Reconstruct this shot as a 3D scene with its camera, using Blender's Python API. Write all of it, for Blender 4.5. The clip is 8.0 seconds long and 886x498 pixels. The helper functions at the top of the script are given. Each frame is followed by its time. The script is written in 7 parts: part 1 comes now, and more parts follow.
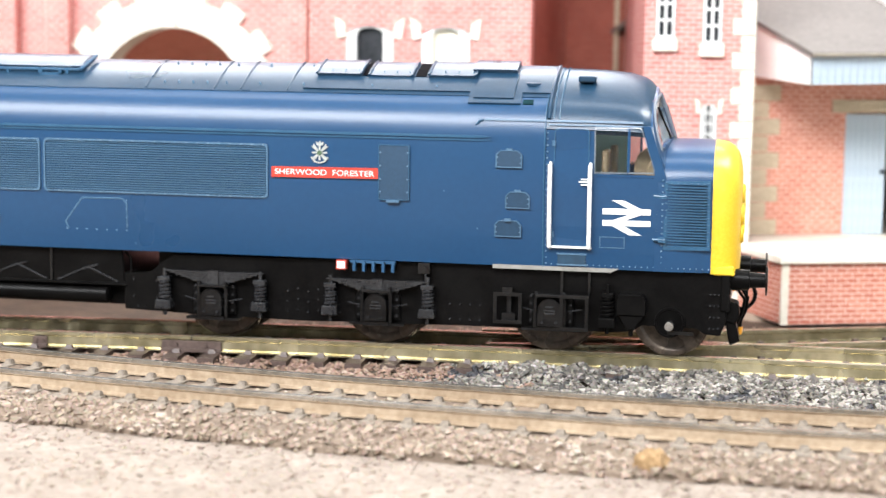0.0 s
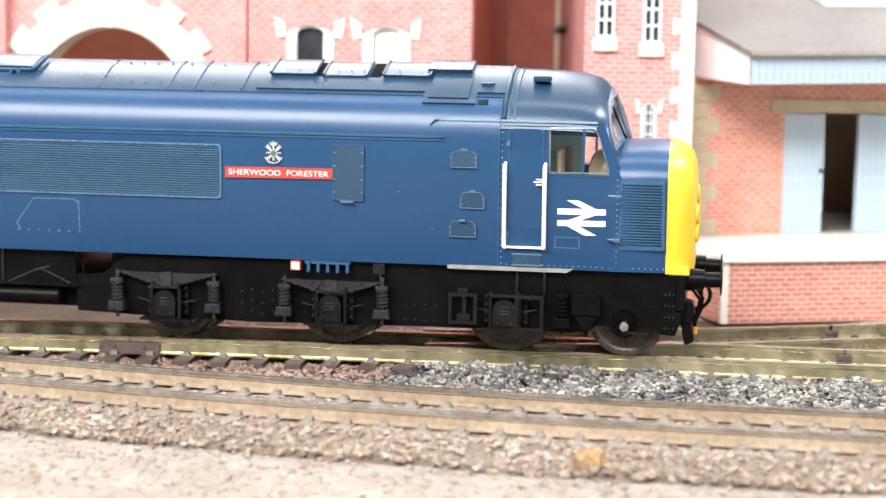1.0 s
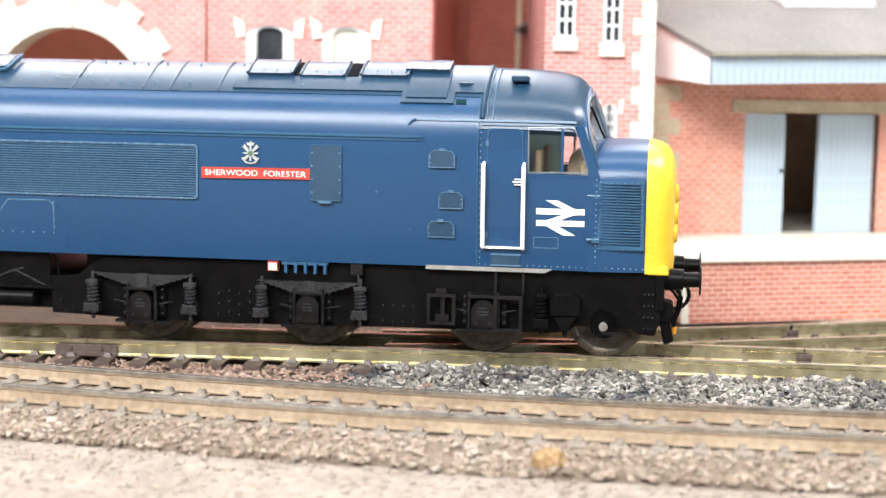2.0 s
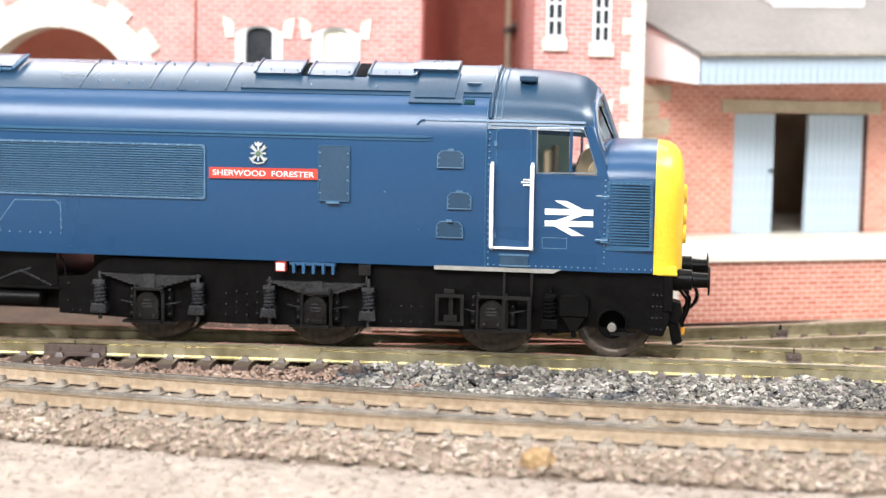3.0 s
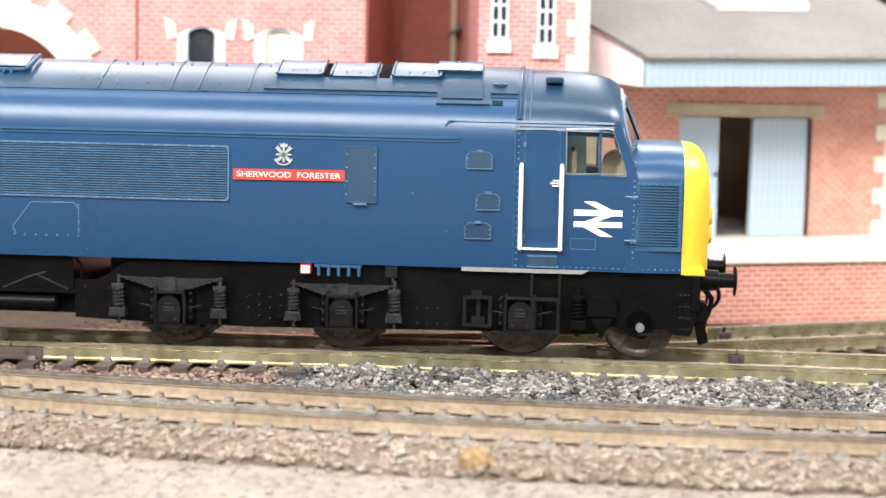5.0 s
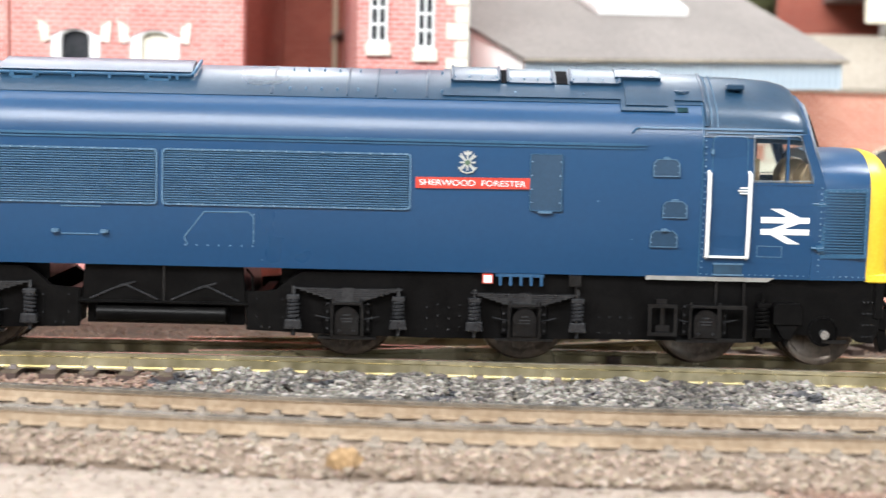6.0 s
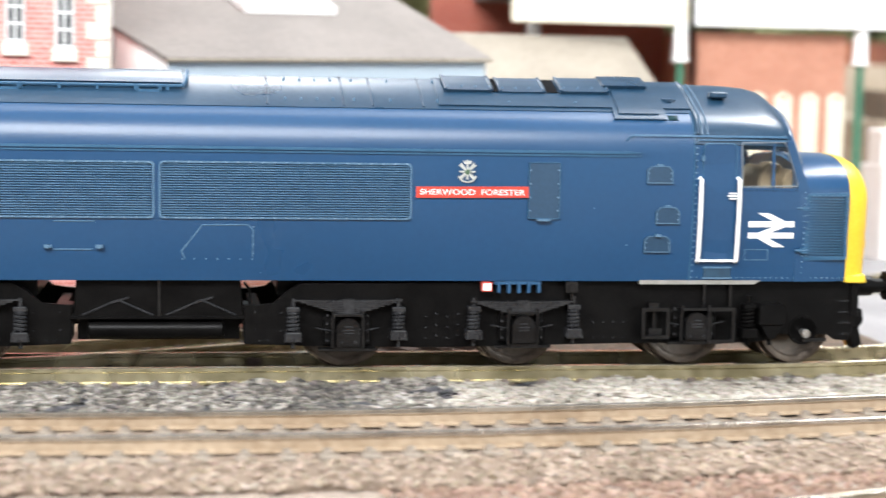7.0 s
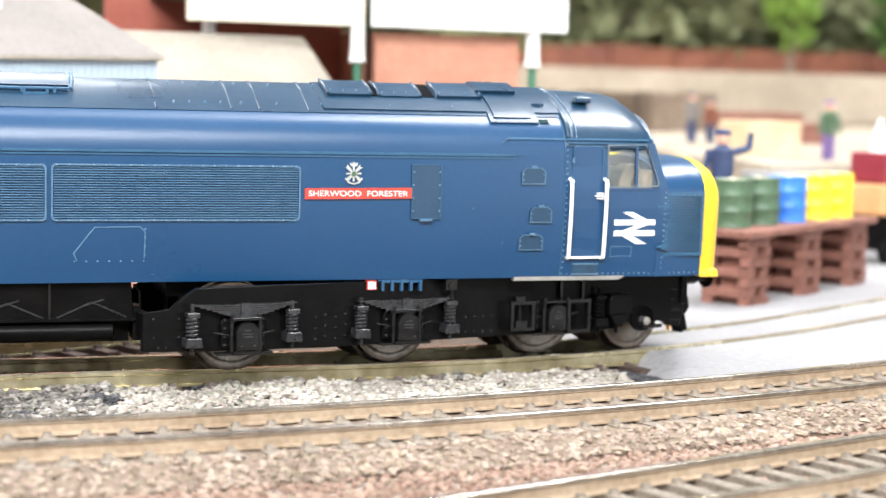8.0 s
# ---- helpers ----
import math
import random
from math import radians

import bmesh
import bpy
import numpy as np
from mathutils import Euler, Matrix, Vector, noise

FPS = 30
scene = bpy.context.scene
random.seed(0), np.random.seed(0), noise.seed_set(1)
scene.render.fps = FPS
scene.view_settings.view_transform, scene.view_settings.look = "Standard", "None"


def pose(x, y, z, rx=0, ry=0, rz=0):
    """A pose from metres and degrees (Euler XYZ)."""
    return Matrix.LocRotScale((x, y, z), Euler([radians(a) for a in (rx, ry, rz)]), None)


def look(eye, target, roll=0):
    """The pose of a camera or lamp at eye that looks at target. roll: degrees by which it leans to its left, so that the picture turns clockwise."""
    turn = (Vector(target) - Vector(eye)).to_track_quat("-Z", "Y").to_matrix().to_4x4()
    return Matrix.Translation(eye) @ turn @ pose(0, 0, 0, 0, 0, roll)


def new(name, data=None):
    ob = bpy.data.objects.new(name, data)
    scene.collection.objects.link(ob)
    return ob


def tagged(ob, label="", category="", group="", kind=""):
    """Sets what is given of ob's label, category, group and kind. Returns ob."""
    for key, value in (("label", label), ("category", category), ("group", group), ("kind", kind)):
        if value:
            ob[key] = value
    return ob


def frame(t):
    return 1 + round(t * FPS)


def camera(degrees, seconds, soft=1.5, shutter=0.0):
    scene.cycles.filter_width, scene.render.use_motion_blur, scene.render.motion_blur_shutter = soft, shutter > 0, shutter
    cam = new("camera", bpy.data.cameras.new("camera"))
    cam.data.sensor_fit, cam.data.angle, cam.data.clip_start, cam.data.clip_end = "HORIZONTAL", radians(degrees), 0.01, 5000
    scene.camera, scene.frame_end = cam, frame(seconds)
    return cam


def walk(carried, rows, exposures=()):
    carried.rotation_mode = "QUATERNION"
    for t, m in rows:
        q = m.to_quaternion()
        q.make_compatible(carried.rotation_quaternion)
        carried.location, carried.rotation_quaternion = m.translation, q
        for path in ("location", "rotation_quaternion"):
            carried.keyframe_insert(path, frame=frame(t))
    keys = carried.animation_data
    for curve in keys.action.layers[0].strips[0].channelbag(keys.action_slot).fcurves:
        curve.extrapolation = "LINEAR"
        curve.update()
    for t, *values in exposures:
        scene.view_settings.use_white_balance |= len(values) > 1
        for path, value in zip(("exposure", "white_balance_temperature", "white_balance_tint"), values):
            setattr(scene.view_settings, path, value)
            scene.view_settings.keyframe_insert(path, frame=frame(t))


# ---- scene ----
MM = 0.00094  # one layout unit: the plan below is drawn in units of 0.94 mm


def at(x, y, z):
    return (x * MM, y * MM, z * MM)


# ---- camera ----
cam = camera(29.29, 8.0, 1.25, 0.4)
cam.data.dof.use_dof = True
cam.data.dof.focus_distance = 0.291
cam.data.dof.aperture_fstop = 25.0
PATH = [
    (0, (-7.49, 36.81, 56.87), (-181.86, 1015.00, -55.95), 1.02),
    (0.5, (-7.12, 37.30, 56.88), (-163.99, 1018.47, -55.75), 1.02),
    (1, (-6.47, 37.91, 56.77), (-149.30, 1021.28, -55.40), 1.05),
    (1.5, (-5.71, 39.06, 56.29), (-135.00, 1024.48, -54.29), 1.04),
    (3, (-5.33, 39.79, 55.86), (-122.39, 1026.86, -53.61), 1.06),
    (3.5, (-4.50, 40.08, 55.73), (-114.31, 1028.06, -53.09), 1.06),
    (4, (-4.72, 40.13, 55.95), (-111.10, 1028.38, -53.82), 1.05),
    (4.2, (-4.72, 40.13, 55.95), (-110.41, 1028.46, -53.82), 1.05),
    (5.3, (-2.83, 43.83, 52.48), (-79.65, 1035.96, -46.47), 1.27),
    (5.5, (-2.49, 44.49, 51.87), (-68.93, 1037.55, -45.17), 1.27),
    (6, (0.86, 45.73, 51.17), (-28.87, 1040.92, -42.13), 1.29),
    (6.5, (7.39, 46.20, 51.64), (52.32, 1040.92, -40.69), 1.03),
    (7, (13.24, 44.50, 53.63), (159.59, 1029.13, -41.64), 1.05),
    (7.5, (15.87, 45.49, 53.63), (281.46, 1005.11, -39.09), 1.42),
    (8, (19.28, 45.42, 53.89), (338.30, 988.69, -38.14), 1.38),
]
walk(cam, [(t, look(at(*e), at(*g), r)) for t, e, g, r in PATH],
     exposures=[(0, 0.37), (4, 0.36), (5.3, 0.28), (6, 0.19), (6.5, 0.22), (7, 0.32), (7.5, 0.43), (8, 0.54)])

# ---- light: ceiling panels of the room that holds the layout, plus two added lamps ----
world = bpy.data.worlds.new("room_air")
scene.world = world
world.use_nodes = True
world.node_tree.nodes["Background"].inputs[0].default_value = (1.0, 0.96, 0.9, 1)
world.node_tree.nodes["Background"].inputs[1].default_value = 0.25


def area_lamp(name, x, y, z, sx, sy, power, target, color=(0.97, 0.98, 1.0)):
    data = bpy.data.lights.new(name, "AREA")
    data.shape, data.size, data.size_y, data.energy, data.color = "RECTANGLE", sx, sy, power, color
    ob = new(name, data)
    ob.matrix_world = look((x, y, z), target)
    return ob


area_lamp("ceiling_lamp_front", -0.42, -0.92, 1.02, 1.7, 0.55, 57.0, (0.05, 0.35, 0.0))
area_lamp("ceiling_lamp_middle", 0.1, 0.45, 1.35, 1.8, 0.30, 9.0, (0.1, 0.5, 0.0))
area_lamp("ceiling_lamp_back", -0.40, 1.85, 1.4, 1.5, 0.50, 30.0, (-0.1, 0.5, 0.0))
# Added fill lamp that brightens the yard, not a known ceiling panel.
area_lamp("yard_fill_lamp", 0.85, 0.75, 1.4, 1.0, 0.30, 26.0, (0.6, 0.9, 0.0))
# Added lamp placed for the sheen on the body side; no window is built.
area_lamp("side_sheen_lamp", 1.95, -2.5, 0.30, 1.5, 1.5, 20.0, (0.2, 0.35, 0.0), (0.86, 0.94, 1.0))

# ---- materials ----


def material(name, low, high, rough=0.6, metal=0.0, scale=300.0, fine=1500.0, bump=0.2, depth=0.0003, island=0.0, gloss=0.5, rough_var=0.12):
    """Two-scale noise between two colours, with fine relief. scale, fine: features per metre. island: share of the colour set piece by piece."""
    m = bpy.data.materials.new(name)
    m.use_nodes = True
    nt = m.node_tree
    nodes, links = nt.nodes, nt.links
    b = nodes["Principled BSDF"]
    tc = nodes.new("ShaderNodeTexCoord")
    n1 = nodes.new("ShaderNodeTexNoise")
    n2 = nodes.new("ShaderNodeTexNoise")
    for n, s in ((n1, scale), (n2, fine)):
        n.inputs["Scale"].default_value = s
        n.inputs["Detail"].default_value = 4.0
        links.new(tc.outputs["Object"], n.inputs["Vector"])
    add = nodes.new("ShaderNodeMath")
    add.operation = "ADD"
    links.new(n1.outputs["Fac"], add.inputs[0])
    links.new(n2.outputs["Fac"], add.inputs[1])
    rng = nodes.new("ShaderNodeMapRange")
    rng.inputs["From Min"].default_value, rng.inputs["From Max"].default_value = 0.75, 1.25
    links.new(add.outputs[0], rng.inputs["Value"])
    fac = rng.outputs[0]
    if island > 0:
        geo = nodes.new("ShaderNodeNewGeometry")
        mixf = nodes.new("ShaderNodeMix")
        mixf.inputs[0].default_value = island
        links.new(rng.outputs[0], mixf.inputs[2])
        links.new(geo.outputs["Random Per Island"], mixf.inputs[3])
        fac = mixf.outputs[0]
    ramp = nodes.new("ShaderNodeValToRGB")
    ramp.color_ramp.elements[0].color = (*low, 1)
    ramp.color_ramp.elements[1].color = (*high, 1)
    links.new(fac, ramp.inputs[0])
    links.new(ramp.outputs[0], b.inputs["Base Color"])
    rr = nodes.new("ShaderNodeMapRange")
    rr.inputs["To Min"].default_value, rr.inputs["To Max"].default_value = max(0.02, rough - rough_var), min(1.0, rough + rough_var)
    links.new(n1.outputs["Fac"], rr.inputs["Value"])
    links.new(rr.outputs[0], b.inputs["Roughness"])
    b.inputs["Metallic"].default_value = metal
    b.inputs["Specular IOR Level"].default_value = gloss
    if bump > 0:
        bp = nodes.new("ShaderNodeBump")
        bp.inputs["Strength"].default_value, bp.inputs["Distance"].default_value = bump, depth
        links.new(n2.outputs["Fac"], bp.inputs["Height"])
        links.new(bp.outputs[0], b.inputs["Normal"])
    return m


def stones_material(name, colors, rough=0.85):
    """Each stone takes its own colour from a stepped ramp; a little grain inside it."""
    m = bpy.data.materials.new(name)
    m.use_nodes = True
    nodes, links = m.node_tree.nodes, m.node_tree.links
    b = nodes["Principled BSDF"]
    geo = nodes.new("ShaderNodeNewGeometry")
    tc = nodes.new("ShaderNodeTexCoord")
    patch = nodes.new("ShaderNodeTexNoise")
    patch.inputs["Scale"].default_value = 45.0
    patch.inputs["Detail"].default_value = 2.0
    links.new(tc.outputs["Object"], patch.inputs["Vector"])
    add = nodes.new("ShaderNodeMath")
    add.operation = "MULTIPLY_ADD"
    links.new(patch.outputs["Fac"], add.inputs[0])
    add.inputs[1].default_value = 1.3
    links.new(geo.outputs["Random Per Island"], add.inputs[2])
    rng = nodes.new("ShaderNodeMapRange")
    rng.inputs["From Min"].default_value, rng.inputs["From Max"].default_value = 0.3, 2.0
    links.new(add.outputs[0], rng.inputs["Value"])
    ramp = nodes.new("ShaderNodeValToRGB")
    els = ramp.color_ramp.elements
    els[0].color, els[1].color = (*colors[0], 1), (*colors[-1], 1)
    for i, c in enumerate(colors[1:-1]):
        e = els.new((i + 1) / (len(colors) - 1))
        e.color = (*c, 1)
    links.new(rng.outputs[0], ramp.inputs[0])
    grain = nodes.new("ShaderNodeTexNoise")
    grain.inputs["Scale"].default_value = 2500.0
    links.new(tc.outputs["Object"], grain.inputs["Vector"])
    mix = nodes.new("ShaderNodeMix")
    mix.data_type = "RGBA"
    mix.blend_type = "OVERLAY"
    mix.inputs[0].default_value = 0.35
    links.new(ramp.outputs[0], mix.inputs[6])
    links.new(grain.outputs["Color"], mix.inputs[7])
    links.new(mix.outputs[2], b.inputs["Base Color"])
    b.inputs["Roughness"].default_value = rough
    return m


def brick_material(name, a, c, mortar, width=3.0, row=1.05, gap=0.16, rough=0.75, bump=0.35):
    """Printed and embossed brick courses in the wall's own x-z plane."""
    m = bpy.data.materials.new(name)
    m.use_nodes = True
    nodes, links = m.node_tree.nodes, m.node_tree.links
    b = nodes["Principled BSDF"]
    tc = nodes.new("ShaderNodeTexCoord")
    sep = nodes.new("ShaderNodeSeparateXYZ")
    links.new(tc.outputs["Object"], sep.inputs[0])
    along = nodes.new("ShaderNodeMath")
    along.operation = "ADD"
    links.new(sep.outputs[0], along.inputs[0])
    links.new(sep.outputs[1], along.inputs[1])
    com = nodes.new("ShaderNodeCombineXYZ")
    links.new(along.outputs[0], com.inputs[0])
    links.new(sep.outputs[2], com.inputs[1])
    br = nodes.new("ShaderNodeTexBrick")
    br.inputs["Scale"].default_value = 0.25 / MM
    br.inputs["Brick Width"].default_value = width * 0.25
    br.inputs["Row Height"].default_value = row * 0.25
    br.inputs["Mortar Size"].default_value = gap * 0.25
    br.inputs["Mortar Smooth"].default_value = 0.2
    br.inputs["Bias"].default_value = -0.1
    br.inputs["Color1"].default_value = (*a, 1)
    br.inputs["Color2"].default_value = (*c, 1)
    br.inputs["Mortar"].default_value = (*mortar, 1)
    links.new(com.outputs[0], br.inputs["Vector"])
    n = nodes.new("ShaderNodeTexNoise")
    n.inputs["Scale"].default_value = 130.0
    n.inputs["Detail"].default_value = 5.0
    links.new(tc.outputs["Object"], n.inputs["Vector"])
    mix = nodes.new("ShaderNodeMix")
    mix.data_type = "RGBA"
    mix.blend_type = "SOFT_LIGHT"
    mix.inputs[0].default_value = 0.35
    links.new(br.outputs["Color"], mix.inputs[6])
    links.new(n.outputs["Fac"], mix.inputs[7])
    links.new(mix.outputs[2], b.inputs["Base Color"])
    b.inputs["Roughness"].default_value = rough
    bp = nodes.new("ShaderNodeBump")
    bp.invert = True
    bp.inputs["Strength"].default_value, bp.inputs["Distance"].default_value = bump, 0.0002
    links.new(br.outputs["Fac"], bp.inputs["Height"])
    links.new(bp.outputs[0], b.inputs["Normal"])
    return m


def glass_material(name, tint, rough=0.03):
    m = bpy.data.materials.new(name)
    m.use_nodes = True
    b = m.node_tree.nodes["Principled BSDF"]
    b.inputs["Base Color"].default_value = (*tint, 1)
    b.inputs["Roughness"].default_value = rough
    b.inputs["Transmission Weight"].default_value = 1.0
    b.inputs["IOR"].default_value = 1.42
    return m


BLUE = material("rail_blue_paint", (0.0080, 0.0465, 0.116), (0.0098, 0.053, 0.129), 0.31, 0, 28, 900, 0.02, 0.00004)
BLUE_ROOF = material("dark_blue_roof_paint", (0.0078, 0.031, 0.062), (0.014, 0.044, 0.084), 0.31, 0, 60, 1200, 0.03, 0.00005, gloss=0.5)
# Lighter body blue: light caught by raised edges, painted into the colour.
EDGE = material("highlit_raised_blue", (0.017, 0.070, 0.138), (0.027, 0.096, 0.178), 0.38, 0, 300, 2000, 0.02, 0.00004)
VOID = material("unlit_gap_black", (0.002, 0.002, 0.003), (0.004, 0.004, 0.005), 0.8, 0, 200, 900, 0.0, gloss=0.05)
RUBBER = material("grey_window_gasket", (0.12, 0.14, 0.17), (0.18, 0.20, 0.23), 0.4, 0, 300, 2000, 0.05, 0.00005)
# Paler body blue that paints in bright lines along edges and slats.
BLUE_EDGE = material("highlit_blue_edge", (0.052, 0.118, 0.195), (0.09, 0.17, 0.255), 0.36, 0, 400, 3000, 0.05, 0.00005)
# Palest blue: the glint on rivet heads as plain colour.
RIVET = material("highlit_rivet_heads", (0.10, 0.19, 0.29), (0.20, 0.30, 0.40), 0.32, 0, 900, 3000, 0.05, 0.00005)
HATCH = material("dull_blue_hatch_paint", (0.0085, 0.036, 0.074), (0.014, 0.048, 0.096), 0.5, 0, 60, 1500, 0.03, 0.00005)
TEAL = material("shaded_blue_louvre_paint", (0.010, 0.054, 0.12), (0.016, 0.072, 0.155), 0.42, 0, 150, 2500, 0.03, 0.00005)
YELLOW = material("yellow_nose_paint", (0.76, 0.48, 0.02), (0.83, 0.56, 0.045), 0.38, 0, 90, 2000, 0.04, 0.00005)
BLACK = material("matt_black_underframe", (0.0018, 0.0017, 0.0018), (0.0046, 0.0043, 0.0041), 0.36, 0, 200, 1800, 0.1, 0.0001, gloss=0.09)
DARK = material("dark_grey_casting", (0.003, 0.003, 0.0034), (0.009, 0.009, 0.009), 0.22, 0, 250, 1800, 0.06, 0.0001, gloss=0.40)
SPRING = material("grey_spring_steel", (0.010, 0.0105, 0.012), (0.028, 0.029, 0.031), 0.22, 0, 250, 1800, 0.06, 0.0001, gloss=0.55)
WHITE = material("white_paint", (0.78, 0.78, 0.76), (0.86, 0.86, 0.84), 0.45, 0, 200, 1500, 0.04, 0.00005)
RED = material("red_nameplate_enamel", (0.45, 0.04, 0.026), (0.54, 0.058, 0.036), 0.35, 0, 200, 1500, 0.02, 0.00003)
PEWTER = material("pale_pewter", (0.30, 0.32, 0.30), (0.52, 0.53, 0.50), 0.4, 0.1, 900, 2500, 0.3, 0.0001)
SILVER = material("bright_steel", (0.45, 0.45, 0.44), (0.70, 0.70, 0.68), 0.25, 0.9, 400, 1500, 0.05, 0.00005)
WHEEL = material("weathered_wheel_brown", (0.07, 0.038, 0.020), (0.16, 0.092, 0.05), 0.34, 0.15, 180, 1200, 0.15, 0.0001)
TYRE = material("worn_steel_tyre", (0.055, 0.042, 0.032), (0.13, 0.10, 0.075), 0.28, 0.5, 180, 1200, 0.1, 0.0001)
BRASS = material("nickel_silver_rail", (0.30, 0.26, 0.145), (0.62, 0.555, 0.37), 0.25, 0.72, 60, 420, 0.10, 0.00012, rough_var=0.16)
RAILTOP = material("worn_steel_rail_head", (0.24, 0.215, 0.18), (0.52, 0.475, 0.41), 0.25, 0.8, 80, 700, 0.04, 0.0001)
BRASS_TOP = material("polished_nickel_rail_head", (0.55, 0.49, 0.36), (0.80, 0.73, 0.58), 0.22, 0.85, 80, 700, 0.04, 0.0001)
RUST = material("rail_painted_rust_brown", (0.275, 0.200, 0.130), (0.44, 0.345, 0.245), 0.42, 0.1, 50, 900, 0.1, 0.0001)
SLEEPER = material("dark_brown_plastic_sleeper", (0.045, 0.028, 0.023), (0.105, 0.072, 0.060), 0.5, 0, 200, 1200, 0.3, 0.0002)
SLEEPER_PALE = material("dusty_grey_sleeper", (0.11, 0.09, 0.07), (0.26, 0.22, 0.175), 0.8, 0, 300, 1500, 0.4, 0.0002)
ORANGE = material("orange_coupling_tap", (0.80, 0.33, 0.02), (0.90, 0.42, 0.03), 0.4, 0, 200, 1500, 0.05, 0.0001)
CREAM = material("cream_paint", (0.72, 0.66, 0.52), (0.82, 0.77, 0.64), 0.6, 0, 60, 900, 0.1, 0.0001)
GLASS = glass_material("cab_glass", (0.92, 0.96, 0.95))
DESK = material("brown_cab_desk", (0.16, 0.115, 0.06), (0.24, 0.17, 0.10), 0.5, 0, 200, 1500, 0.05, 0.0001)
SILVER_TRIM = material("silver_window_trim", (0.13, 0.16, 0.19), (0.22, 0.25, 0.28), 0.32, 0.3, 300, 2000, 0.03, 0.00005)
CAB_GREEN = material("green_cab_lining", (0.33, 0.52, 0.48), (0.40, 0.58, 0.54), 0.6, 0, 200, 1500, 0.05, 0.0001)
SEAT = material("beige_cab_seat", (0.58, 0.54, 0.46), (0.68, 0.64, 0.56), 0.6, 0, 200, 1500, 0.05, 0.0001)
BALLAST = stones_material("tan_ballast", [(0.115, 0.084, 0.062), (0.20, 0.152, 0.112), (0.26, 0.20, 0.152), (0.32, 0.255, 0.198), (0.43, 0.385, 0.33)])
GRIT = stones_material("pale_sand_grit", [(0.17, 0.13, 0.10), (0.24, 0.19, 0.152), (0.30, 0.245, 0.20), (0.36, 0.305, 0.25)])
BROWN_STONE = stones_material("brown_ballast", [(0.09, 0.05, 0.035), (0.20, 0.125, 0.09), (0.30, 0.205, 0.155), (0.38, 0.30, 0.245)])
PALE_ASH = stones_material("pale_ash", [(0.10, 0.088, 0.075), (0.22, 0.198, 0.165), (0.33, 0.30, 0.255), (0.44, 0.41, 0.36), (0.62, 0.60, 0.56)])
GREY_STONE = stones_material("white_and_black_ash", [(0.012, 0.012, 0.012), (0.05, 0.046, 0.043), (0.115, 0.104, 0.09), (0.21, 0.192, 0.165), (0.36, 0.335, 0.30), (0.62, 0.60, 0.57)])
CINDER = stones_material("black_cinder", [(0.010, 0.010, 0.012), (0.03, 0.03, 0.034), (0.07, 0.07, 0.075), (0.14, 0.14, 0.14)])
SAND = material("pale_sand_ground", (0.20, 0.16, 0.128), (0.335, 0.28, 0.234), 0.9, 0, 120, 900, 0.9, 0.0006)
BED = material("brown_ballast_bed", (0.115, 0.083, 0.059), (0.215, 0.162, 0.12), 0.9, 0, 200, 1100, 0.9, 0.0006)
CONCRETE = material("pale_grey_yard_surface", (0.20, 0.197, 0.203), (0.28, 0.276, 0.282), 0.85, 0, 30, 800, 0.3, 0.0002)
DIRT = material("dark_track_dirt", (0.05, 0.035, 0.025), (0.13, 0.09, 0.06), 0.9, 0, 150, 900, 0.6, 0.0004)
BRICK = brick_material("red_orange_brick_card", (0.50, 0.16, 0.105), (0.60, 0.24, 0.165), (0.72, 0.48, 0.40), 2.9, 1.2, 0.17)
BRICK_PINK = brick_material("pink_red_brick_card", (0.58, 0.19, 0.165), (0.66, 0.27, 0.235), (0.75, 0.48, 0.44), 2.9, 1.17, 0.16)
# Darkened brick: the shade of recess and return walls is in the colour.
BRICK_SHADE_DARK = brick_material("shade_dark_red_brick_card", (0.24, 0.045, 0.025), (0.30, 0.07, 0.04), (0.30, 0.12, 0.09), 2.9, 1.2, 0.15)
BRICK_BROWN = brick_material("brown_brick_card", (0.38, 0.155, 0.095), (0.46, 0.20, 0.13), (0.50, 0.28, 0.20), 2.4, 0.9, 0.12)
STONE = material("pale_stone_card", (0.70, 0.65, 0.54), (0.82, 0.78, 0.69), 0.8, 0, 120, 1000, 0.2, 0.0001)
STONE_TAN = material("tan_quoin_stone", (0.40, 0.32, 0.22), (0.54, 0.45, 0.33), 0.8, 0, 160, 1000, 0.3, 0.0001)
ROOF_GREY = material("grey_brown_slate_card", (0.14, 0.125, 0.115), (0.21, 0.19, 0.175), 0.85, 0, 35, 900, 0.3, 0.0001)
ROOF_TAN = material("weathered_tan_roof_card", (0.20, 0.175, 0.14), (0.31, 0.275, 0.225), 0.85, 0, 40, 900, 0.3, 0.0001)
PALE_BLUE = material("pale_blue_boards", (0.40, 0.49, 0.57), (0.49, 0.58, 0.65), 0.55, 0, 60, 900, 0.08, 0.0001)
GREEN = material("green_paint", (0.055, 0.105, 0.058), (0.085, 0.145, 0.082), 0.45, 0, 80, 900, 0.1, 0.0001)
GREEN_POST = material("dark_green_post_paint", (0.03, 0.12, 0.075), (0.05, 0.17, 0.10), 0.5, 0, 80, 900, 0.1, 0.0001)
OLIVE_DOOR = material("olive_green_door", (0.10, 0.15, 0.03), (0.15, 0.20, 0.05), 0.6, 0, 80, 900, 0.1, 0.0001)
BLUE_DRUM = material("bright_blue_paint", (0.03, 0.16, 0.60), (0.05, 0.22, 0.70), 0.4, 0, 80, 900, 0.05, 0.0001)
YELLOW_DRUM = material("bright_yellow_paint", (0.85, 0.62, 0.02), (0.90, 0.70, 0.05), 0.4, 0, 80, 900, 0.05, 0.0001)
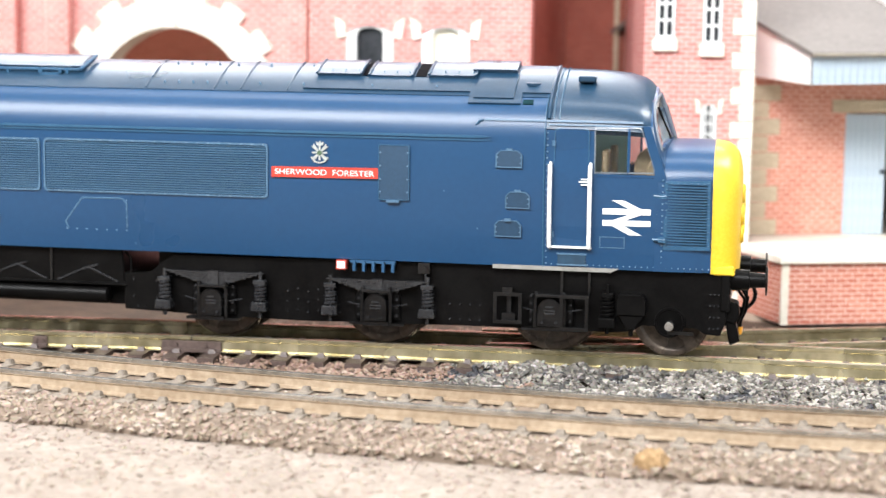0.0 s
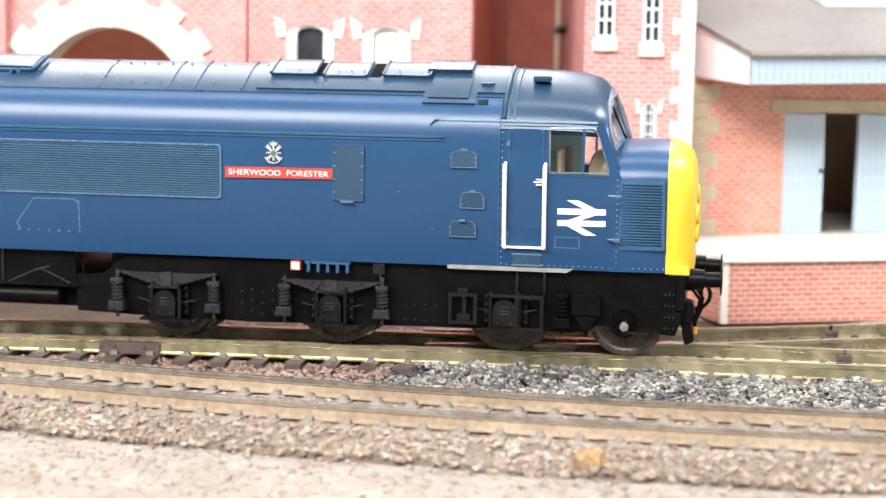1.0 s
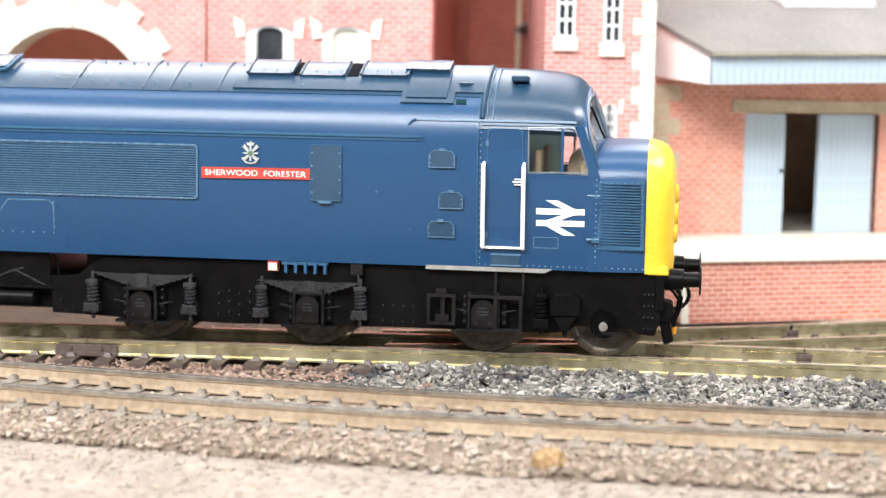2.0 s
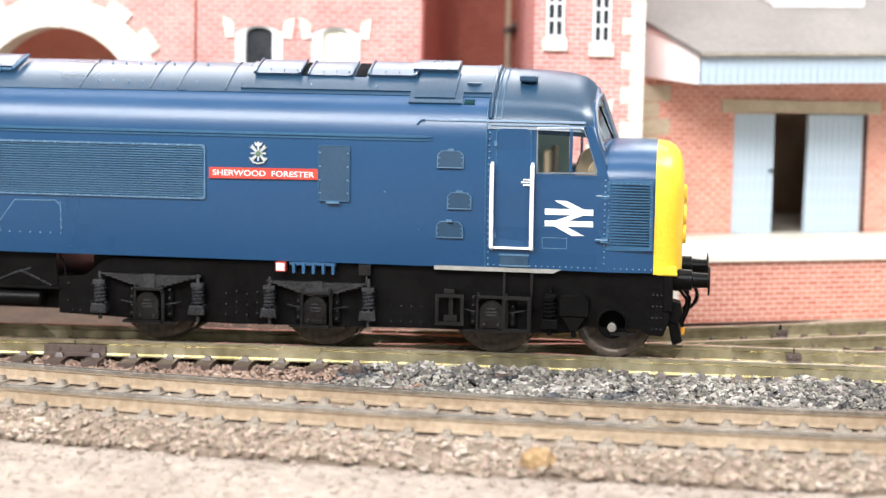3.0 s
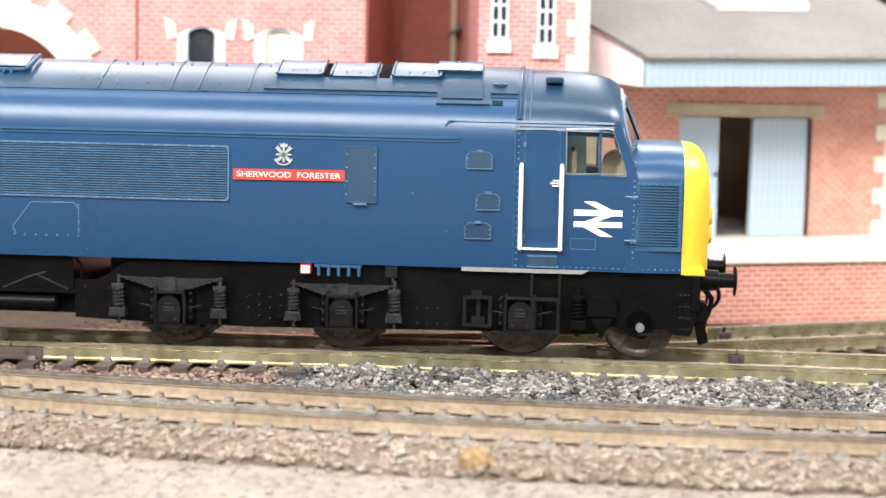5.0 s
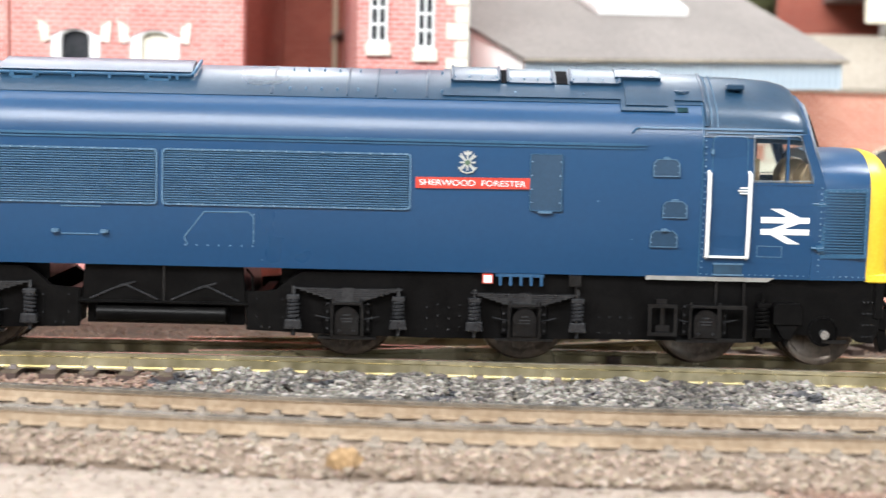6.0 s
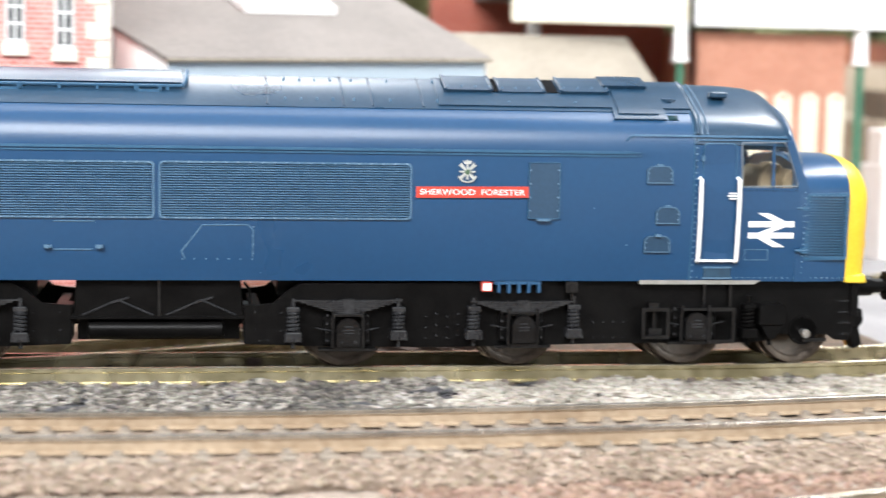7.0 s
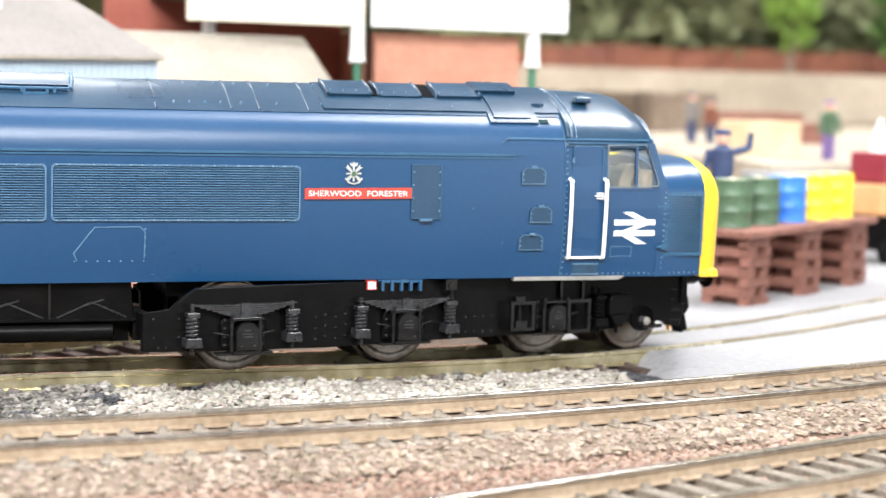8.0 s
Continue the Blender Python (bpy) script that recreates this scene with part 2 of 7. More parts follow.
TIMBER = material("reddish_brown_timber", (0.13, 0.05, 0.036), (0.30, 0.135, 0.098), 0.7, 0, 150, 1300, 0.3, 0.0002)
NAVY = material("navy_uniform_paint", (0.02, 0.035, 0.09), (0.035, 0.055, 0.13), 0.6, 0, 150, 900, 0.05, 0.0001)
SKIN = material("flesh_pink_paint", (0.62, 0.33, 0.22), (0.70, 0.40, 0.28), 0.6, 0, 150, 900, 0.05, 0.0001)
PURPLE = material("dull_purple_paint", (0.14, 0.09, 0.24), (0.20, 0.13, 0.32), 0.6, 0, 80, 900, 0.05, 0.0001)
MAROON = material("maroon_paint", (0.20, 0.015, 0.03), (0.28, 0.03, 0.045), 0.5, 0, 80, 900, 0.05, 0.0001)
ROCK = material("brown_embankment", (0.12, 0.085, 0.06), (0.25, 0.19, 0.14), 0.9, 0, 25, 300, 0.6, 0.002)
TAN_BANK = material("pale_tan_trackbed", (0.26, 0.215, 0.16), (0.40, 0.34, 0.265), 0.9, 0, 25, 300, 0.5, 0.001)
RUST_RED = material("rust_red_boards", (0.12, 0.038, 0.024), (0.24, 0.088, 0.045), 0.8, 0, 12, 200, 0.2, 0.0005)
# Pale, low-contrast olive: distance haze put into the foliage colour.
LEAF_DARK = material("hazed_olive_foliage", (0.085, 0.095, 0.040), (0.20, 0.215, 0.105), 0.8, 0, 18, 200, 0.3, 0.001, 0.5)
LEAF_MID = material("mid_green_foliage", (0.04, 0.10, 0.015), (0.10, 0.19, 0.04), 0.8, 0, 30, 300, 0.3, 0.001, 0.5)
LEAF_BRIGHT = material("bright_green_foliage", (0.11, 0.21, 0.025), (0.23, 0.36, 0.06), 0.8, 0, 30, 300, 0.3, 0.001, 0.5)
PLASTER = material("white_room_plaster", (0.51, 0.51, 0.52), (0.57, 0.57, 0.58), 0.9, 0, 3, 60, 0.1, 0.001)
WINDOW_DARK = material("dark_window_glazing", (0.02, 0.022, 0.025), (0.04, 0.042, 0.046), 0.2, 0, 100, 900, 0.02, 0.0001)
FADED_ORANGE = material("faded_orange_paint", (0.55, 0.27, 0.10), (0.68, 0.38, 0.18), 0.6, 0, 80, 900, 0.1, 0.0001)
CRATE = material("pale_wood_crate", (0.58, 0.44, 0.26), (0.70, 0.57, 0.38), 0.7, 0, 80, 700, 0.2, 0.0002)

# ---- mesh helpers; all in layout units ----


def bm_new():
    return bmesh.new()


def box(bm, x0, x1, y0, y1, z0, z1):
    v = [bm.verts.new((x, y, z)) for z in (z0, z1) for y in (y0, y1) for x in (x0, x1)]
    for f in ((0, 2, 3, 1), (4, 5, 7, 6), (0, 1, 5, 4), (2, 6, 7, 3), (0, 4, 6, 2), (1, 3, 7, 5)):
        bm.faces.new([v[i] for i in f])
    return v


def chamfer(bm, w, segments=1):
    bmesh.ops.bevel(bm, geom=list(bm.edges), offset=w, segments=segments, affect="EDGES", profile=0.6)
    return bm


def cyl(bm, p0, p1, r0, r1=None, n=16, caps=True):
    r1 = r0 if r1 is None else r1
    a, b = Vector(p0), Vector(p1)
    d = (b - a).normalized()
    u = d.orthogonal().normalized()
    w = d.cross(u)
    rings = []
    for c, r in ((a, r0), (b, r1)):
        rings.append([bm.verts.new(c + u * (r * math.cos(2 * math.pi * i / n)) + w * (r * math.sin(2 * math.pi * i / n))) for i in range(n)])
    for i in range(n):
        j = (i + 1) % n
        bm.faces.new((rings[0][i], rings[0][j], rings[1][j], rings[1][i]))
    if caps:
        bm.faces.new(rings[0][::-1])
        bm.faces.new(rings[1])


def lathe(bm, profile, centre, axis="y", n=32):
    """profile: (distance along the axis, radius), from end to end."""
    rings = []
    for d, r in profile:
        ring = []
        for i in range(n):
            c, s = r * math.cos(2 * math.pi * i / n), r * math.sin(2 * math.pi * i / n)
            off = {"y": (c, d, s), "z": (c, s, d), "x": (d, c, s)}[axis]
            ring.append(bm.verts.new(Vector(centre) + Vector(off)))
        rings.append(ring)
    for a, b in zip(rings, rings[1:]):
        for i in range(n):
            j = (i + 1) % n
            bm.faces.new((a[i], a[j], b[j], b[i]))
    bm.faces.new(rings[0])
    bm.faces.new(rings[-1])


def prism(bm, poly, y0, y1):
    """A polygon in x-z, drawn out from y0 to y1."""
    a = [bm.verts.new((x, y0, z)) for x, z in poly]
    b = [bm.verts.new((x, y1, z)) for x, z in poly]
    n = len(poly)
    bm.faces.new(a)
    bm.faces.new(b[::-1])
    for i in range(n):
        j = (i + 1) % n
        bm.faces.new((a[j], a[i], b[i], b[j]))


def loft(bm, rings, closed=True, cap0=True, cap1=True):
    vs = [[bm.verts.new(p) for p in r] for r in rings]
    n = len(vs[0])
    for a, b in zip(vs, vs[1:]):
        for i in range(n if closed else n - 1):
            j = (i + 1) % n
            bm.faces.new((a[i], a[j], b[j], b[i]))
    if cap0:
        bm.faces.new(vs[0][::-1])
    if cap1:
        bm.faces.new(vs[-1])


def tube(bm, pts, r, n=8):
    rings = []
    pts = [Vector(p) for p in pts]
    for i, p in enumerate(pts):
        d = (pts[min(i + 1, len(pts) - 1)] - pts[max(i - 1, 0)]).normalized()
        u = d.cross(Vector((0.13, 0.97, 0.21))).normalized()
        w = d.cross(u)
        rings.append([p + u * (r * math.cos(2 * math.pi * k / n)) + w * (r * math.sin(2 * math.pi * k / n)) for k in range(n)])
    loft(bm, rings)


def rounded(x0, x1, z0, z1, r, n=4):
    pts = []
    for cx, cz, a0 in ((x1 - r, z1 - r, 0), (x0 + r, z1 - r, 90), (x0 + r, z0 + r, 180), (x1 - r, z0 + r, 270)):
        for i in range(n + 1):
            a = radians(a0 + 90 * i / n)
            pts.append((cx + r * math.cos(a), cz + r * math.sin(a)))
    return pts


def frame_strip(bm, poly, w, y0, y1):
    """A closed raised border along a polygon in x-z."""
    n = len(poly)
    cx = sum(p[0] for p in poly) / n
    cz = sum(p[1] for p in poly) / n
    hx = max(abs(p[0] - cx) for p in poly)
    hz = max(abs(p[1] - cz) for p in poly)
    inner = [(cx + (x - cx) * (1 - w / hx), cz + (z - cz) * (1 - w / hz)) for x, z in poly]
    rings = [[(x, y1, z) for x, z in poly], [(x, y0, z) for x, z in poly], [(x, y0, z) for x, z in inner], [(x, y1, z) for x, z in inner]]
    vs = [[bm.verts.new(p) for p in r] for r in rings]
    for a, b in zip(vs, vs[1:]):
        for i in range(n):
            j = (i + 1) % n
            bm.faces.new((a[i], a[j], b[j], b[i]))


def mesh_of(name, bm, mat, smooth=False, angle=35):
    bmesh.ops.recalc_face_normals(bm, faces=list(bm.faces))
    me = bpy.data.meshes.new(name)
    bmesh.ops.scale(bm, vec=(MM, MM, MM), verts=list(bm.verts))
    if smooth:
        for f in bm.faces:
            f.smooth = True
        for e in bm.edges:
            if len(e.link_faces) == 2 and e.calc_face_angle(0) > radians(angle):
                e.smooth = False
    bm.to_mesh(me)
    bm.free()
    me.materials.append(mat)
    return me


def part(name, bm, mat, parent=None, label="", smooth=False, m=None):
    ob = new(name, mesh_of(name, bm, mat, smooth))
    if parent is not None:
        ob.parent = parent
    if m is not None:
        ob.matrix_basis = m
    if label:
        tagged(ob, label)
    return ob


def share(name, me, parent, m):
    ob = new(name, me)
    ob.parent = parent
    ob.matrix_basis = m
    return ob


def thing(name, label, category, x=0, y=0, z=0, rz=0, group="", kind=""):
    ob = new(name)
    ob.empty_display_size = 0.01
    ob.matrix_basis = pose(x * MM, y * MM, z * MM, 0, 0, rz)
    return tagged(ob, label, category, group, kind)


def place(x, y, z, rx=0, ry=0, rz=0):
    return pose(x * MM, y * MM, z * MM, rx, ry, rz)

# ---- room and table ----


def room():
    for name, x0, x1, y0, y1, z0, z1 in (("floor", -3200, 3400, -3000, 3400, -1010, -1000), ("ceiling", -3200, 3400, -3000, 3400, 1600, 1610),
                                         ("wall_south", -3200, 3400, -3010, -3000, -1000, 1600), ("wall_north", -3200, 3400, 3400, 3410, -1000, 1600),
                                         ("wall_west", -3210, -3200, -3000, 3400, -1000, 1600), ("wall_east", 3400, 3410, -3000, 3400, -1000, 1600)):
        bm = bm_new()
        box(bm, x0, x1, y0, y1, z0, z1)
        ob = part(name, bm, PLASTER)
        tagged(ob, "plain white plaster of the surrounding room", "wall" if "wall" in name else name, kind="structure")
    bm = bm_new()
    box(bm, -900, 1500, 60, 2300, -45, -6.6)
    tagged(part("baseboard", bm, CRATE), "plywood board that carries the model railway", "baseboard", kind="structure")


def near_y(x):
    return 301.5 + 0.0007 * (x - 15) ** 2


def loco_y(x):
    y = 377.0
    if x < -20:
        y -= 0.0004 * (x + 20) ** 2
    if x > 110:
        d = min(x, 250) - 110
        y += 0.0022 * d * d
        if x > 250:
            y += (x - 250) * 0.60
    return y


def branch_y(x):
    # leaves the running line behind the loco and follows the goods platform
    if x < -10:
        d = min(max(x + 120, 0), 110)
        return loco_y(x) + 17.0 * (d / 110) ** 2
    return 393.7 + 0.42 * (x + 10) + 0.0006 * (x + 10) ** 2


def third_y(x):
    return 246.5 + 0.31 * (x - 91)


def hump(x, y, s, seed=0.0, octaves=3):
    return noise.fractal(Vector((x / s, y / s, seed)), 1.0, 2.0, octaves)


def sheet(name, x0, x1, step, edge0, edge1, height, mat, label, category, rows=24):
    """An uneven layer between two edge lines, sunk into the board at its rims."""
    bm = bm_new()
    nx = int((x1 - x0) / step)
    grid = []
    for i in range(nx + 1):
        x = x0 + (x1 - x0) * i / nx
        a, b = edge0(x), edge1(x)
        col = []
        for j in range(rows + 1):
            y = a + (b - a) * j / rows
            rim = i in (0, nx) or j in (0, rows)
            col.append(bm.verts.new((x, y, -7.2 if rim else height(x, y))))
        grid.append(col)
    for i in range(nx):
        for j in range(rows):
            bm.faces.new((grid[i][j], grid[i + 1][j], grid[i + 1][j + 1], grid[i][j + 1]))
    ob = part(name, bm, mat, smooth=True)
    return tagged(ob, label, category, kind="structure")


def scatter(name, spots, sizes, mat, label, category, flat=0.75):
    """Loose angular stones, each a jittered octahedron."""
    rng = np.random.default_rng(len(name) * 7 + len(spots))
    n = len(spots)
    base = np.array([(1, 0, 0), (-1, 0, 0), (0, 1, 0), (0, -1, 0), (0, 0, 1), (0, 0, -1)], float)
    faces = np.array([(0, 2, 4), (2, 1, 4), (1, 3, 4), (3, 0, 4), (2, 0, 5), (1, 2, 5), (3, 1, 5), (0, 3, 5)])
    v = base[None] * rng.uniform(0.55, 1.15, (n, 6, 1)) + rng.normal(0, 0.14, (n, 6, 3))
    q = rng.normal(size=(n, 4))
    q /= np.linalg.norm(q, axis=1, keepdims=True)
    w, x, y, z = q.T
    rot = np.stack([np.stack([1 - 2 * (y * y + z * z), 2 * (x * y - w * z), 2 * (x * z + w * y)], -1),
                    np.stack([2 * (x * y + w * z), 1 - 2 * (x * x + z * z), 2 * (y * z - w * x)], -1),
                    np.stack([2 * (x * z - w * y), 2 * (y * z + w * x), 1 - 2 * (x * x + y * y)], -1)], 1)
    v = np.einsum("nij,nkj->nki", rot, v) * np.asarray(sizes)[:, None, None]
    v[:, :, 2] *= flat
    v += np.asarray(spots)[:, None, :]
    idx = (faces[None] + 6 * np.arange(n)[:, None, None]).reshape(-1, 3)
    me = bpy.data.meshes.new(name)
    me.from_pydata((v.reshape(-1, 3) * MM).tolist(), [], idx.tolist())
    me.materials.append(mat)
    return tagged(new(name, me), label, category, kind="stuff")


def bed_z(x, y):
    d = y - near_y(x)
    if d < -15:
        z = -0.9 - (-15 - d) * 0.34
    elif d > 15:
        z = -0.9 - (d - 15) * 0.17
    else:
        z = -1.0
    return max(z, -4.3) + 0.35 * hump(x, y, 5.0) + 0.25 * hump(x, y, 1.6, 3.0)


def bed_front(x):
    return near_y(x) - 22.5 + 1.4 * hump(x, 0, 20, 5.0) + 0.6 * hump(x, 0, 4, 8.0)


def bed_back(x):
    return min(near_y(x) + 30, loco_y(x) - 14)


def sand_z(x, y):
    return -4.0 + 0.35 * hump(x, y, 8.0, 1.0) + 0.25 * hump(x, y, 2.0, 2.0)


def dirt_z(x, y):
    return -5.1 + 0.25 * hump(x, y, 6.0, 4.0)


def yard_z(x, y):
    # level with the rails beside the track, then gently down to the yard
    d = abs(y - loco_y(x))
    k = min(1.0, max(0.0, (d - 17.0) / 16.0)) if x < 330 else 1.0
    return -1.15 - 1.6 * k + 0.05 * hump(x, y, 30.0, 6.0)


def heap_z(x, y):
    """Grey ash between the two tracks, heaped against the loco's line."""
    back = (y - (near_y(x) + 14)) / max(1.0, loco_y(x) - 13 - near_y(x) - 14)
    fade = min(1.0, max(0.0, (x + 72) / 25)) * min(1.0, max(0.0, (178 - x) / 25))
    return -5.2 + (0.6 + 0.7 * max(0.0, min(1.0, back)) + 1.3 * hump(x, y, 9.0, 9.0) + 0.6 * hump(x, y, 3.5, 2.0)) * fade


def ground():
    sheet("ground", -260, 520, 4.0, lambda x: 120, lambda x: bed_front(x) + 4, sand_z, SAND, "pale coarse sand ground in front of the tracks", "ground", 60)
    sheet("track_bed", -260, 520, 2.5, bed_front, bed_back, bed_z, BED, "brown raised ballast bed of the front track", "track bed", 40)
    # Dark dirt runs on behind the track, where its colour stands for shade.
    sheet("ground_between", -260, 520, 3.0, lambda x: bed_back(x) - 6, lambda x: loco_y(x) + 80, dirt_z, DIRT, "dark dirt ground under the locomotive's track, standing for shade behind it", "ground", 40)
    sheet("pavement", 172, 1450, 8.0, lambda x: min(near_y(x) + 17, 900) if x < 330 else 380 + (x - 330) * 0.2, lambda x: 560 + x * 0.35, yard_z, CONCRETE,
          "pale grey smooth yard surface beside the track", "yard", 90)
    sheet("ground_behind", -500, 520, 10.0, lambda x: loco_y(x) + 62, lambda x: 820, lambda x, y: -4.15 + 0.08 * hump(x, y, 30.0, 6.0), TAN_BANK, "tan trodden ground behind the tracks", "ground", 30)


def rail_profile(h):
    # foot, web and head, from the running surface down
    return [(-0.58, 0), (0.58, 0), (0.58, -0.75), (0.28, -1.0), (0.28, -h + 0.55), (1.05, -h + 0.3), (1.05, -h), (-1.05, -h), (-1.05, -h + 0.3), (-0.28, -h + 0.55), (-0.28, -1.0), (-0.58, -0.75)]


def rail(parent, line, off, x0, x1, z, mat, step=6.0, top=None, h=2.7):
    bm = bm_new()
    rings, caps = [], []
    low = -0.62 if mat is RUST else -0.12
    n = max(2, int((x1 - x0) / step))
    for i in range(n + 1):
        x = x0 + (x1 - x0) * i / n
        s = (line(x + 0.5) - line(x - 0.5))
        l = math.hypot(1, s)
        nx, ny = -s / l, 1 / l
        cx, cy = x + nx * off, line(x) + ny * off
        rings.append([(cx + nx * a, cy + ny * a, z + b) for a, b in rail_profile(h)])
        caps.append([(cx + nx * a, cy + ny * a, z + b) for a, b in ((-0.62, low), (0.62, low), (0.62, 0.0), (0.5, 0.06), (-0.5, 0.06), (-0.62, 0.0))])
    loft(bm, rings)
    r = part("rail", bm, mat, parent)
    if top is not None:
        bm = bm_new()
        loft(bm, caps)
        part("rail_head", bm, top, r, "polished running surface of the rail")
    return r


def sleeper_mesh(name, mat, width=3.0, length=31.0, h=1.9):
    bm = bm_new()
    box(bm, -width / 2, width / 2, -length / 2, length / 2, -h, 0)
    for s in (-1, 1):
        for e in (-1, 1):
            y = s * 8.9 + e * 1.55
            a = [bm.verts.new(p) for p in ((-0.85, y - 0.75, 0.0), (0.85, y - 0.75, 0.0), (0.85, y + 0.75, 0.0), (-0.85, y + 0.75, 0.0))]
            b = [bm.verts.new(p) for p in ((-0.55, y - 0.4, 0.8), (0.55, y - 0.4, 0.8), (0.55, y + 0.4, 0.8), (-0.55, y + 0.4, 0.8))]
            bm.faces.new(b)
            for i in range(4):
                bm.faces.new((a[i], a[(i + 1) % 4], b[(i + 1) % 4], b[i]))
    return mesh_of(name, bm, mat)


def track(label, line, x0, x1, z, pitch, rail_mat, head_mat, sleeper, length_step=6.0, last=9999, h=2.7):
    ob = thing("railway_track", label, "railway track", 0, 0, 0)
    for off in (-8.9, 8.9):
        rail(ob, line, off, x0, x1, z, rail_mat, length_step, head_mat, h)
    x = x0 + 2
    while x < min(x1 - 2, last):
        s = line(x + 0.5) - line(x - 0.5)
        share("sleeper", sleeper, ob, place(x, line(x), z - h - 0.02 + random.uniform(-0.05, 0.05), 0, 0, math.degrees(math.atan(s)) + random.uniform(-0.6, 0.6)))
        x += pitch / math.hypot(1, s)
    return ob


def tracks():
    pale = sleeper_mesh("sleeper", SLEEPER_PALE, 2.7, 28.0)
    dark = sleeper_mesh("sleeper_dark", SLEEPER, 3.3, 33.0)
    track("front model track with rust-brown rails on dusty sleepers", near_y, -190, 360, 2.0, 6.05, RUST, RAILTOP, pale)
    track("main track of yellowish nickel-silver rails on dark sleepers", loco_y, -330, 330, -0.6, 7.5, BRASS, BRASS_TOP, dark, 6.0, 176, 3.2)
    track("siding of yellowish rails beside the goods platform", branch_y, -60, 260, -0.7, 7.5, BRASS, BRASS_TOP, dark, 6.0, 9999, 3.0)
    track("near diverging track with rust-brown rails", third_y, 25, 330, 0.0, 6.2, RUST, RAILTOP, pale)


def rail_joint(label, line, off, x, length, z, mat):
    """A plate that clips round the foot and web where two rails meet, with its bolts."""
    sl = math.degrees(math.atan(line(x + 0.5) - line(x - 0.5)))
    j = thing("rail_joint", label, "rail joint", x, line(x) + off, z, sl)
    bm = bm_new()
    box(bm, -length / 2, length / 2, -1.35, 1.35, -3.3, -2.5)
    box(bm, -length / 2, length / 2, -0.85, -0.6, -2.6, -0.95)
    chamfer(bm, 0.1)
    part("plate", bm, mat, j)
    for dx in (-length / 4, length / 4):
        bm = bm_new()
        cyl(bm, (dx, -0.8, -1.8), (dx, -1.15, -1.8), 0.42, 0.3, 6)
        part("bolt", bm, mat, j)
    bm = bm_new()
    box(bm, -0.12, 0.12, -0.62, 0.62, -1.2, 0.06)
    part("gap", bm, VOID, j, "dark gap between the rail ends")


def joints():
    rail_joint("dark brown plastic rail joiner on the main track", loco_y, -8.9, -117.5, 12.5, -0.6, SLEEPER)
    rail_joint("small dark rail joiner on the main track", loco_y, -8.9, -149.0, 3.0, -0.6, SLEEPER)
    rail_joint("small dark rail joiner on the main track", loco_y, 8.9, 25.7, 3.0, -0.6, SLEEPER)
    rail_joint("small dark rail joiner on the siding", branch_y, 8.9, 25.5, 3.0, -0.7, SLEEPER)
    rail_joint("small dark rail joiner on the siding", branch_y, -8.9, 31.3, 3.0, -0.7, SLEEPER)


def in_track(x, y, line, half):
    return abs(y - line(x)) < half


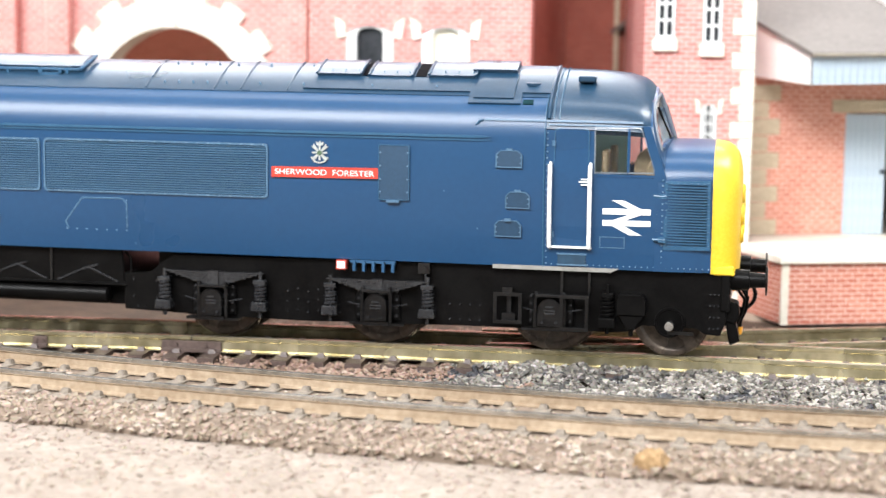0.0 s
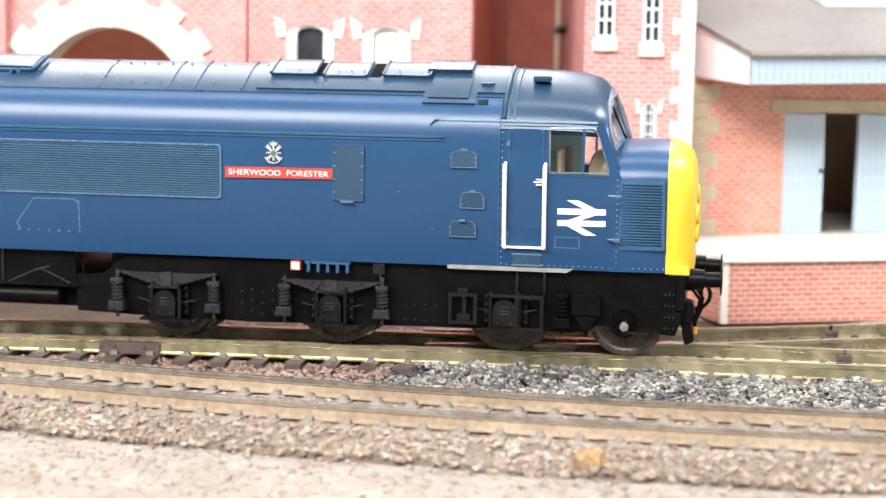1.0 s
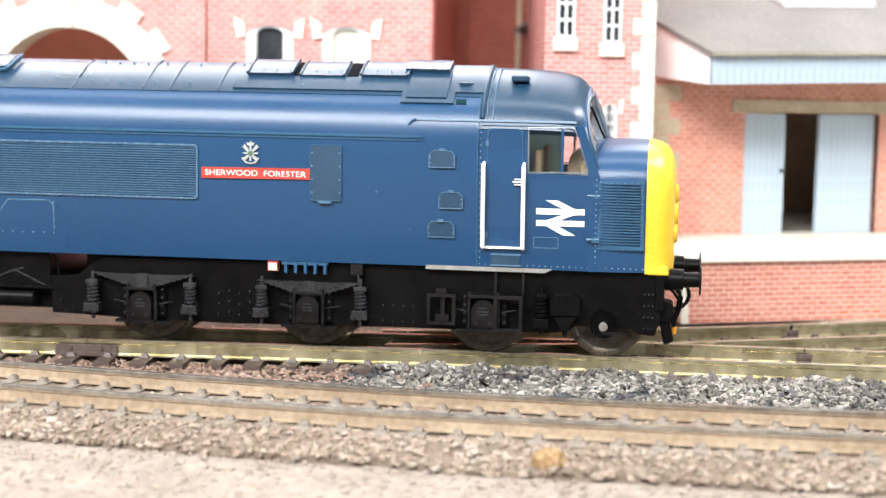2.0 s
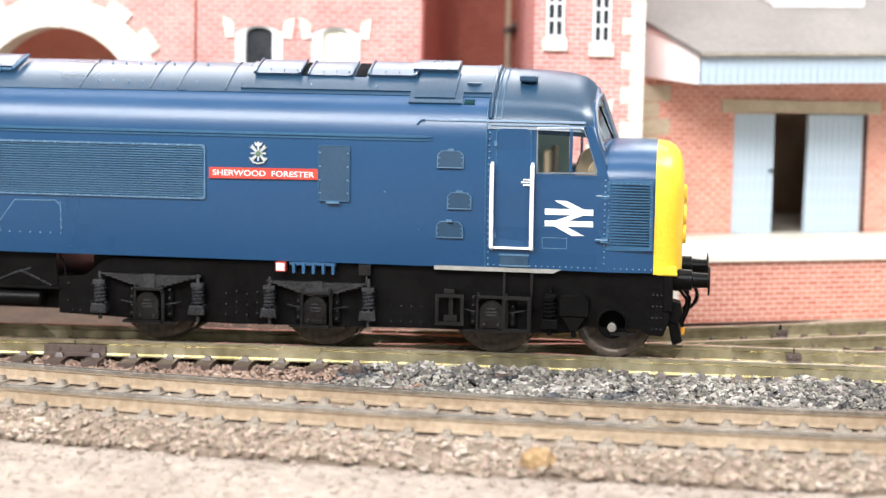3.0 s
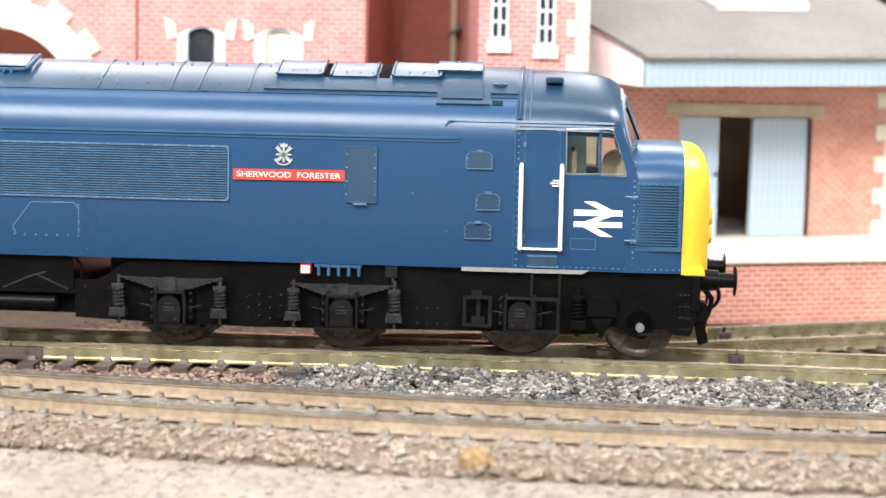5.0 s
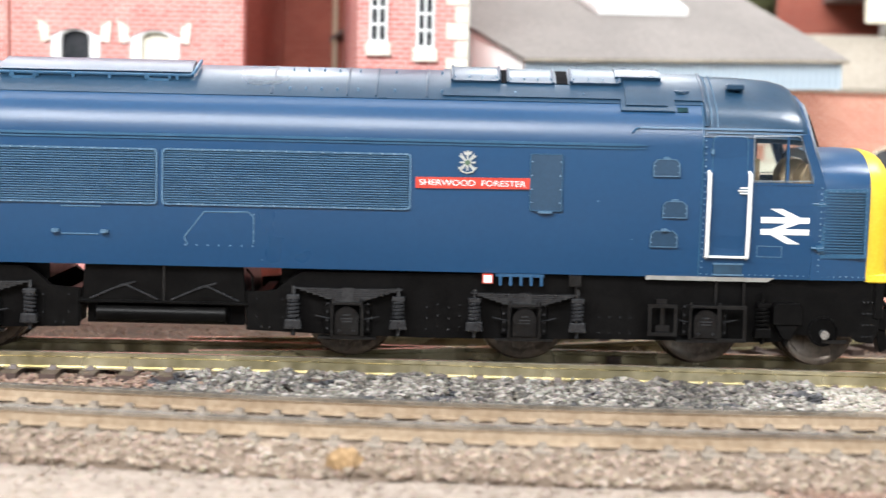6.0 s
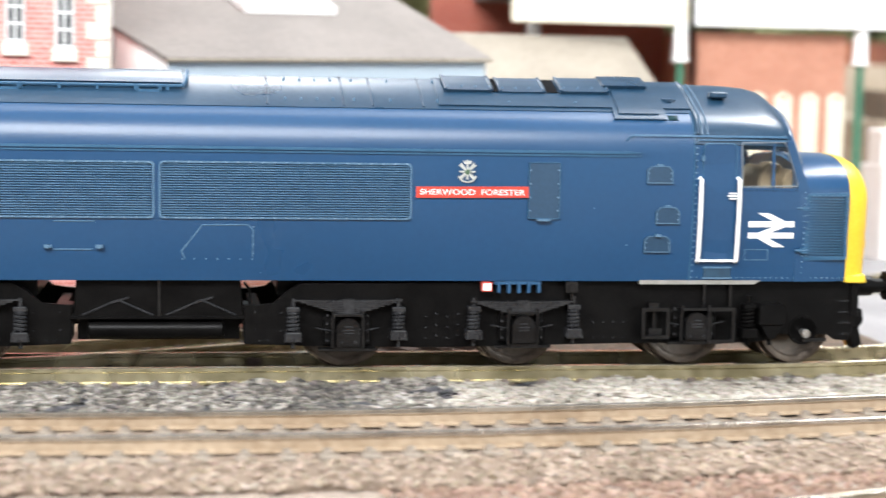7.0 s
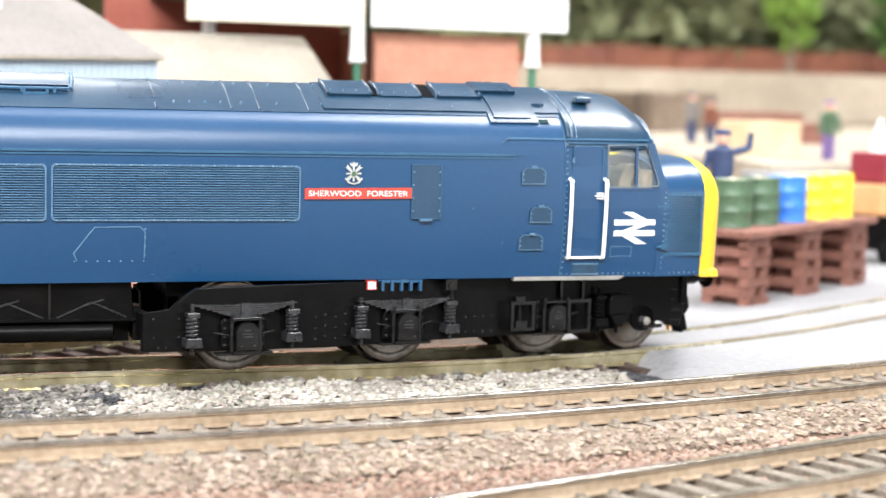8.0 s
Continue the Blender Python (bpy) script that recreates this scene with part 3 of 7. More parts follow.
def ballast():
    rng = np.random.default_rng(4)
    spots, sizes = [], []
    for x, y in zip(rng.uniform(-175, 330, 32000), rng.uniform(-23, 30, 32000)):
        yy = near_y(x) + y
        if yy > bed_back(x) - 1 or yy < bed_front(x) + 0.3:
            continue
        inside = abs(y) < 14
        if inside and (abs(abs(y) - 8.9) < 1.3 or (abs(y) < 8 and rng.random() < 0.55)):
            continue
        if -60 < x < 172 and y > 16:
            continue
        if abs(yy - third_y(x)) < 8 and x > 60:
            continue
        s = rng.uniform(0.42, 1.12)
        spots.append((x, yy, bed_z(x, yy) + (0.05 if not inside else -0.25)))
        sizes.append(s)
    scatter("ballast", spots, sizes, BALLAST, "coarse tan granite chippings along the front track", "ballast")
    spots, sizes = [], []
    for x, y in zip(rng.uniform(-170, 330, 34000), rng.uniform(200, 292, 34000)):
        if y > bed_front(x) + 0.5 or (y < 235 and rng.random() < 0.5):
            continue
        spots.append((x, y, sand_z(x, y)))
        sizes.append(0.22 + 0.75 * rng.random() ** 2.5)
    scatter("sand", spots, sizes, GRIT, "fine pale grit strewn over the foreground", "grit", 0.55)
    grey, gs, black, bs, pale, ps = [], [], [], [], [], []
    for x, y in zip(rng.uniform(-72, 182, 42000), rng.uniform(0, 1, 42000)):
        a, b = near_y(x) + 12.5, loco_y(x) - 9.6
        yy = a + (b - a) * y
        if b - a < 3:
            continue
        edge = min(1.0, (x + 72) / 22, (182 - x) / 18)
        if rng.random() > edge:
            continue
        z = heap_z(x, yy)
        cinder = hump(x, yy, 14.0, 12.0) + 0.35 * hump(x, yy, 4.0, 15.0)
        if 62 + 14 * hump(x, yy, 12.0, 21.0) < x < 168 and y < 0.97:
            pale.append((x, yy, z + rng.uniform(0, 0.35)))
            ps.append(0.32 + 0.75 * rng.random() ** 1.9)
        elif x > 160 or (cinder > 0.38 and y > 0.25):
            black.append((x, yy, z + 0.1))
            bs.append(rng.uniform(0.4, 0.9))
        else:
            grey.append((x, yy, z + rng.uniform(0, 0.35)))
            gs.append(0.30 + 0.80 * rng.random() ** 1.9)
    scatter("ash_ballast", grey, gs, GREY_STONE, "loose white, grey and black ash stones between the tracks", "ballast", 0.85)
    scatter("pale_ash", pale, ps, PALE_ASH, "loose pale beige and grey ash stones beside the yard", "ballast", 0.85)
    scatter("cinders", black, bs, CINDER, "black cinder patches among the grey stones", "cinders")
    spots, sizes = [], []
    for x, y in zip(rng.uniform(-180, -35, 7000), rng.uniform(0, 1, 7000)):
        a, b = near_y(x) + 12.0, loco_y(x) - 9.8
        yy = a + (b - a) * y
        if x > -62 and rng.random() < (x + 62) / 27:
            continue
        spots.append((x, yy, -5.1 + 1.3 * max(0, hump(x, yy, 7.0, 3.0)) + 0.2))
        sizes.append(rng.uniform(0.35, 0.85))
    scatter("brown_ballast", spots, sizes, BROWN_STONE, "brown chippings between dark sleepers", "ballast")
    spots, sizes = [], []
    for x, y in zip(rng.uniform(-120, 150, 5000), rng.uniform(-8, 60, 5000)):
        yy = loco_y(x) + y
        spots.append((x, yy, -5.0))
        sizes.append(rng.uniform(0.3, 0.7))
    scatter("dark_ballast", spots, sizes, BROWN_STONE, "brown chippings under the locomotive's track", "ballast")
    spots, sizes = [], []
    for x, y in zip(rng.uniform(40, 330, 16000), rng.uniform(0, 1, 16000)):
        a, b = max(third_y(x) - 15, 200), bed_front(x) + 2
        yy = a + (b - a) * y
        off = yy - third_y(x)
        if b - a < 2 or (abs(off) < 14 and (abs(abs(off) - 8.9) < 1.4 or rng.random() < 0.5)):
            continue
        spots.append((x, yy, sand_z(x, yy) + (0.35 if off > 14 else 0.1)))
        sizes.append(rng.uniform(0.4, 0.95))
    scatter("track_ballast", spots, sizes, BROWN_STONE, "brown chippings where the front tracks diverge", "ballast")
    # the one ochre clod on the shoulder of the front track
    bm = bm_new()
    bmesh.ops.create_icosphere(bm, subdivisions=3, radius=1.0)
    for v in bm.verts:
        k = 1 + 0.30 * noise.noise(v.co * 2.0) + 0.12 * noise.noise(v.co * 6.0)
        v.co = Vector((v.co.x * 2.6 * k, v.co.y * 2.0 * k, v.co.z * 2.2 * k))
    tagged(part("clod", bm, material("ochre_clod", (0.20, 0.12, 0.05), (0.36, 0.235, 0.12), 0.9, 0, 300, 1200, 0.7, 0.0005), None, smooth=True, m=place(-19.6, 283.0, -2.0)),
           "ochre-brown clod stuck to the ballast shoulder", "clod")


room()
ground()
tracks()
joints()

# ---- the locomotive; x forward, y from its near side to its far side, z from the rails ----
HALF = 17.5  # half its width
MID = -61.5  # its middle


def skin(z):
    """How far the near side stands in at a height."""
    pts = ((16.8, 1.7), (20, 1.15), (25, 0.5), (31, 0.08), (34, 0.0), (41.5, 0.0), (43.5, 0.2), (45.2, 0.7), (46.8, 1.5), (48.2, 2.7), (49.4, 4.3), (50.5, 6.2), (52.0, 9.0), (53.6, 12.6), (54.6, 15.6), (55.0, 17.5))
    for (z0, y0), (z1, y1) in zip(pts, pts[1:]):
        if z <= z1:
            return y0 + (y1 - y0) * max(0, (z - z0)) / (z1 - z0)
    return 17.5


SECTION_Z = (16.8, 20, 25, 31, 34, 41.5, 43.5, 45.2, 46.8, 48.2, 49.4, 50.5, 52.0, 53.6, 54.6, 55.0)


def section(x, drop=0.0, inset=0.0, zmin=16.8):
    near = []
    for z in SECTION_Z:
        if z < zmin:
            continue
        y = min(skin(z) + inset, HALF)
        zz = z - drop * max(0.0, (z - 41.0) / 14.0)
        near.append((x, y, zz))
    far = [(x, 2 * HALF - y, z) for _, y, z in reversed(near[:-1])]
    return near + far


def side_panel(name, poly, mat, parent, proud=0.35, label="", deep=0.3, border=None, border_w=0.35):
    """A flat panel on the near side that follows the lean of the side."""
    bm = bm_new()
    prism(bm, poly, -proud, deep)
    for v in bm.verts:
        v.co.y += skin(v.co.z)
    ob = part(name, bm, mat, parent, label)
    if border is not None:
        bm = bm_new()
        frame_strip(bm, poly, border_w, -proud - 0.12, deep)
        for v in bm.verts:
            v.co.y += skin(v.co.z)
        part("edge", bm, border, ob)
    return ob


def rivets(name, pts, parent, r=0.25, mat=None, out=0.2):
    bm = bm_new()
    for x, z in pts:
        y = skin(z)
        cyl(bm, (x, y + 0.1, z), (x, y - out, z), r, r * 0.6, 6)
    return tagged(part(name, bm, mat or RIVET, parent), kind="stuff")


def line_pts(x0, z0, x1, z1, step):
    n = max(1, int(math.hypot(x1 - x0, z1 - z0) / step))
    return [(x0 + (x1 - x0) * i / n, z0 + (z1 - z0) * i / n) for i in range(n + 1)]


def louvres(name, x0, x1, z0, z1, parent, pitch=0.47, end_round=True, mat=None):
    """A framed bank of horizontal slats."""
    back = side_panel(name, rounded(x0, x1, z0, z1, 0.8), mat or TEAL, parent, 0.05, "bank of fine horizontal blue louvres")
    bm = bm_new()
    z = z0 + 0.5
    while z < z1 - 0.4:
        y = skin(z)
        a = [(x, y + dy, z + dz) for x in (x0 + 0.5, x1 - 0.5) for dy, dz in ((-0.05, -0.02), (-0.36, 0.10), (-0.05, 0.26))]
        v = [bm.verts.new(p) for p in a]
        bm.faces.new(v[:3])
        bm.faces.new(v[3:])
        for i in range(3):
            j = (i + 1) % 3
            bm.faces.new((v[i], v[j], v[3 + j], v[3 + i]))
        z += pitch
    # Pale slat colour gives the louvres their painted specular lines.
    tagged(part("slats", bm, mat or BLUE_EDGE, back), kind="stuff")
    bm = bm_new()
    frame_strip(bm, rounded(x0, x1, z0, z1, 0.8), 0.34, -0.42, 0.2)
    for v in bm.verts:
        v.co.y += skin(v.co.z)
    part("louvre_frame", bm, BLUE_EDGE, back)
    bm = bm_new()
    for x, zz in line_pts(x0 + 1, z1 - 0.2, x1 - 1, z1 - 0.2, 2.2) + line_pts(x0 + 1, z0 + 0.2, x1 - 1, z0 + 0.2, 2.2):
        cyl(bm, (x, skin(zz) - 0.3, zz), (x, skin(zz) - 0.62, zz), 0.2, 0.12, 6)
    tagged(part("rivets", bm, RIVET, back), kind="stuff")
    return back


def emblem(loco):
    """White double-arrow shape made of plain bars."""
    bm = bm_new()
    y0, y1 = -0.14, 0.1
    for poly in ([(51.7, 27.55), (60.85, 27.6), (60.85, 28.75), (51.7, 28.7)], [(51.7, 25.35), (60.85, 25.4), (60.85, 26.5), (51.7, 26.45)],
                 [(53.4, 30.3), (55.7, 30.3), (59.3, 28.6), (56.9, 28.6)], [(53.5, 26.4), (55.8, 26.4), (59.2, 27.65), (56.9, 27.65)],
                 [(53.4, 25.45), (55.7, 25.45), (59.2, 23.65), (56.8, 23.65)]):
        prism(bm, poly, y0, y1)
    for v in bm.verts:
        v.co.y += skin(v.co.z)
    part("emblem", bm, WHITE, loco, "white double-arrow shape of plain bars")


def lettering(text, x, z, length, height, parent, mat):
    cu = bpy.data.curves.new("lettering", "FONT")
    cu.body = text
    cu.align_x, cu.align_y = "CENTER", "CENTER"
    cu.extrude = 0.02
    tmp = new("lettering", cu)
    bpy.context.view_layer.update()
    me = bpy.data.meshes.new_from_object(tmp)
    bpy.data.objects.remove(tmp)
    xs = [v.co.x for v in me.vertices]
    ys = [v.co.y for v in me.vertices]
    sx, sy = length / (max(xs) - min(xs)), height / (max(ys) - min(ys))
    mx, my = (max(xs) + min(xs)) / 2, (max(ys) + min(ys)) / 2
    for v in me.vertices:
        v.co = Vector(((x + (v.co.x - mx) * sx) * MM, (-0.50 - v.co.z) * MM, (z + (v.co.y - my) * sy) * MM))
    me.materials.append(mat)
    ob = new("lettering", me)
    ob.parent = parent
    tagged(ob, "white capital letters on the nameplate")


def wheel_mesh(name, r):
    bm = bm_new()
    lathe(bm, [(-1.6, 0.9), (-1.6, 1.2), (-0.9, 1.6), (-0.7, r * 0.55), (-0.9, r * 0.72), (-1.0, r * 0.78), (0.6, r * 0.78), (0.6, 0.9)], (0, 0, 0), "y", 40)
    disc = mesh_of(name, bm, WHEEL, True)
    bm = bm_new()
    lathe(bm, [(-1.25, r * 0.76), (-1.35, r * 0.80), (-1.55, r * 0.86), (-1.55, r * 0.975), (-1.4, r * 0.99), (1.4, r), (1.5, r * 1.06), (2.0, r * 1.07), (2.1, r * 1.0), (2.1, r * 0.76)], (0, 0, 0), "y", 48)
    return disc, mesh_of("tyre", bm, TYRE, True)


def leaf_spring(bogie, x, z, span, mat):
    bm = bm_new()
    n = 8
    for i in range(n):
        half = span / 2 * (1 - i / (n + 0.8))
        z1 = z - i * 0.36
        pts = []
        for k in range(9):
            u = -1 + k / 4
            pts.append((x + half * u, z1 - 0.25 * (1 - u * u) * 0.6))
        prism(bm, pts + [(px, pz - 0.28) for px, pz in reversed(pts)], 1.0 + i * 0.03, 2.6)
    box(bm, x - 1.1, x + 1.1, 0.7, 2.7, z - 2.9, z + 0.1)
    part("leaf_spring", bm, mat, bogie, "dark grey stack of curved spring leaves")


def coil_spring(bogie, x, z0, z1, mat, r=1.05):
    bm = bm_new()
    turns, n = 5, 60
    tube(bm, [(x + r * math.cos(2 * math.pi * turns * i / n), 1.7 + r * math.sin(2 * math.pi * turns * i / n), z0 + 1.9 + (z1 - z0 - 3.2) * i / n) for i in range(n + 1)], 0.32, 6)
    cyl(bm, (x, 1.7, z0 - 1.3), (x, 1.7, z1 + 1.3), 0.42, n=8)
    sp = part("coil_spring", bm, mat, bogie, "dark grey coil spring between cup and rod", smooth=True)
    bm = bm_new()
    a = [(x - 1.7, z0), (x + 1.7, z0), (x + 1.5, z0 + 1.9), (x - 1.5, z0 + 1.9)]
    prism(bm, a, 0.1, 3.2)
    box(bm, x - 1.25, x + 1.25, 0.5, 2.9, z1 - 1.3, z1 - 0.3)
    chamfer(bm, 0.18)
    part("spring_cup", bm, mat, sp)


def axlebox(bogie, x, z, mat):
    """Round-topped cast cover between horn guides, with yoke, keep bar and bolts."""
    def dome(r, low, k=1.0):
        return [(x - r, z - low), (x + r, z - low), (x + r, z + 0.6)] + [(x + r * math.cos(radians(a)), z + 0.6 + k * r * math.sin(radians(a))) for a in range(15, 180, 15)] + [(x - r, z + 0.6)]

    bm = bm_new()
    prism(bm, [(x - 4.5, z - 2.6), (x + 4.5, z - 2.6), (x + 4.5, z + 2.4), (x + 3.6, z + 3.4), (x - 3.6, z + 3.4), (x - 4.5, z + 2.4)], 2.3, 3.4)
    chamfer(bm, 0.2)
    bx = part("axlebox", bm, BLACK, bogie, "black cast axlebox with a round-topped cover")
    bm = bm_new()
    prism(bm, dome(2.25, 2.5), -0.2, 3.2)
    chamfer(bm, 0.18)
    part("axlebox_cover", bm, mat, bx, "glossy dark cover with cast marks", smooth=True)
    bm = bm_new()
    frame_strip(bm, dome(2.25, 2.5), 0.18, -0.34, 0.0)
    part("cover_rim", bm, mat, bx)
    bm = bm_new()
    for zz, w in ((1.25, 0.7), (0.55, 1.15), (0.0, 1.0)):
        box(bm, x - w, x + w, -0.34, -0.1, z + zz - 0.14, z + zz + 0.14)
    for dx in (-1.35, 1.35):
        cyl(bm, (x + dx, -0.1, z - 1.75), (x + dx, -0.5, z - 1.75), 0.24, n=6)
    part("cast_marks", bm, SPRING, bx)
    for s in (-1, 1):
        bm = bm_new()
        box(bm, x + s * 2.85 - 0.35, x + s * 2.85 + 0.35, 0.5, 3.2, z - 3.0, z + 3.0)
        chamfer(bm, 0.12)
        part("horn_guide", bm, mat, bx)
        bm = bm_new()
        tube(bm, [(x + s * 3.2, 1.7, z + 0.2), (x + s * 6.0, 1.9, z + 0.75)], 0.16, 6)
        part("tie_rod", bm, SPRING, bx)
    bm = bm_new()
    cyl(bm, (0, 0.1, 0), (0, -0.4, 0), 0.34, 0.24, 6)
    bolt = mesh_of("bolt", bm, SPRING)
    for k in range(8):
        share("bolt", bolt, bx, place(x + (3.85 if k % 2 else -3.85), 2.3, z - 1.7 + 1.6 * (k // 2)))
    bm = bm_new()
    box(bm, x - 2.9, x + 2.9, -0.1, 3.2, z + 3.05, z + 3.65)
    for s in (-1, 1):
        cyl(bm, (x + s * 2.7, 0.6, z + 2.6), (x + s * 2.7, 0.6, z + 4.2), 0.42, n=8)
    chamfer(bm, 0.1)
    part("yoke", bm, mat, bx)
    bm = bm_new()
    box(bm, x - 5.5, x + 5.5, 0.9, 3.2, z - 3.55, z - 3.1)
    box(bm, x - 2.6, x + 2.6, 0.2, 1.2, z - 3.5, z - 2.7)
    part("keep_bar", bm, mat, bx)


WHEELS = []


def bogie(loco, name_label, flip):
    """The four-axle bogie, drawn for the front end. flip: turned end for end about the locomotive's middle."""
    bg = new("bogie")
    bg.parent = loco
    bg.empty_display_size = 0.01
    tagged(bg, name_label)
    pivot = Vector((15.0, HALF, 0.0))
    bg.matrix_basis = place(2 * MID - pivot.x, pivot.y, 0) @ Matrix.Diagonal((-1, 1, 1, 1)) if flip else place(*pivot)

    # frame plates on both sides, shaped at the inner end
    plate = [(-45.5, 4.6), (-45.5, 11.9), (-40.0, 12.2), (-37.5, 14.6), (-35.0, 16.2), (75.0, 17.0), (75.6, 16.8), (75.6, 7.6), (74.6, 4.6), (71.6, 4.8), (70.2, 6.0), (59.6, 6.2), (58.0, 4.8), (54.0, 4.4), (28.0, 4.4), (-9, 3.8), (-33.0, 4.2)]
    for y0, y1 in ((3.2, 4.6), (30.4, 31.8)):
        bm = bm_new()
        prism(bm, plate, y0, y1)
        chamfer(bm, 0.15)
        part("side_frame", bm, BLACK, bg, "black bogie side frame plate", m=place(-pivot.x, -pivot.y, 0))
    bm = bm_new()
    for x in (-43, -10, 25, 54, 74.6):
        box(bm, x - 1, x + 1, 4.5, 30.5, 6.5, 11.0 if x < -40 else 15.5)
    box(bm, -35, 60, 14, 21, 9, 14)
    part("cross_member", bm, BLACK, bg, m=place(-pivot.x, -pivot.y, 0))
    def sub(fn, *a):
        before = set(bpy.data.objects)
        fn(*a)
        for o in set(bpy.data.objects) - before:
            if o.parent == bg:
                o.matrix_basis = place(-pivot.x, -pivot.y, 0)

    for x in (-26.0, 7.7):
        sub(leaf_spring, bg, x, 13.3 if x < 0 else 13.0, 20.5, SPRING)
    for x, z0, z1 in ((-36.4, 5.3, 12.2), (-16.4, 5.6, 12.2), (-1.9, 5.6, 12.3), (17.7, 5.8, 12.6), (53.0, 5.6, 12.6)):
        sub(coil_spring, bg, x, z0, z1, SPRING if x < 50 else BLACK)
    for x, z in ((-26.1, 7.1), (7.6, 7.5), (42.0, 8.0)):
        sub(axlebox, bg, x, z, DARK)
    # open step frames and boxes ahead of the third axle
    bm = bm_new()
    frame_strip(bm, [(31.0, 5.6), (36.6, 5.6), (36.6, 11.7), (31.0, 11.7)], 0.7, 0.2, 1.4)
    frame_strip(bm, [(44.0, 4.8), (49.6, 4.8), (49.6, 11.8), (44.0, 11.8)], 0.7, -0.6, 0.8)
    box(bm, 43.8, 44.3, 2.2, 3.1, 11.5, 17.0)
    box(bm, 49.1, 49.6, 2.2, 3.1, 11.5, 17.0)
    box(bm, 32.6, 34.6, 1.0, 2.6, 11.6, 12.6)
    part("step_frames", bm, DARK, bg, "dark grey square step brackets", m=place(-pivot.x, -pivot.y, 0))
    bm = bm_new()
    cyl(bm, (33.9, 1.8, 6.0), (33.9, 1.8, 11.5), 0.6, n=8)
    box(bm, 32.6, 35.2, 0.9, 2.7, 5.8, 7.6)
    part("damper", bm, DARK, bg, m=place(-pivot.x, -pivot.y, 0))
    bm = bm_new()
    prism(bm, [(54.8, 8.2), (60.4, 8.2), (60.4, 11.4), (59.6, 12.3), (55.4, 12.3), (54.8, 11.4)], 0.2, 3.4)
    prism(bm, [(55.2, 8.2), (60.0, 8.2), (58.3, 5.4), (56.8, 5.4)], 0.6, 3.2)
    cyl(bm, (57.6, 2, 5.5), (57.6, 2, 4.0), 0.5, n=8)
    chamfer(bm, 0.15)
    part("sandbox", bm, BLACK, bg, "black tapered sandbox", m=place(-pivot.x, -pivot.y, 0))
    # leading axle with a bright bearing in an opening of the frame
    bm = bm_new()
    cyl(bm, (64.9, 3.3, 6.3), (64.9, 1.2, 6.3), 0.85, n=16)
    part("axle_end", bm, SILVER, bg, "bright steel axle end", m=place(-pivot.x, -pivot.y, 0))
    bm = bm_new()
    lathe(bm, [(0, 2.5), (-0.35, 2.6), (-0.35, 2.9), (0.4, 3.0)], (64.9, 3.2, 6.8), "y", 24)
    part("bearing_ring", bm, BLACK, bg, m=place(-pivot.x, -pivot.y, 0))
    bm = bm_new()
    box(bm, 64.5, 69.5, 2.2, 3.0, 4.6, 5.3)
    part("bracket", bm, DARK, bg, m=place(-pivot.x, -pivot.y, 0))
    # bolts on the plates
    bm = bm_new()
    for x, z in [(-43.5, 10.7), (-43.5, 7.3), (-38.6, 10.6), (-38.6, 7.2), (-41, 5.3), (-42.5, 5.3)] + [(-11 + 2.1 * (i % 4), 5.6 + 2.1 * (i // 4) + 0.5 * (i % 2)) for i in range(12)] + [(22 + 2.0 * (i % 4), 5.6 + 3.0 * (i // 4)) for i in range(8)] + [(72.5 + 0.8 * (i % 3), 6 + 2.2 * (i // 3)) for i in range(12)]:
        cyl(bm, (x, 3.3, z), (x, 2.85, z), 0.27, 0.2, 6)
    tagged(part("bolts", bm, SPRING, bg, m=place(-pivot.x, -pivot.y, 0)), kind="stuff")
    # buffer beam with buffers, pipes and taps; they swing with the bogie
    bm = bm_new()
    box(bm, 74.4, 76.2, 2.6, 32.4, 9.5, 17.0)
    chamfer(bm, 0.2)
    beam = part("buffer_beam", bm, BLACK, bg, "black buffer beam", m=place(-pivot.x, -pivot.y, 0))
    for y in (5.6, 29.4):
        bm = bm_new()
        lathe(bm, [(0, 2.1), (3.6, 2.0), (3.7, 1.5), (6.6, 1.4), (6.65, 2.9), (6.9, 2.9), (7.05, 2.4), (7.1, 0.4)], (76.1, y, 15.4), "x", 28)
        part("buffer", bm, BLACK, beam, "round black buffer on a stepped shank", smooth=True)
    bm = bm_new()
    lathe(bm, [(0, 1.2), (2.5, 1.2), (2.6, 0.7), (4.2, 0.7)], (76.1, 17.5, 14.0), "x", 16)
    part("coupling", bm, BLACK, beam)
    for k, (y, s) in enumerate(((11.0, 0.0), (13.5, 0.6), (22.0, 0.3))):
        bm = bm_new()
        pts = [(76.2, y, 13.0), (77.6 + s, y, 12.6), (78.9 + s, y + 0.4, 10.8), (78.6 + s, y + 0.6, 8.4), (77.7 + s, y + 0.6, 6.2), (77.5 + s, y + 0.5, 3.9 + k)]
        tube(bm, pts, 0.32, 8)
        pipe = part("brake_pipe", bm, BLACK, beam, "black brake hose with an orange tap", smooth=True)
        bm = bm_new()
        cyl(bm, (77.5 + s, y + 0.5, 3.9 + k), (77.6 + s, y + 0.5, 2.5 + k), 0.65, 0.4, 8)
        cyl(bm, (76.4, y, 13.0), (77.2, y, 13.2), 0.7, n=8)
        part("tap", bm, ORANGE, pipe)
    bm = bm_new()
    tube(bm, [(77.6 + 3.3 * math.sin(k * 0.283), 15.6, 11.2 + 3.0 * math.cos(k * 0.283)) for k in range(11)] + [(76.4, 15.6, 8.6)], 0.36, 8)
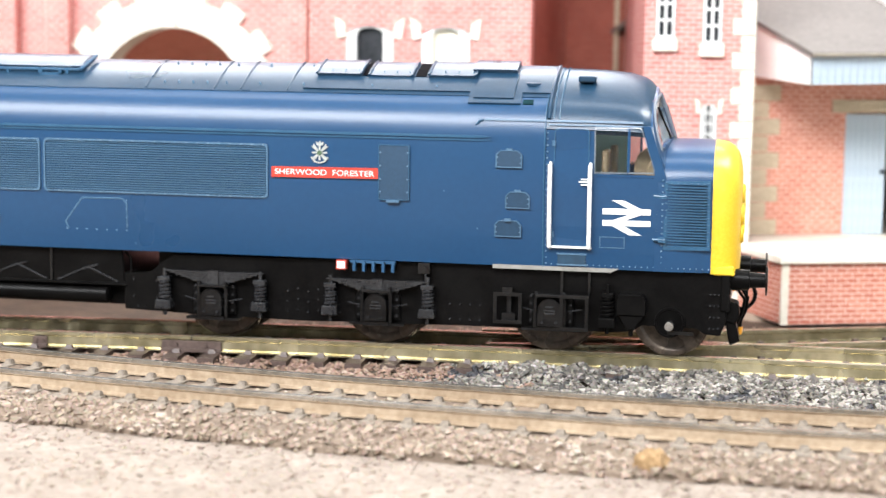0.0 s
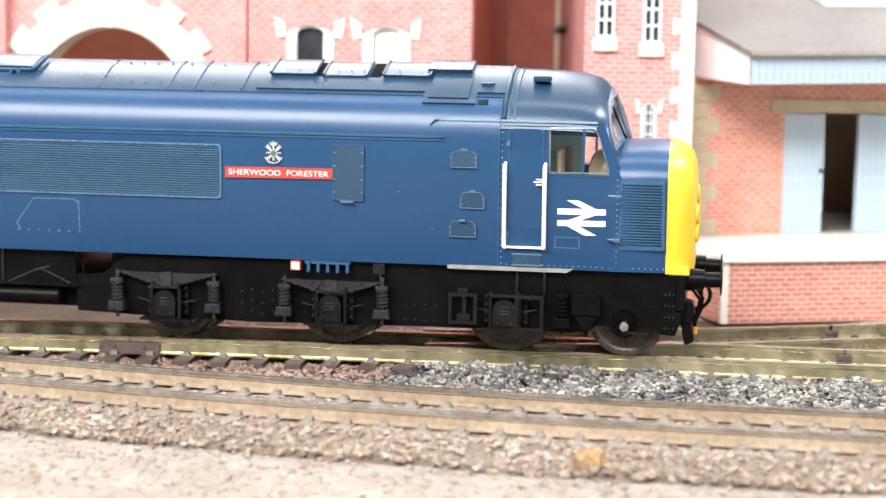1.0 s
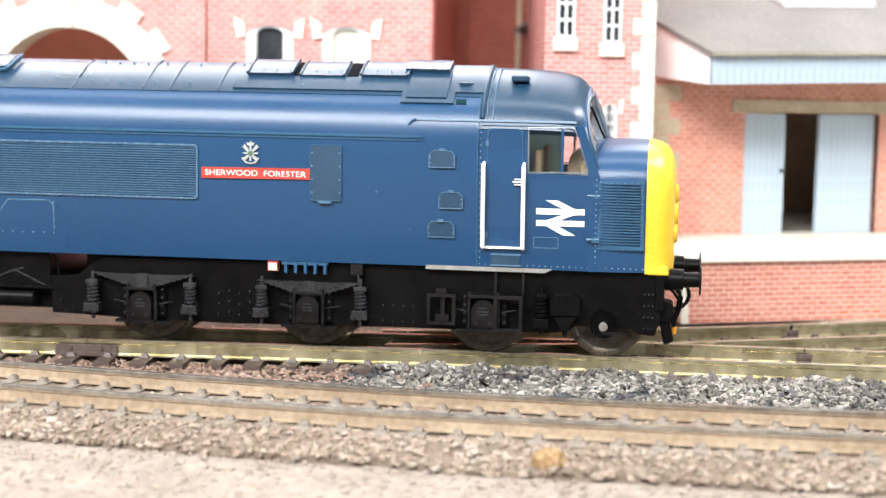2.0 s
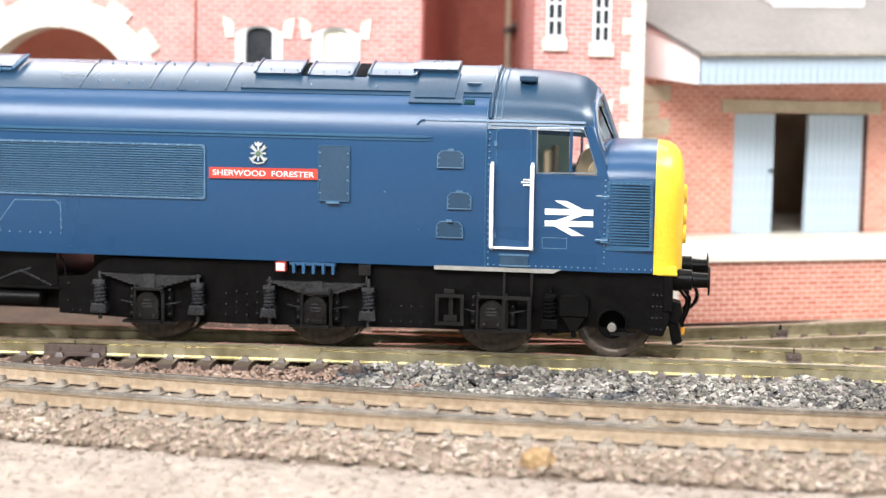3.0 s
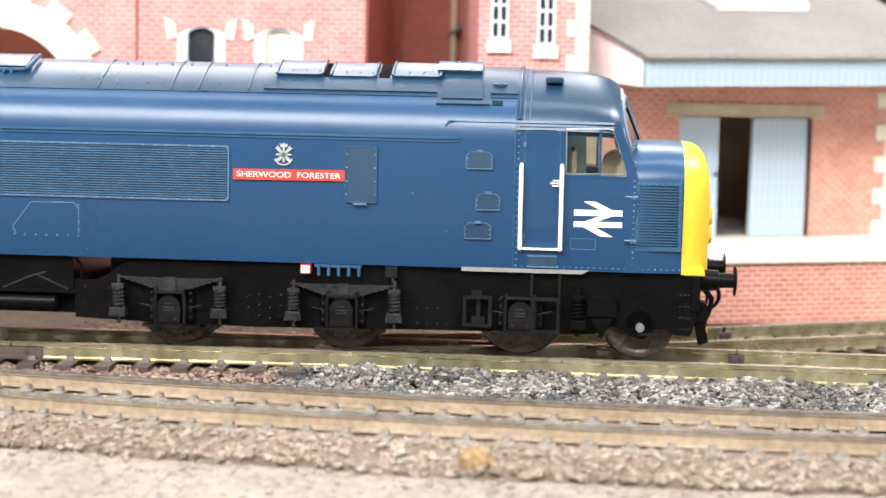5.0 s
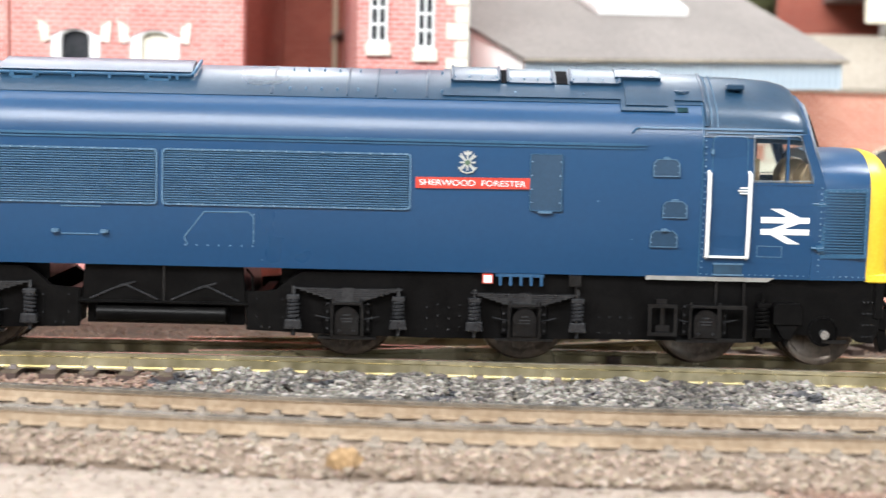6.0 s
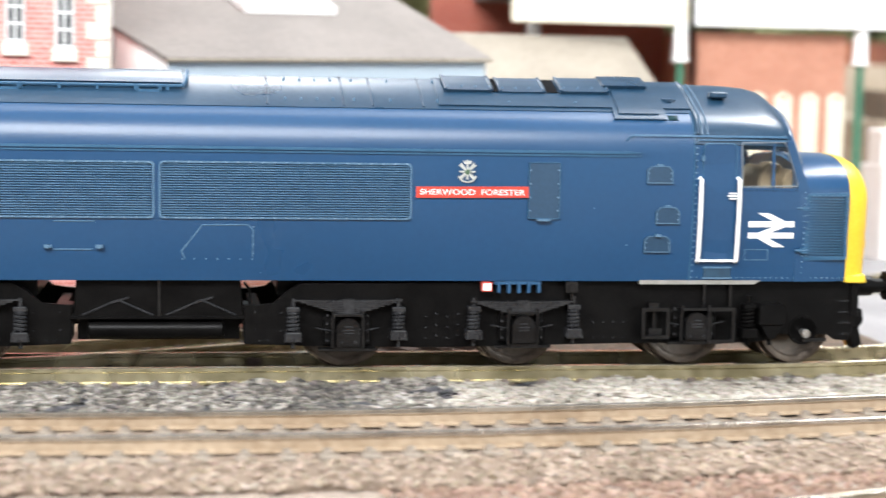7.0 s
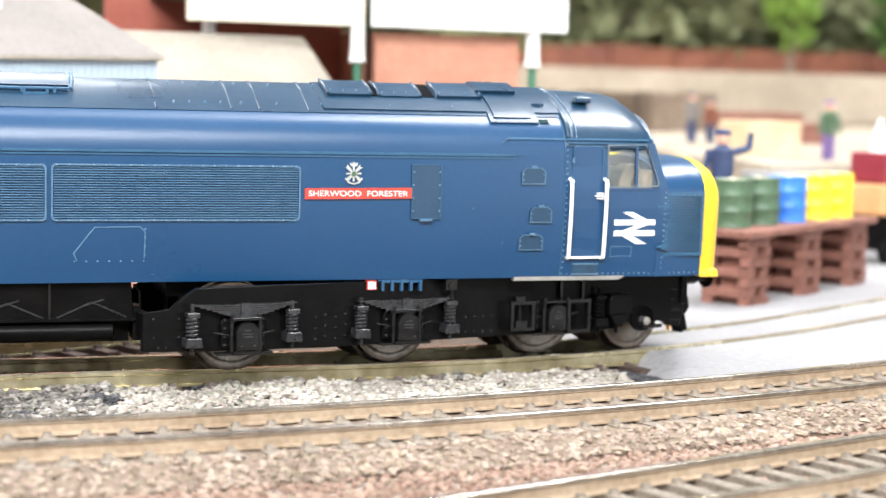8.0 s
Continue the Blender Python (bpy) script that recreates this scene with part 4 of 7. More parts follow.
    for k in range(14):
        u = k / 13 * math.pi * 0.9
        cx, cz = 77.6 + 3.3 * math.sin(u), 11.2 + 3.0 * math.cos(u)
        lathe(bm, [(-0.16, 0.3), (-0.1, 0.52), (0.1, 0.52), (0.16, 0.3)], (cx, 15.6, cz), "x" if math.cos(u) ** 2 > 0.5 else "z", 8)
    part("heating_hose", bm, BLACK, beam, "black ribbed heating hose", smooth=True)
    bm = bm_new()
    prism(bm, [(75.0, 11.5), (77.8, 10.8), (78.2, 8.4), (77.2, 6.8), (75.2, 7.4)], 4.5, 10.0)
    prism(bm, [(75.4, 7.4), (77.4, 7.2), (78.3, 3.4), (76.4, 2.6), (75.8, 5.0)], 5.0, 8.5)
    chamfer(bm, 0.25)
    part("guard_iron", bm, BLACK, bg, "black guard iron and end casing", m=place(-pivot.x, -pivot.y, 0))
    for x, r in ((-26.0, 8.6), (7.7, 8.6), (41.8, 8.6), (64.9, 7.2)):
        disc, tyre = WHEEL_MESH[r]
        for y, rz in ((9.6, 0), (25.4, 180)):
            w = share("wheel", disc, bg, place(x - pivot.x, y - pivot.y, r - 0.6, 0, 0, rz))
            share("tyre", tyre, w, pose(0, 0, 0))
            WHEELS.append((w, (x - pivot.x, y - pivot.y, r), rz, -1 if flip else 1))
        bm = bm_new()
        cyl(bm, (x, 10, r - 0.6), (x, 25, r - 0.6), 1.4, n=12)
        part("axle", bm, BLACK, bg, m=place(-pivot.x, -pivot.y, 0))
    return bg


WHEEL_MESH = {}


def cab(loco, front=True):
    """Cab and nose at one end. For the other end the parts go under a holder turned about the middle."""
    if front:
        root, m = loco, None
    else:
        root, m = loco, place(2 * MID, 2 * HALF, 0, 0, 0, 180)

    def add(name, bm, mat, label="", smooth=False, parent=None):
        ob = part(name, bm, mat, parent or root, label, smooth)
        if m is not None and (parent is None):
            ob.matrix_basis = m
        if mat is GLASS:
            ob.visible_shadow = False
        return ob

    x0, xf = 40.6, 62.0
    # lower walls on both sides, floor and back wall
    for far in (False, True):
        def Y(y):
            return 2 * HALF - y if far else y
        bm = bm_new()
        zs = (16.8, 18.5, 20, 22.5, 25, 28, 31, 34, 35.2)
        for a, b in zip(zs, zs[1:]):
            v = [bm.verts.new((x, Y(skin(z) + d), z)) for x, z, d in ((x0, a, 0), (xf, a, 0), (xf, b, 0), (x0, b, 0), (x0, a, 1.2), (xf, a, 1.2), (xf, b, 1.2), (x0, b, 1.2))]
            for f in ((0, 1, 2, 3), (4, 5, 6, 7), (0, 3, 7, 4), (1, 2, 6, 5), (0, 1, 5, 4), (3, 2, 6, 7)):
                bm.faces.new([v[i] for i in f])
        bmesh.ops.remove_doubles(bm, verts=list(bm.verts), dist=0.001)
        add("cab_side", bm, BLUE, "blue cab side below the window", smooth=False)
        for name, poly in (("door_pillar", [(x0, 35.1), (49.9, 35.1), (49.7, 44.4), (x0, 44.4)]), ("front_pillar", [(61.4, 35.1), (63.5, 35.1), (60.3, 44.4), (58.8, 44.4)]), ("pillar_foot", [(61.0, 34.0), (63.8, 34.0), (63.5, 35.2), (61.4, 35.2)])):
            bm = bm_new()
            a = [bm.verts.new((x, Y(skin(z) - 0.001), z)) for x, z in poly]
            b = [bm.verts.new((x, Y(skin(z) + 1.2), z)) for x, z in poly]
            bm.faces.new(a)
            bm.faces.new(b)
            for i in range(4):
                j = (i + 1) % 4
                bm.faces.new((a[i], a[j], b[j], b[i]))
            add(name, bm, BLUE)
        # side window: glass, silver surround and the sliding bar
        poly = [(49.9, 35.3), (61.2, 35.5), (61.35, 36.2), (58.7, 43.9), (58.2, 44.2), (49.8, 44.0)]
        bm = bm_new()
        a = [bm.verts.new((x, Y(skin(z) + 0.45), z)) for x, z in poly]
        b = [bm.verts.new((x, Y(skin(z) + 0.65), z)) for x, z in poly]
        bm.faces.new(a)
        bm.faces.new(b)
        for i in range(6):
            bm.faces.new((a[i], a[(i + 1) % 6], b[(i + 1) % 6], b[i]))
        win = add("side_window", bm, GLASS, "clear cab side window in a thin silver frame")
        bm = bm_new()
        frame_strip(bm, poly, 0.24, -0.14, 0.5)
        for v in bm.verts:
            v.co.y = Y(v.co.y + skin(v.co.z))
        add("window_frame", bm, SILVER_TRIM, "thin silver-blue window frame")
        bm = bm_new()
        box(bm, 56.1, 56.6, -0.05, 0.7, 35.2, 44.1)
        for v in bm.verts:
            v.co.y = Y(v.co.y + skin(v.co.z))
        add("window_bar", bm, BLUE, "dark blue bar between the sliding panes")
    # roof of the cab, rounded down to the windscreens
    bm = bm_new()
    rings = []
    for x, drop, inset in ((x0 - 0.2, 0, 0), (50.0, 0.2, 0), (55.0, 0.6, 0.05), (58.0, 1.4, 0.2), (59.4, 2.3, 0.5), (60.2, 3.3, 0.9)):
        rings.append(section(x, drop, inset, 43.5))
    inner = [[(x, HALF + (y - HALF) * 0.93, z - 0.9) for x, y, z in r] for r in rings]
    loft(bm, rings, closed=False, cap0=False, cap1=False)
    loft(bm, inner, closed=False, cap0=False, cap1=False)
    loft(bm, [rings[-1], inner[-1]], closed=False, cap0=False, cap1=False)
    loft(bm, [[r[0] for r in rings], [r[0] for r in inner]], closed=False, cap0=False, cap1=False)
    loft(bm, [[r[-1] for r in rings], [r[-1] for r in inner]], closed=False, cap0=False, cap1=False)
    bmesh.ops.remove_doubles(bm, verts=list(bm.verts), dist=0.001)
    add("cab_roof", bm, BLUE_ROOF, "dark blue rounded cab roof", smooth=True)
    # windscreens
    bm = bm_new()

    def front_x(y, z):
        k = (y - HALF) / HALF
        return 60.5 + (51.5 - z) * 0.37 - 3.2 * k * k

    def screen_bar(bm, pts, w0=0.0):
        a = [bm.verts.new((front_x(y, z) + 0.15, y, z)) for y, z in pts]
        b = [bm.verts.new((front_x(y, z) - 0.8, y, z)) for y, z in pts]
        bm.faces.new(a)
        bm.faces.new(b)
        for i in range(len(pts)):
            j = (i + 1) % len(pts)
            bm.faces.new((a[i], a[j], b[j], b[i]))

    # outline of the cab front on the near half, from the sill up and over to the middle
    outer = [(0.9, 35.0), (0.6, 38.5), (0.5, 41.5)] + [(min(skin(z) + 0.9, HALF), z - 3.3 * (z - 41.0) / 14.0) for z in SECTION_Z[6:]]
    inner = [(2.3, 39.5), (2.2, 39.6), (2.0, 39.9), (2.2, 42.6), (3.1, 44.5), (3.9, 45.9), (5.0, 47.1), (6.4, 48.2), (8.2, 49.0), (10.6, 49.6), (13.2, 50.0), (15.6, 50.2), (HALF, 50.3)]
    for s in (0, 1):
        F = (lambda y: 2 * HALF - y) if s else (lambda y: y)
        for i in range(len(outer) - 1):
            screen_bar(bm, [(F(outer[i][0]), outer[i][1]), (F(inner[i][0]), inner[i][1]), (F(inner[i + 1][0]), inner[i + 1][1]), (F(outer[i + 1][0]), outer[i + 1][1])])
        screen_bar(bm, [(F(0.9), 35.0), (F(HALF), 35.0), (F(HALF), 41.8), (F(6.0), 41.0), (F(2.3), 39.5)])
    screen_bar(bm, [(16.5, 41.0), (18.5, 41.0), (18.5, 50.4), (16.5, 50.4)])
    bmesh.ops.remove_doubles(bm, verts=list(bm.verts), dist=0.001)
    add("windscreen_frame", bm, BLUE, "blue windscreen surround with a middle pillar")
    for s in (0, 1):
        F = (lambda y: 2 * HALF - y) if s else (lambda y: y)
        bm = bm_new()
        screen_bar(bm, [(F(y), z) for y, z in inner[2:-1]] + [(F(16.7), 50.3), (F(16.7), 41.6)])
        for v in bm.verts:
            v.co.x -= 0.15
        add("windscreen", bm, GLASS, "clear sloping windscreen pane")
        ring = [(F(y), z) for y, z in inner[2:-1]] + [(F(16.5), 50.2), (F(16.5), 41.7)]
        bm = bm_new()
        tube(bm, [(front_x(y, z) + 0.2, y, z) for y, z in ring + ring[:1]], 0.3, 6)
        add("gasket", bm, RUBBER, "grey rubber gasket round the windscreen", smooth=True)
    bm = bm_new()
    for y0 in (9.0, 26.0):
        tube(bm, [(front_x(y0, 41.9) + 0.5, y0, 41.9), (front_x(y0 - 2, 48) + 0.5, y0 - 2.0, 48.0)], 0.22, 6)
    add("wiper", bm, BLACK)
    # nose: blue hood, then the yellow end
    def nose_ring(x, half, top_z, shoulder, low_z=16.8):
        pts = []
        pts.append((x, HALF - half + 1.3, low_z))
        for z in (20, 25, 31, shoulder):
            pts.append((x, HALF - half + max(0.0, (31 - z)) * 0.09, z))
        for a in range(15, 90, 15):
            pts.append((x, HALF - half * math.cos(radians(a)) ** 0.85, shoulder + (top_z - shoulder) * math.sin(radians(a))))
        mid = (x, HALF, top_z)
        return pts + [mid] + [(x, 2 * HALF - y, z) for _, y, z in reversed(pts)]

    bm = bm_new()
    loft(bm, [nose_ring(61.6, 17.45, 41.3, 34.2), nose_ring(64.0, 17.35, 41.6, 34.4), nose_ring(69.0, 16.9, 41.7, 34.6), nose_ring(72.4, 16.5, 41.5, 34.4)])
    add("nose", bm, BLUE, "blue rounded nose hood", smooth=True)
    bm = bm_new()
    loft(bm, [nose_ring(72.35, 16.6, 41.6, 34.5, 16.6), nose_ring(74.4, 16.25, 41.3, 34.3, 16.6), nose_ring(75.8, 15.5, 40.6, 33.8, 16.6), nose_ring(76.8, 14.4, 39.3, 33.0, 16.6), nose_ring(77.4, 12.9, 37.4, 31.8, 16.8), nose_ring(77.7, 11.0, 35.0, 30.3, 17.2)])
    end = add("nose_end", bm, YELLOW, "bright yellow warning end of the nose", smooth=True)
    for y, z in ((8.5, 24.0), (8.5, 27.6), (26.5, 24.0), (26.5, 27.6), (17.5, 31.0)):
        bm = bm_new()
        lathe(bm, [(-2.5, 1.9), (0.5, 1.9), (0.8, 1.6), (0.5, 1.3), (-0.4, 1.2)], (77.5, y, z), "x", 20)
        part("marker_lamp", bm, YELLOW, end, "round yellow-rimmed marker lamp")
    bm = bm_new()
    prism(bm, [(72.8, 16.4), (77.0, 16.4), (76.6, 18.2), (72.8, 18.0)], 2.2, 32.8)
    chamfer(bm, 0.25)
    part("valance", bm, YELLOW, end)
    # interior: floor, back wall, desk and seats
    bm = bm_new()
    box(bm, x0 + 0.4, x0 + 1.2, 2.5, 32.5, 20, 46)
    box(bm, x0 + 0.4, 54.0, 31.3, 31.9, 20, 45.5)
    add("bulkhead", bm, CAB_GREEN, "green cab back wall and lining")
    bm = bm_new()
    box(bm, x0, 63, 3, 32, 19, 20)
    prism(bm, [(59.5, 20), (63.5, 20), (63.5, 38.0), (61.0, 38.8), (59.5, 36.5)], 4, 31)
    prism(bm, [(56.6, 30.0), (62.0, 30.0), (62.0, 38.6), (60.6, 39.7), (58.9, 39.8), (57.4, 38.6), (56.7, 36.4)], 10, 15)
    chamfer(bm, 0.3)
    add("desk", bm, DESK, "brown driver's desk")
    for y in (8.0, 26.0):
        bm = bm_new()
        box(bm, 51.0, 55.5, y - 3, y + 3, 30.5, 32.5)
        box(bm, 50.8, 52.0, y - 3, y + 3, 32.5, 39.5)
        box(bm, 52.5, 54.0, y - 1, y + 1, 20, 30.5)
        chamfer(bm, 0.3)
        add("cab_seat", bm, DESK, "brown moulded cab seat")
    return root


def locomotive():
    loco = thing("diesel_locomotive", "blue model diesel locomotive with yellow nose and red nameplate", "locomotive")
    WHEEL_MESH[8.6] = wheel_mesh("wheel", 8.6)
    WHEEL_MESH[7.2] = wheel_mesh("wheel_small", 7.2)
    # body shell between the cabs
    xa, xb = 2 * MID - 40.6, 40.6
    bm = bm_new()
    n = 30
    loft(bm, [section(xa + (xb - xa) * i / n) for i in range(n + 1)])
    part("body_shell", bm, BLUE, loco, "rail-blue painted body side and curved roof", smooth=True)
    cab(loco, True)
    cab(loco, False)
    bm = bm_new()
    for u0, u1 in ((xa + 4, -83.8), (-76.8, -46.2), (-39.2, xb - 4)):
        box(bm, u0, u1, 6, 29, 13.5, 16.9)
    part("underframe", bm, BLACK, loco)
    # gutter strips
    bm = bm_new()
    for z0, z1, p in ((41.45, 41.95, 0.35), (40.9, 41.2, 0.25)):
        for far in (0, 1):
            y = 2 * HALF if far else 0
            s = 1 if far else -1
            xs = 30.0
            prism(bm, [(2 * MID - xs, z0), (xs - 2.5, z0), (xs, (z0 + z1) / 2), (xs - 2.5, z1), (2 * MID - xs, z1)], y + s * p, y - s * 0.2)
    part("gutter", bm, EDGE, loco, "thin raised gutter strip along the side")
    for x0, x1, z0, z1 in ((28.2, 58.9, 44.85, 45.25), (41.0, 58.9, 44.2, 44.45)):
        for far in (0, 1):
            f = (lambda y: 2 * HALF - y) if far else (lambda y: y)
            bm = bm_new()
            v = [bm.verts.new((x, f(skin(z) + d), z)) for x, z, d in ((x0, z0, -0.3), (x1, z0, -0.3), (x1, z1, -0.3), (x0, z1, -0.3), (x0, z0, 0.4), (x1, z0, 0.4), (x1, z1, 0.4), (x0, z1, 0.4))]
            for q in ((0, 1, 2, 3), (4, 5, 6, 7), (0, 3, 7, 4), (1, 2, 6, 5), (0, 1, 5, 4), (3, 2, 6, 7)):
                bm.faces.new([v[i] for i in q])
            if not far and x0 < 30:
                y = skin(44.5) - 0.2
                tube(bm, [(28.4, y, 45.0), (27.6, y, 44.8), (27.2, y, 44.2), (26.8, y, 44.0)], 0.22, 6)
            part("rain_strip", bm, EDGE, loco, "raised rain strip over the cab door")
    # louvre banks
    louvres("louvre_panel", -61.4, -14.4, 28.5, 39.2, loco)
    louvres("louvre_panel", -108.6, -62.2, 28.5, 39.1, loco)
    # nameplate, crest, hatches
    plate = side_panel("nameplate", [(-13.6, 32.75), (7.9, 32.95), (7.9, 35.05), (-13.6, 34.85)], RED, loco, 0.45, "red nameplate with raised white letters")
    lettering("SHERWOOD  FORESTER", -2.85, 33.9, 20.0, 1.08, plate, WHITE)
    bm = bm_new()
    for k in range(8):
        a = k * math.pi / 4
        r, w = (2.15, 0.17) if k % 2 else (1.5, 0.11)
        mid, tip = (-3.9, 37.75), []
        for da in (-w, 0.0, w):
            q = r * (0.86 if da == 0.0 and k % 2 else 1.0)
            tip.append((mid[0] + q * math.cos(a + da), mid[1] + q * math.sin(a + da)))
        prism(bm, [(mid[0] + 0.16 * math.cos(a - 1.57), mid[1] + 0.16 * math.sin(a - 1.57))] + tip + [(mid[0] + 0.16 * math.cos(a + 1.57), mid[1] + 0.16 * math.sin(a + 1.57))], -0.35, 0.1)
    prism(bm, [(-4.5, 39.2), (-3.3, 39.2), (-3.1, 39.9), (-3.6, 39.7), (-3.9, 40.1), (-4.2, 39.7), (-4.7, 39.9)], -0.35, 0.1)
    crest = part("crest", bm, PEWTER, loco, "silver star badge with a small crown")
    bm = bm_new()
    lathe(bm, [(0.1, 0.5), (-0.45, 0.5), (-0.5, 0.3), (-0.45, 0.1)], (-3.9, 0, 37.7), "y", 16)
    part("badge_centre", bm, GREEN, crest, "green badge centre")
    bm = bm_new()
    tube(bm, [(-5.6, -0.3, 36.9), (-4.9, -0.3, 36.0), (-3.9, -0.3, 35.75), (-2.9, -0.3, 36.0), (-2.2, -0.3, 36.9)], 0.17, 6)
    part("scroll", bm, PEWTER, crest)
    hatch = side_panel("side_hatch", rounded(7.9, 14.1, 28.9, 39.7, 0.25), HATCH, loco, 0.4, "riveted rectangular hatch on the side", border=EDGE, border_w=0.16)
    rivets("rivets", [(x, z) for x in (8.3, 13.7) for z in (30.5, 33, 35.6, 38.2)], hatch, 0.24, None, 0.62)
    bm = bm_new()
    box(bm, 9.6, 12.2, -0.7, 0.2, 28.5, 28.9)
    part("hinge", bm, BLUE_EDGE, hatch)
    for x0, x1, z0, z1 in ((31.0, 36.1, 35.9, 39.2), (33.0, 37.7, 28.1, 31.3), (30.9, 36.1, 22.5, 25.7)):
        cover = side_panel("filler_cover", [(x0, z0), (x1, z0), (x1, z1 - 0.8), (x1 - 0.8, z1), (x0 + 0.8, z1), (x0, z1 - 0.8)], HATCH, loco, 0.4, "small flap with clipped corners", border=BLUE_EDGE, border_w=0.18)
        rivets("rivets", [(x0 + 0.35, z0 + 0.9), (x1 - 0.35, z0 + 0.9), (x0 + 0.35, z1 - 1.3), (x1 - 0.35, z1 - 1.3)], cover, 0.17, None, 0.62)
        bm = bm_new()
        box(bm, (x0 + x1) / 2 - 0.6, (x0 + x1) / 2 + 0.6, -0.6, 0.1, z1 - 0.1, z1 + 0.4)
        part("catch", bm, BLUE_EDGE, cover)
    # lower access panels outlined by rivets
    rivets("rivets", line_pts(-57.0, 20.9, -44.2, 20.9, 1.9) + line_pts(-44.0, 22, -44.0, 27.0, 1.6), loco, 0.2)
    for a, b in (((-57.2, 22.4), (-53.4, 27.3)), ((-53.4, 27.3), (-45.0, 27.4)), ((-45.0, 27.4), (-44.0, 26.4)), ((-44.0, 26.4), (-44.1, 21.4)), ((-57.2, 22.4), (-56.6, 20.9)), ((-80.5, 22.6), (-73.5, 22.6)), ((-80.5, 27.9), (-73.0, 27.9))):
        bm = bm_new()
        tube(bm, [(a[0], skin(a[1]) - 0.03, a[1]), (b[0], skin(b[1]) - 0.03, b[1])], 0.15, 6)
        part("panel_line", bm, BLUE_EDGE, loco, "thin raised outline of an access panel")
    for x in (-81.5, -72.2):
        bm = bm_new()
        box(bm, x - 0.7, x + 0.7, 0, 1.4, 22.9, 23.5)
        cyl(bm, (x, 0.9, 23.2), (x, -0.4, 23.2), 0.4, n=8)
        part("grab_bracket", bm, BLUE_EDGE, loco)
    rivets("rivets", [(-42.5, 18.3), (27.5, 23.9), (20.9, 31), (-97, 25)], loco, 0.15)
    # cab door
    door = side_panel("cab_door", rounded(42.1, 48.9, 21.0, 43.8, 1.0), BLUE, loco, 0.12, "flush blue cab door with rounded top corners")
    bm = bm_new()
    frame_strip(bm, rounded(42.1, 48.9, 21.0, 43.8, 1.0), 0.2, -0.22, 0.1)
    for v in bm.verts:
        v.co.y += skin(v.co.z)
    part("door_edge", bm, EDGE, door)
    bm = bm_new()
    for z in (40.8, 23.3):
        box(bm, 41.8, 42.4, -0.25 + skin(z), 0.3 + skin(z), z - 0.5, z + 0.5)
    part("door_hinge", bm, BLUE_EDGE, door)
    bm = bm_new()
    for k, dz in enumerate((-0.5, 0.0, 0.5)):
        box(bm, 47.5 - 0.4 * (k == 1), 48.9, -0.6 + skin(33), 0.1 + skin(33), 33.6 + dz - 0.12, 33.6 + dz + 0.12)
    part("door_handle", bm, WHITE, door, "small white door handle")
    for x in (41.6, 49.25):
        bm = bm_new()
        pts = [(x, skin(z) - 1.1, z) for z in (21.0, 24, 28, 32, 36.8)]
        tube(bm, [(x, 0.8, 20.8)] + pts + [(x, skin(37) + 0.2, 37.0)], 0.42, 8)
        part("handrail", bm, WHITE, loco, "white painted handrail beside the cab door", smooth=True)
    bm = bm_new()
    box(bm, 41.6, 49.3, 0.2, 1.6, 20.75, 21.15)
    part("door_step", bm, WHITE, loco, "white step edge under the door")
    # step recess, its shade painted as a dark patch; riveted seams of the cab
    bm = bm_new()
    box(bm, 43.2, 48.6, 1.15, 2.2, 17.6, 19.4)
    rec = part("step_recess_shade", bm, material("recess_shade_blue", (0.006, 0.03, 0.06), (0.01, 0.045, 0.085), 0.5, 0, 200, 900, 0.05),  loco, "dark blue patch painting the shade of the step recess")
    bm = bm_new()
    box(bm, 43.0, 48.8, 0.95, 1.6, 19.4, 19.7)
    box(bm, 43.0, 48.8, 1.15, 1.8, 17.3, 17.6)
    part("recess_lip", bm, BLUE_EDGE, rec)
    rivets("rivets", line_pts(40.9, 17.6, 40.9, 44.0, 1.15), loco, 0.2)
    rivets("rivets", line_pts(42.0, 17.5, 72.0, 17.5, 1.15), loco, 0.17)
    rivets("rivets", line_pts(50.6, 34.7, 61.0, 34.7, 0.75), loco, 0.15, BLACK)
    rivets("rivets", line_pts(63.0, 18.5, 63.0, 34.4, 1.1), loco, 0.2)
    bm = bm_new()
    tube(bm, [(40.35, skin(z) - 0.05, z) for z in SECTION_Z[:12]], 0.16, 6)
    part("cab_seam", bm, EDGE, loco)
    bm = bm_new()
    frame_strip(bm, [(51.2, 21.0), (56.0, 21.0), (56.0, 23.2), (51.2, 23.2)], 0.15, -0.12, 0.1)
    for v in bm.verts:
        v.co.y += skin(v.co.z)
    part("number_panel", bm, BLUE_EDGE, loco)
    emblem(loco)
    # grille on the nose side
    bm = bm_new()
    for i in range(23):
        z = 21.7 + i * 0.54
        y = HALF - 17.1 + max(0, 31 - z) * 0.09
        prism(bm, [(64.0, z), (71.4, z + 0.01), (71.4, z + 0.24), (64.0, z + 0.24)], y - 0.42, y + 0.3)
    gr = part("nose_grille", bm, EDGE, loco, "blue grille of fine horizontal bars on the nose")
    bm = bm_new()
    frame_strip(bm, [(63.3, 21.0), (72.1, 21.2), (71.9, 34.4), (63.3, 34.2)], 0.65, -0.35, 0.7)
    for v in bm.verts:
        v.co.y += 0.5 + max(0, 31 - v.co.z) * 0.09 - 0.15
    part("grille_frame", bm, EDGE, gr)
    bm = bm_new()
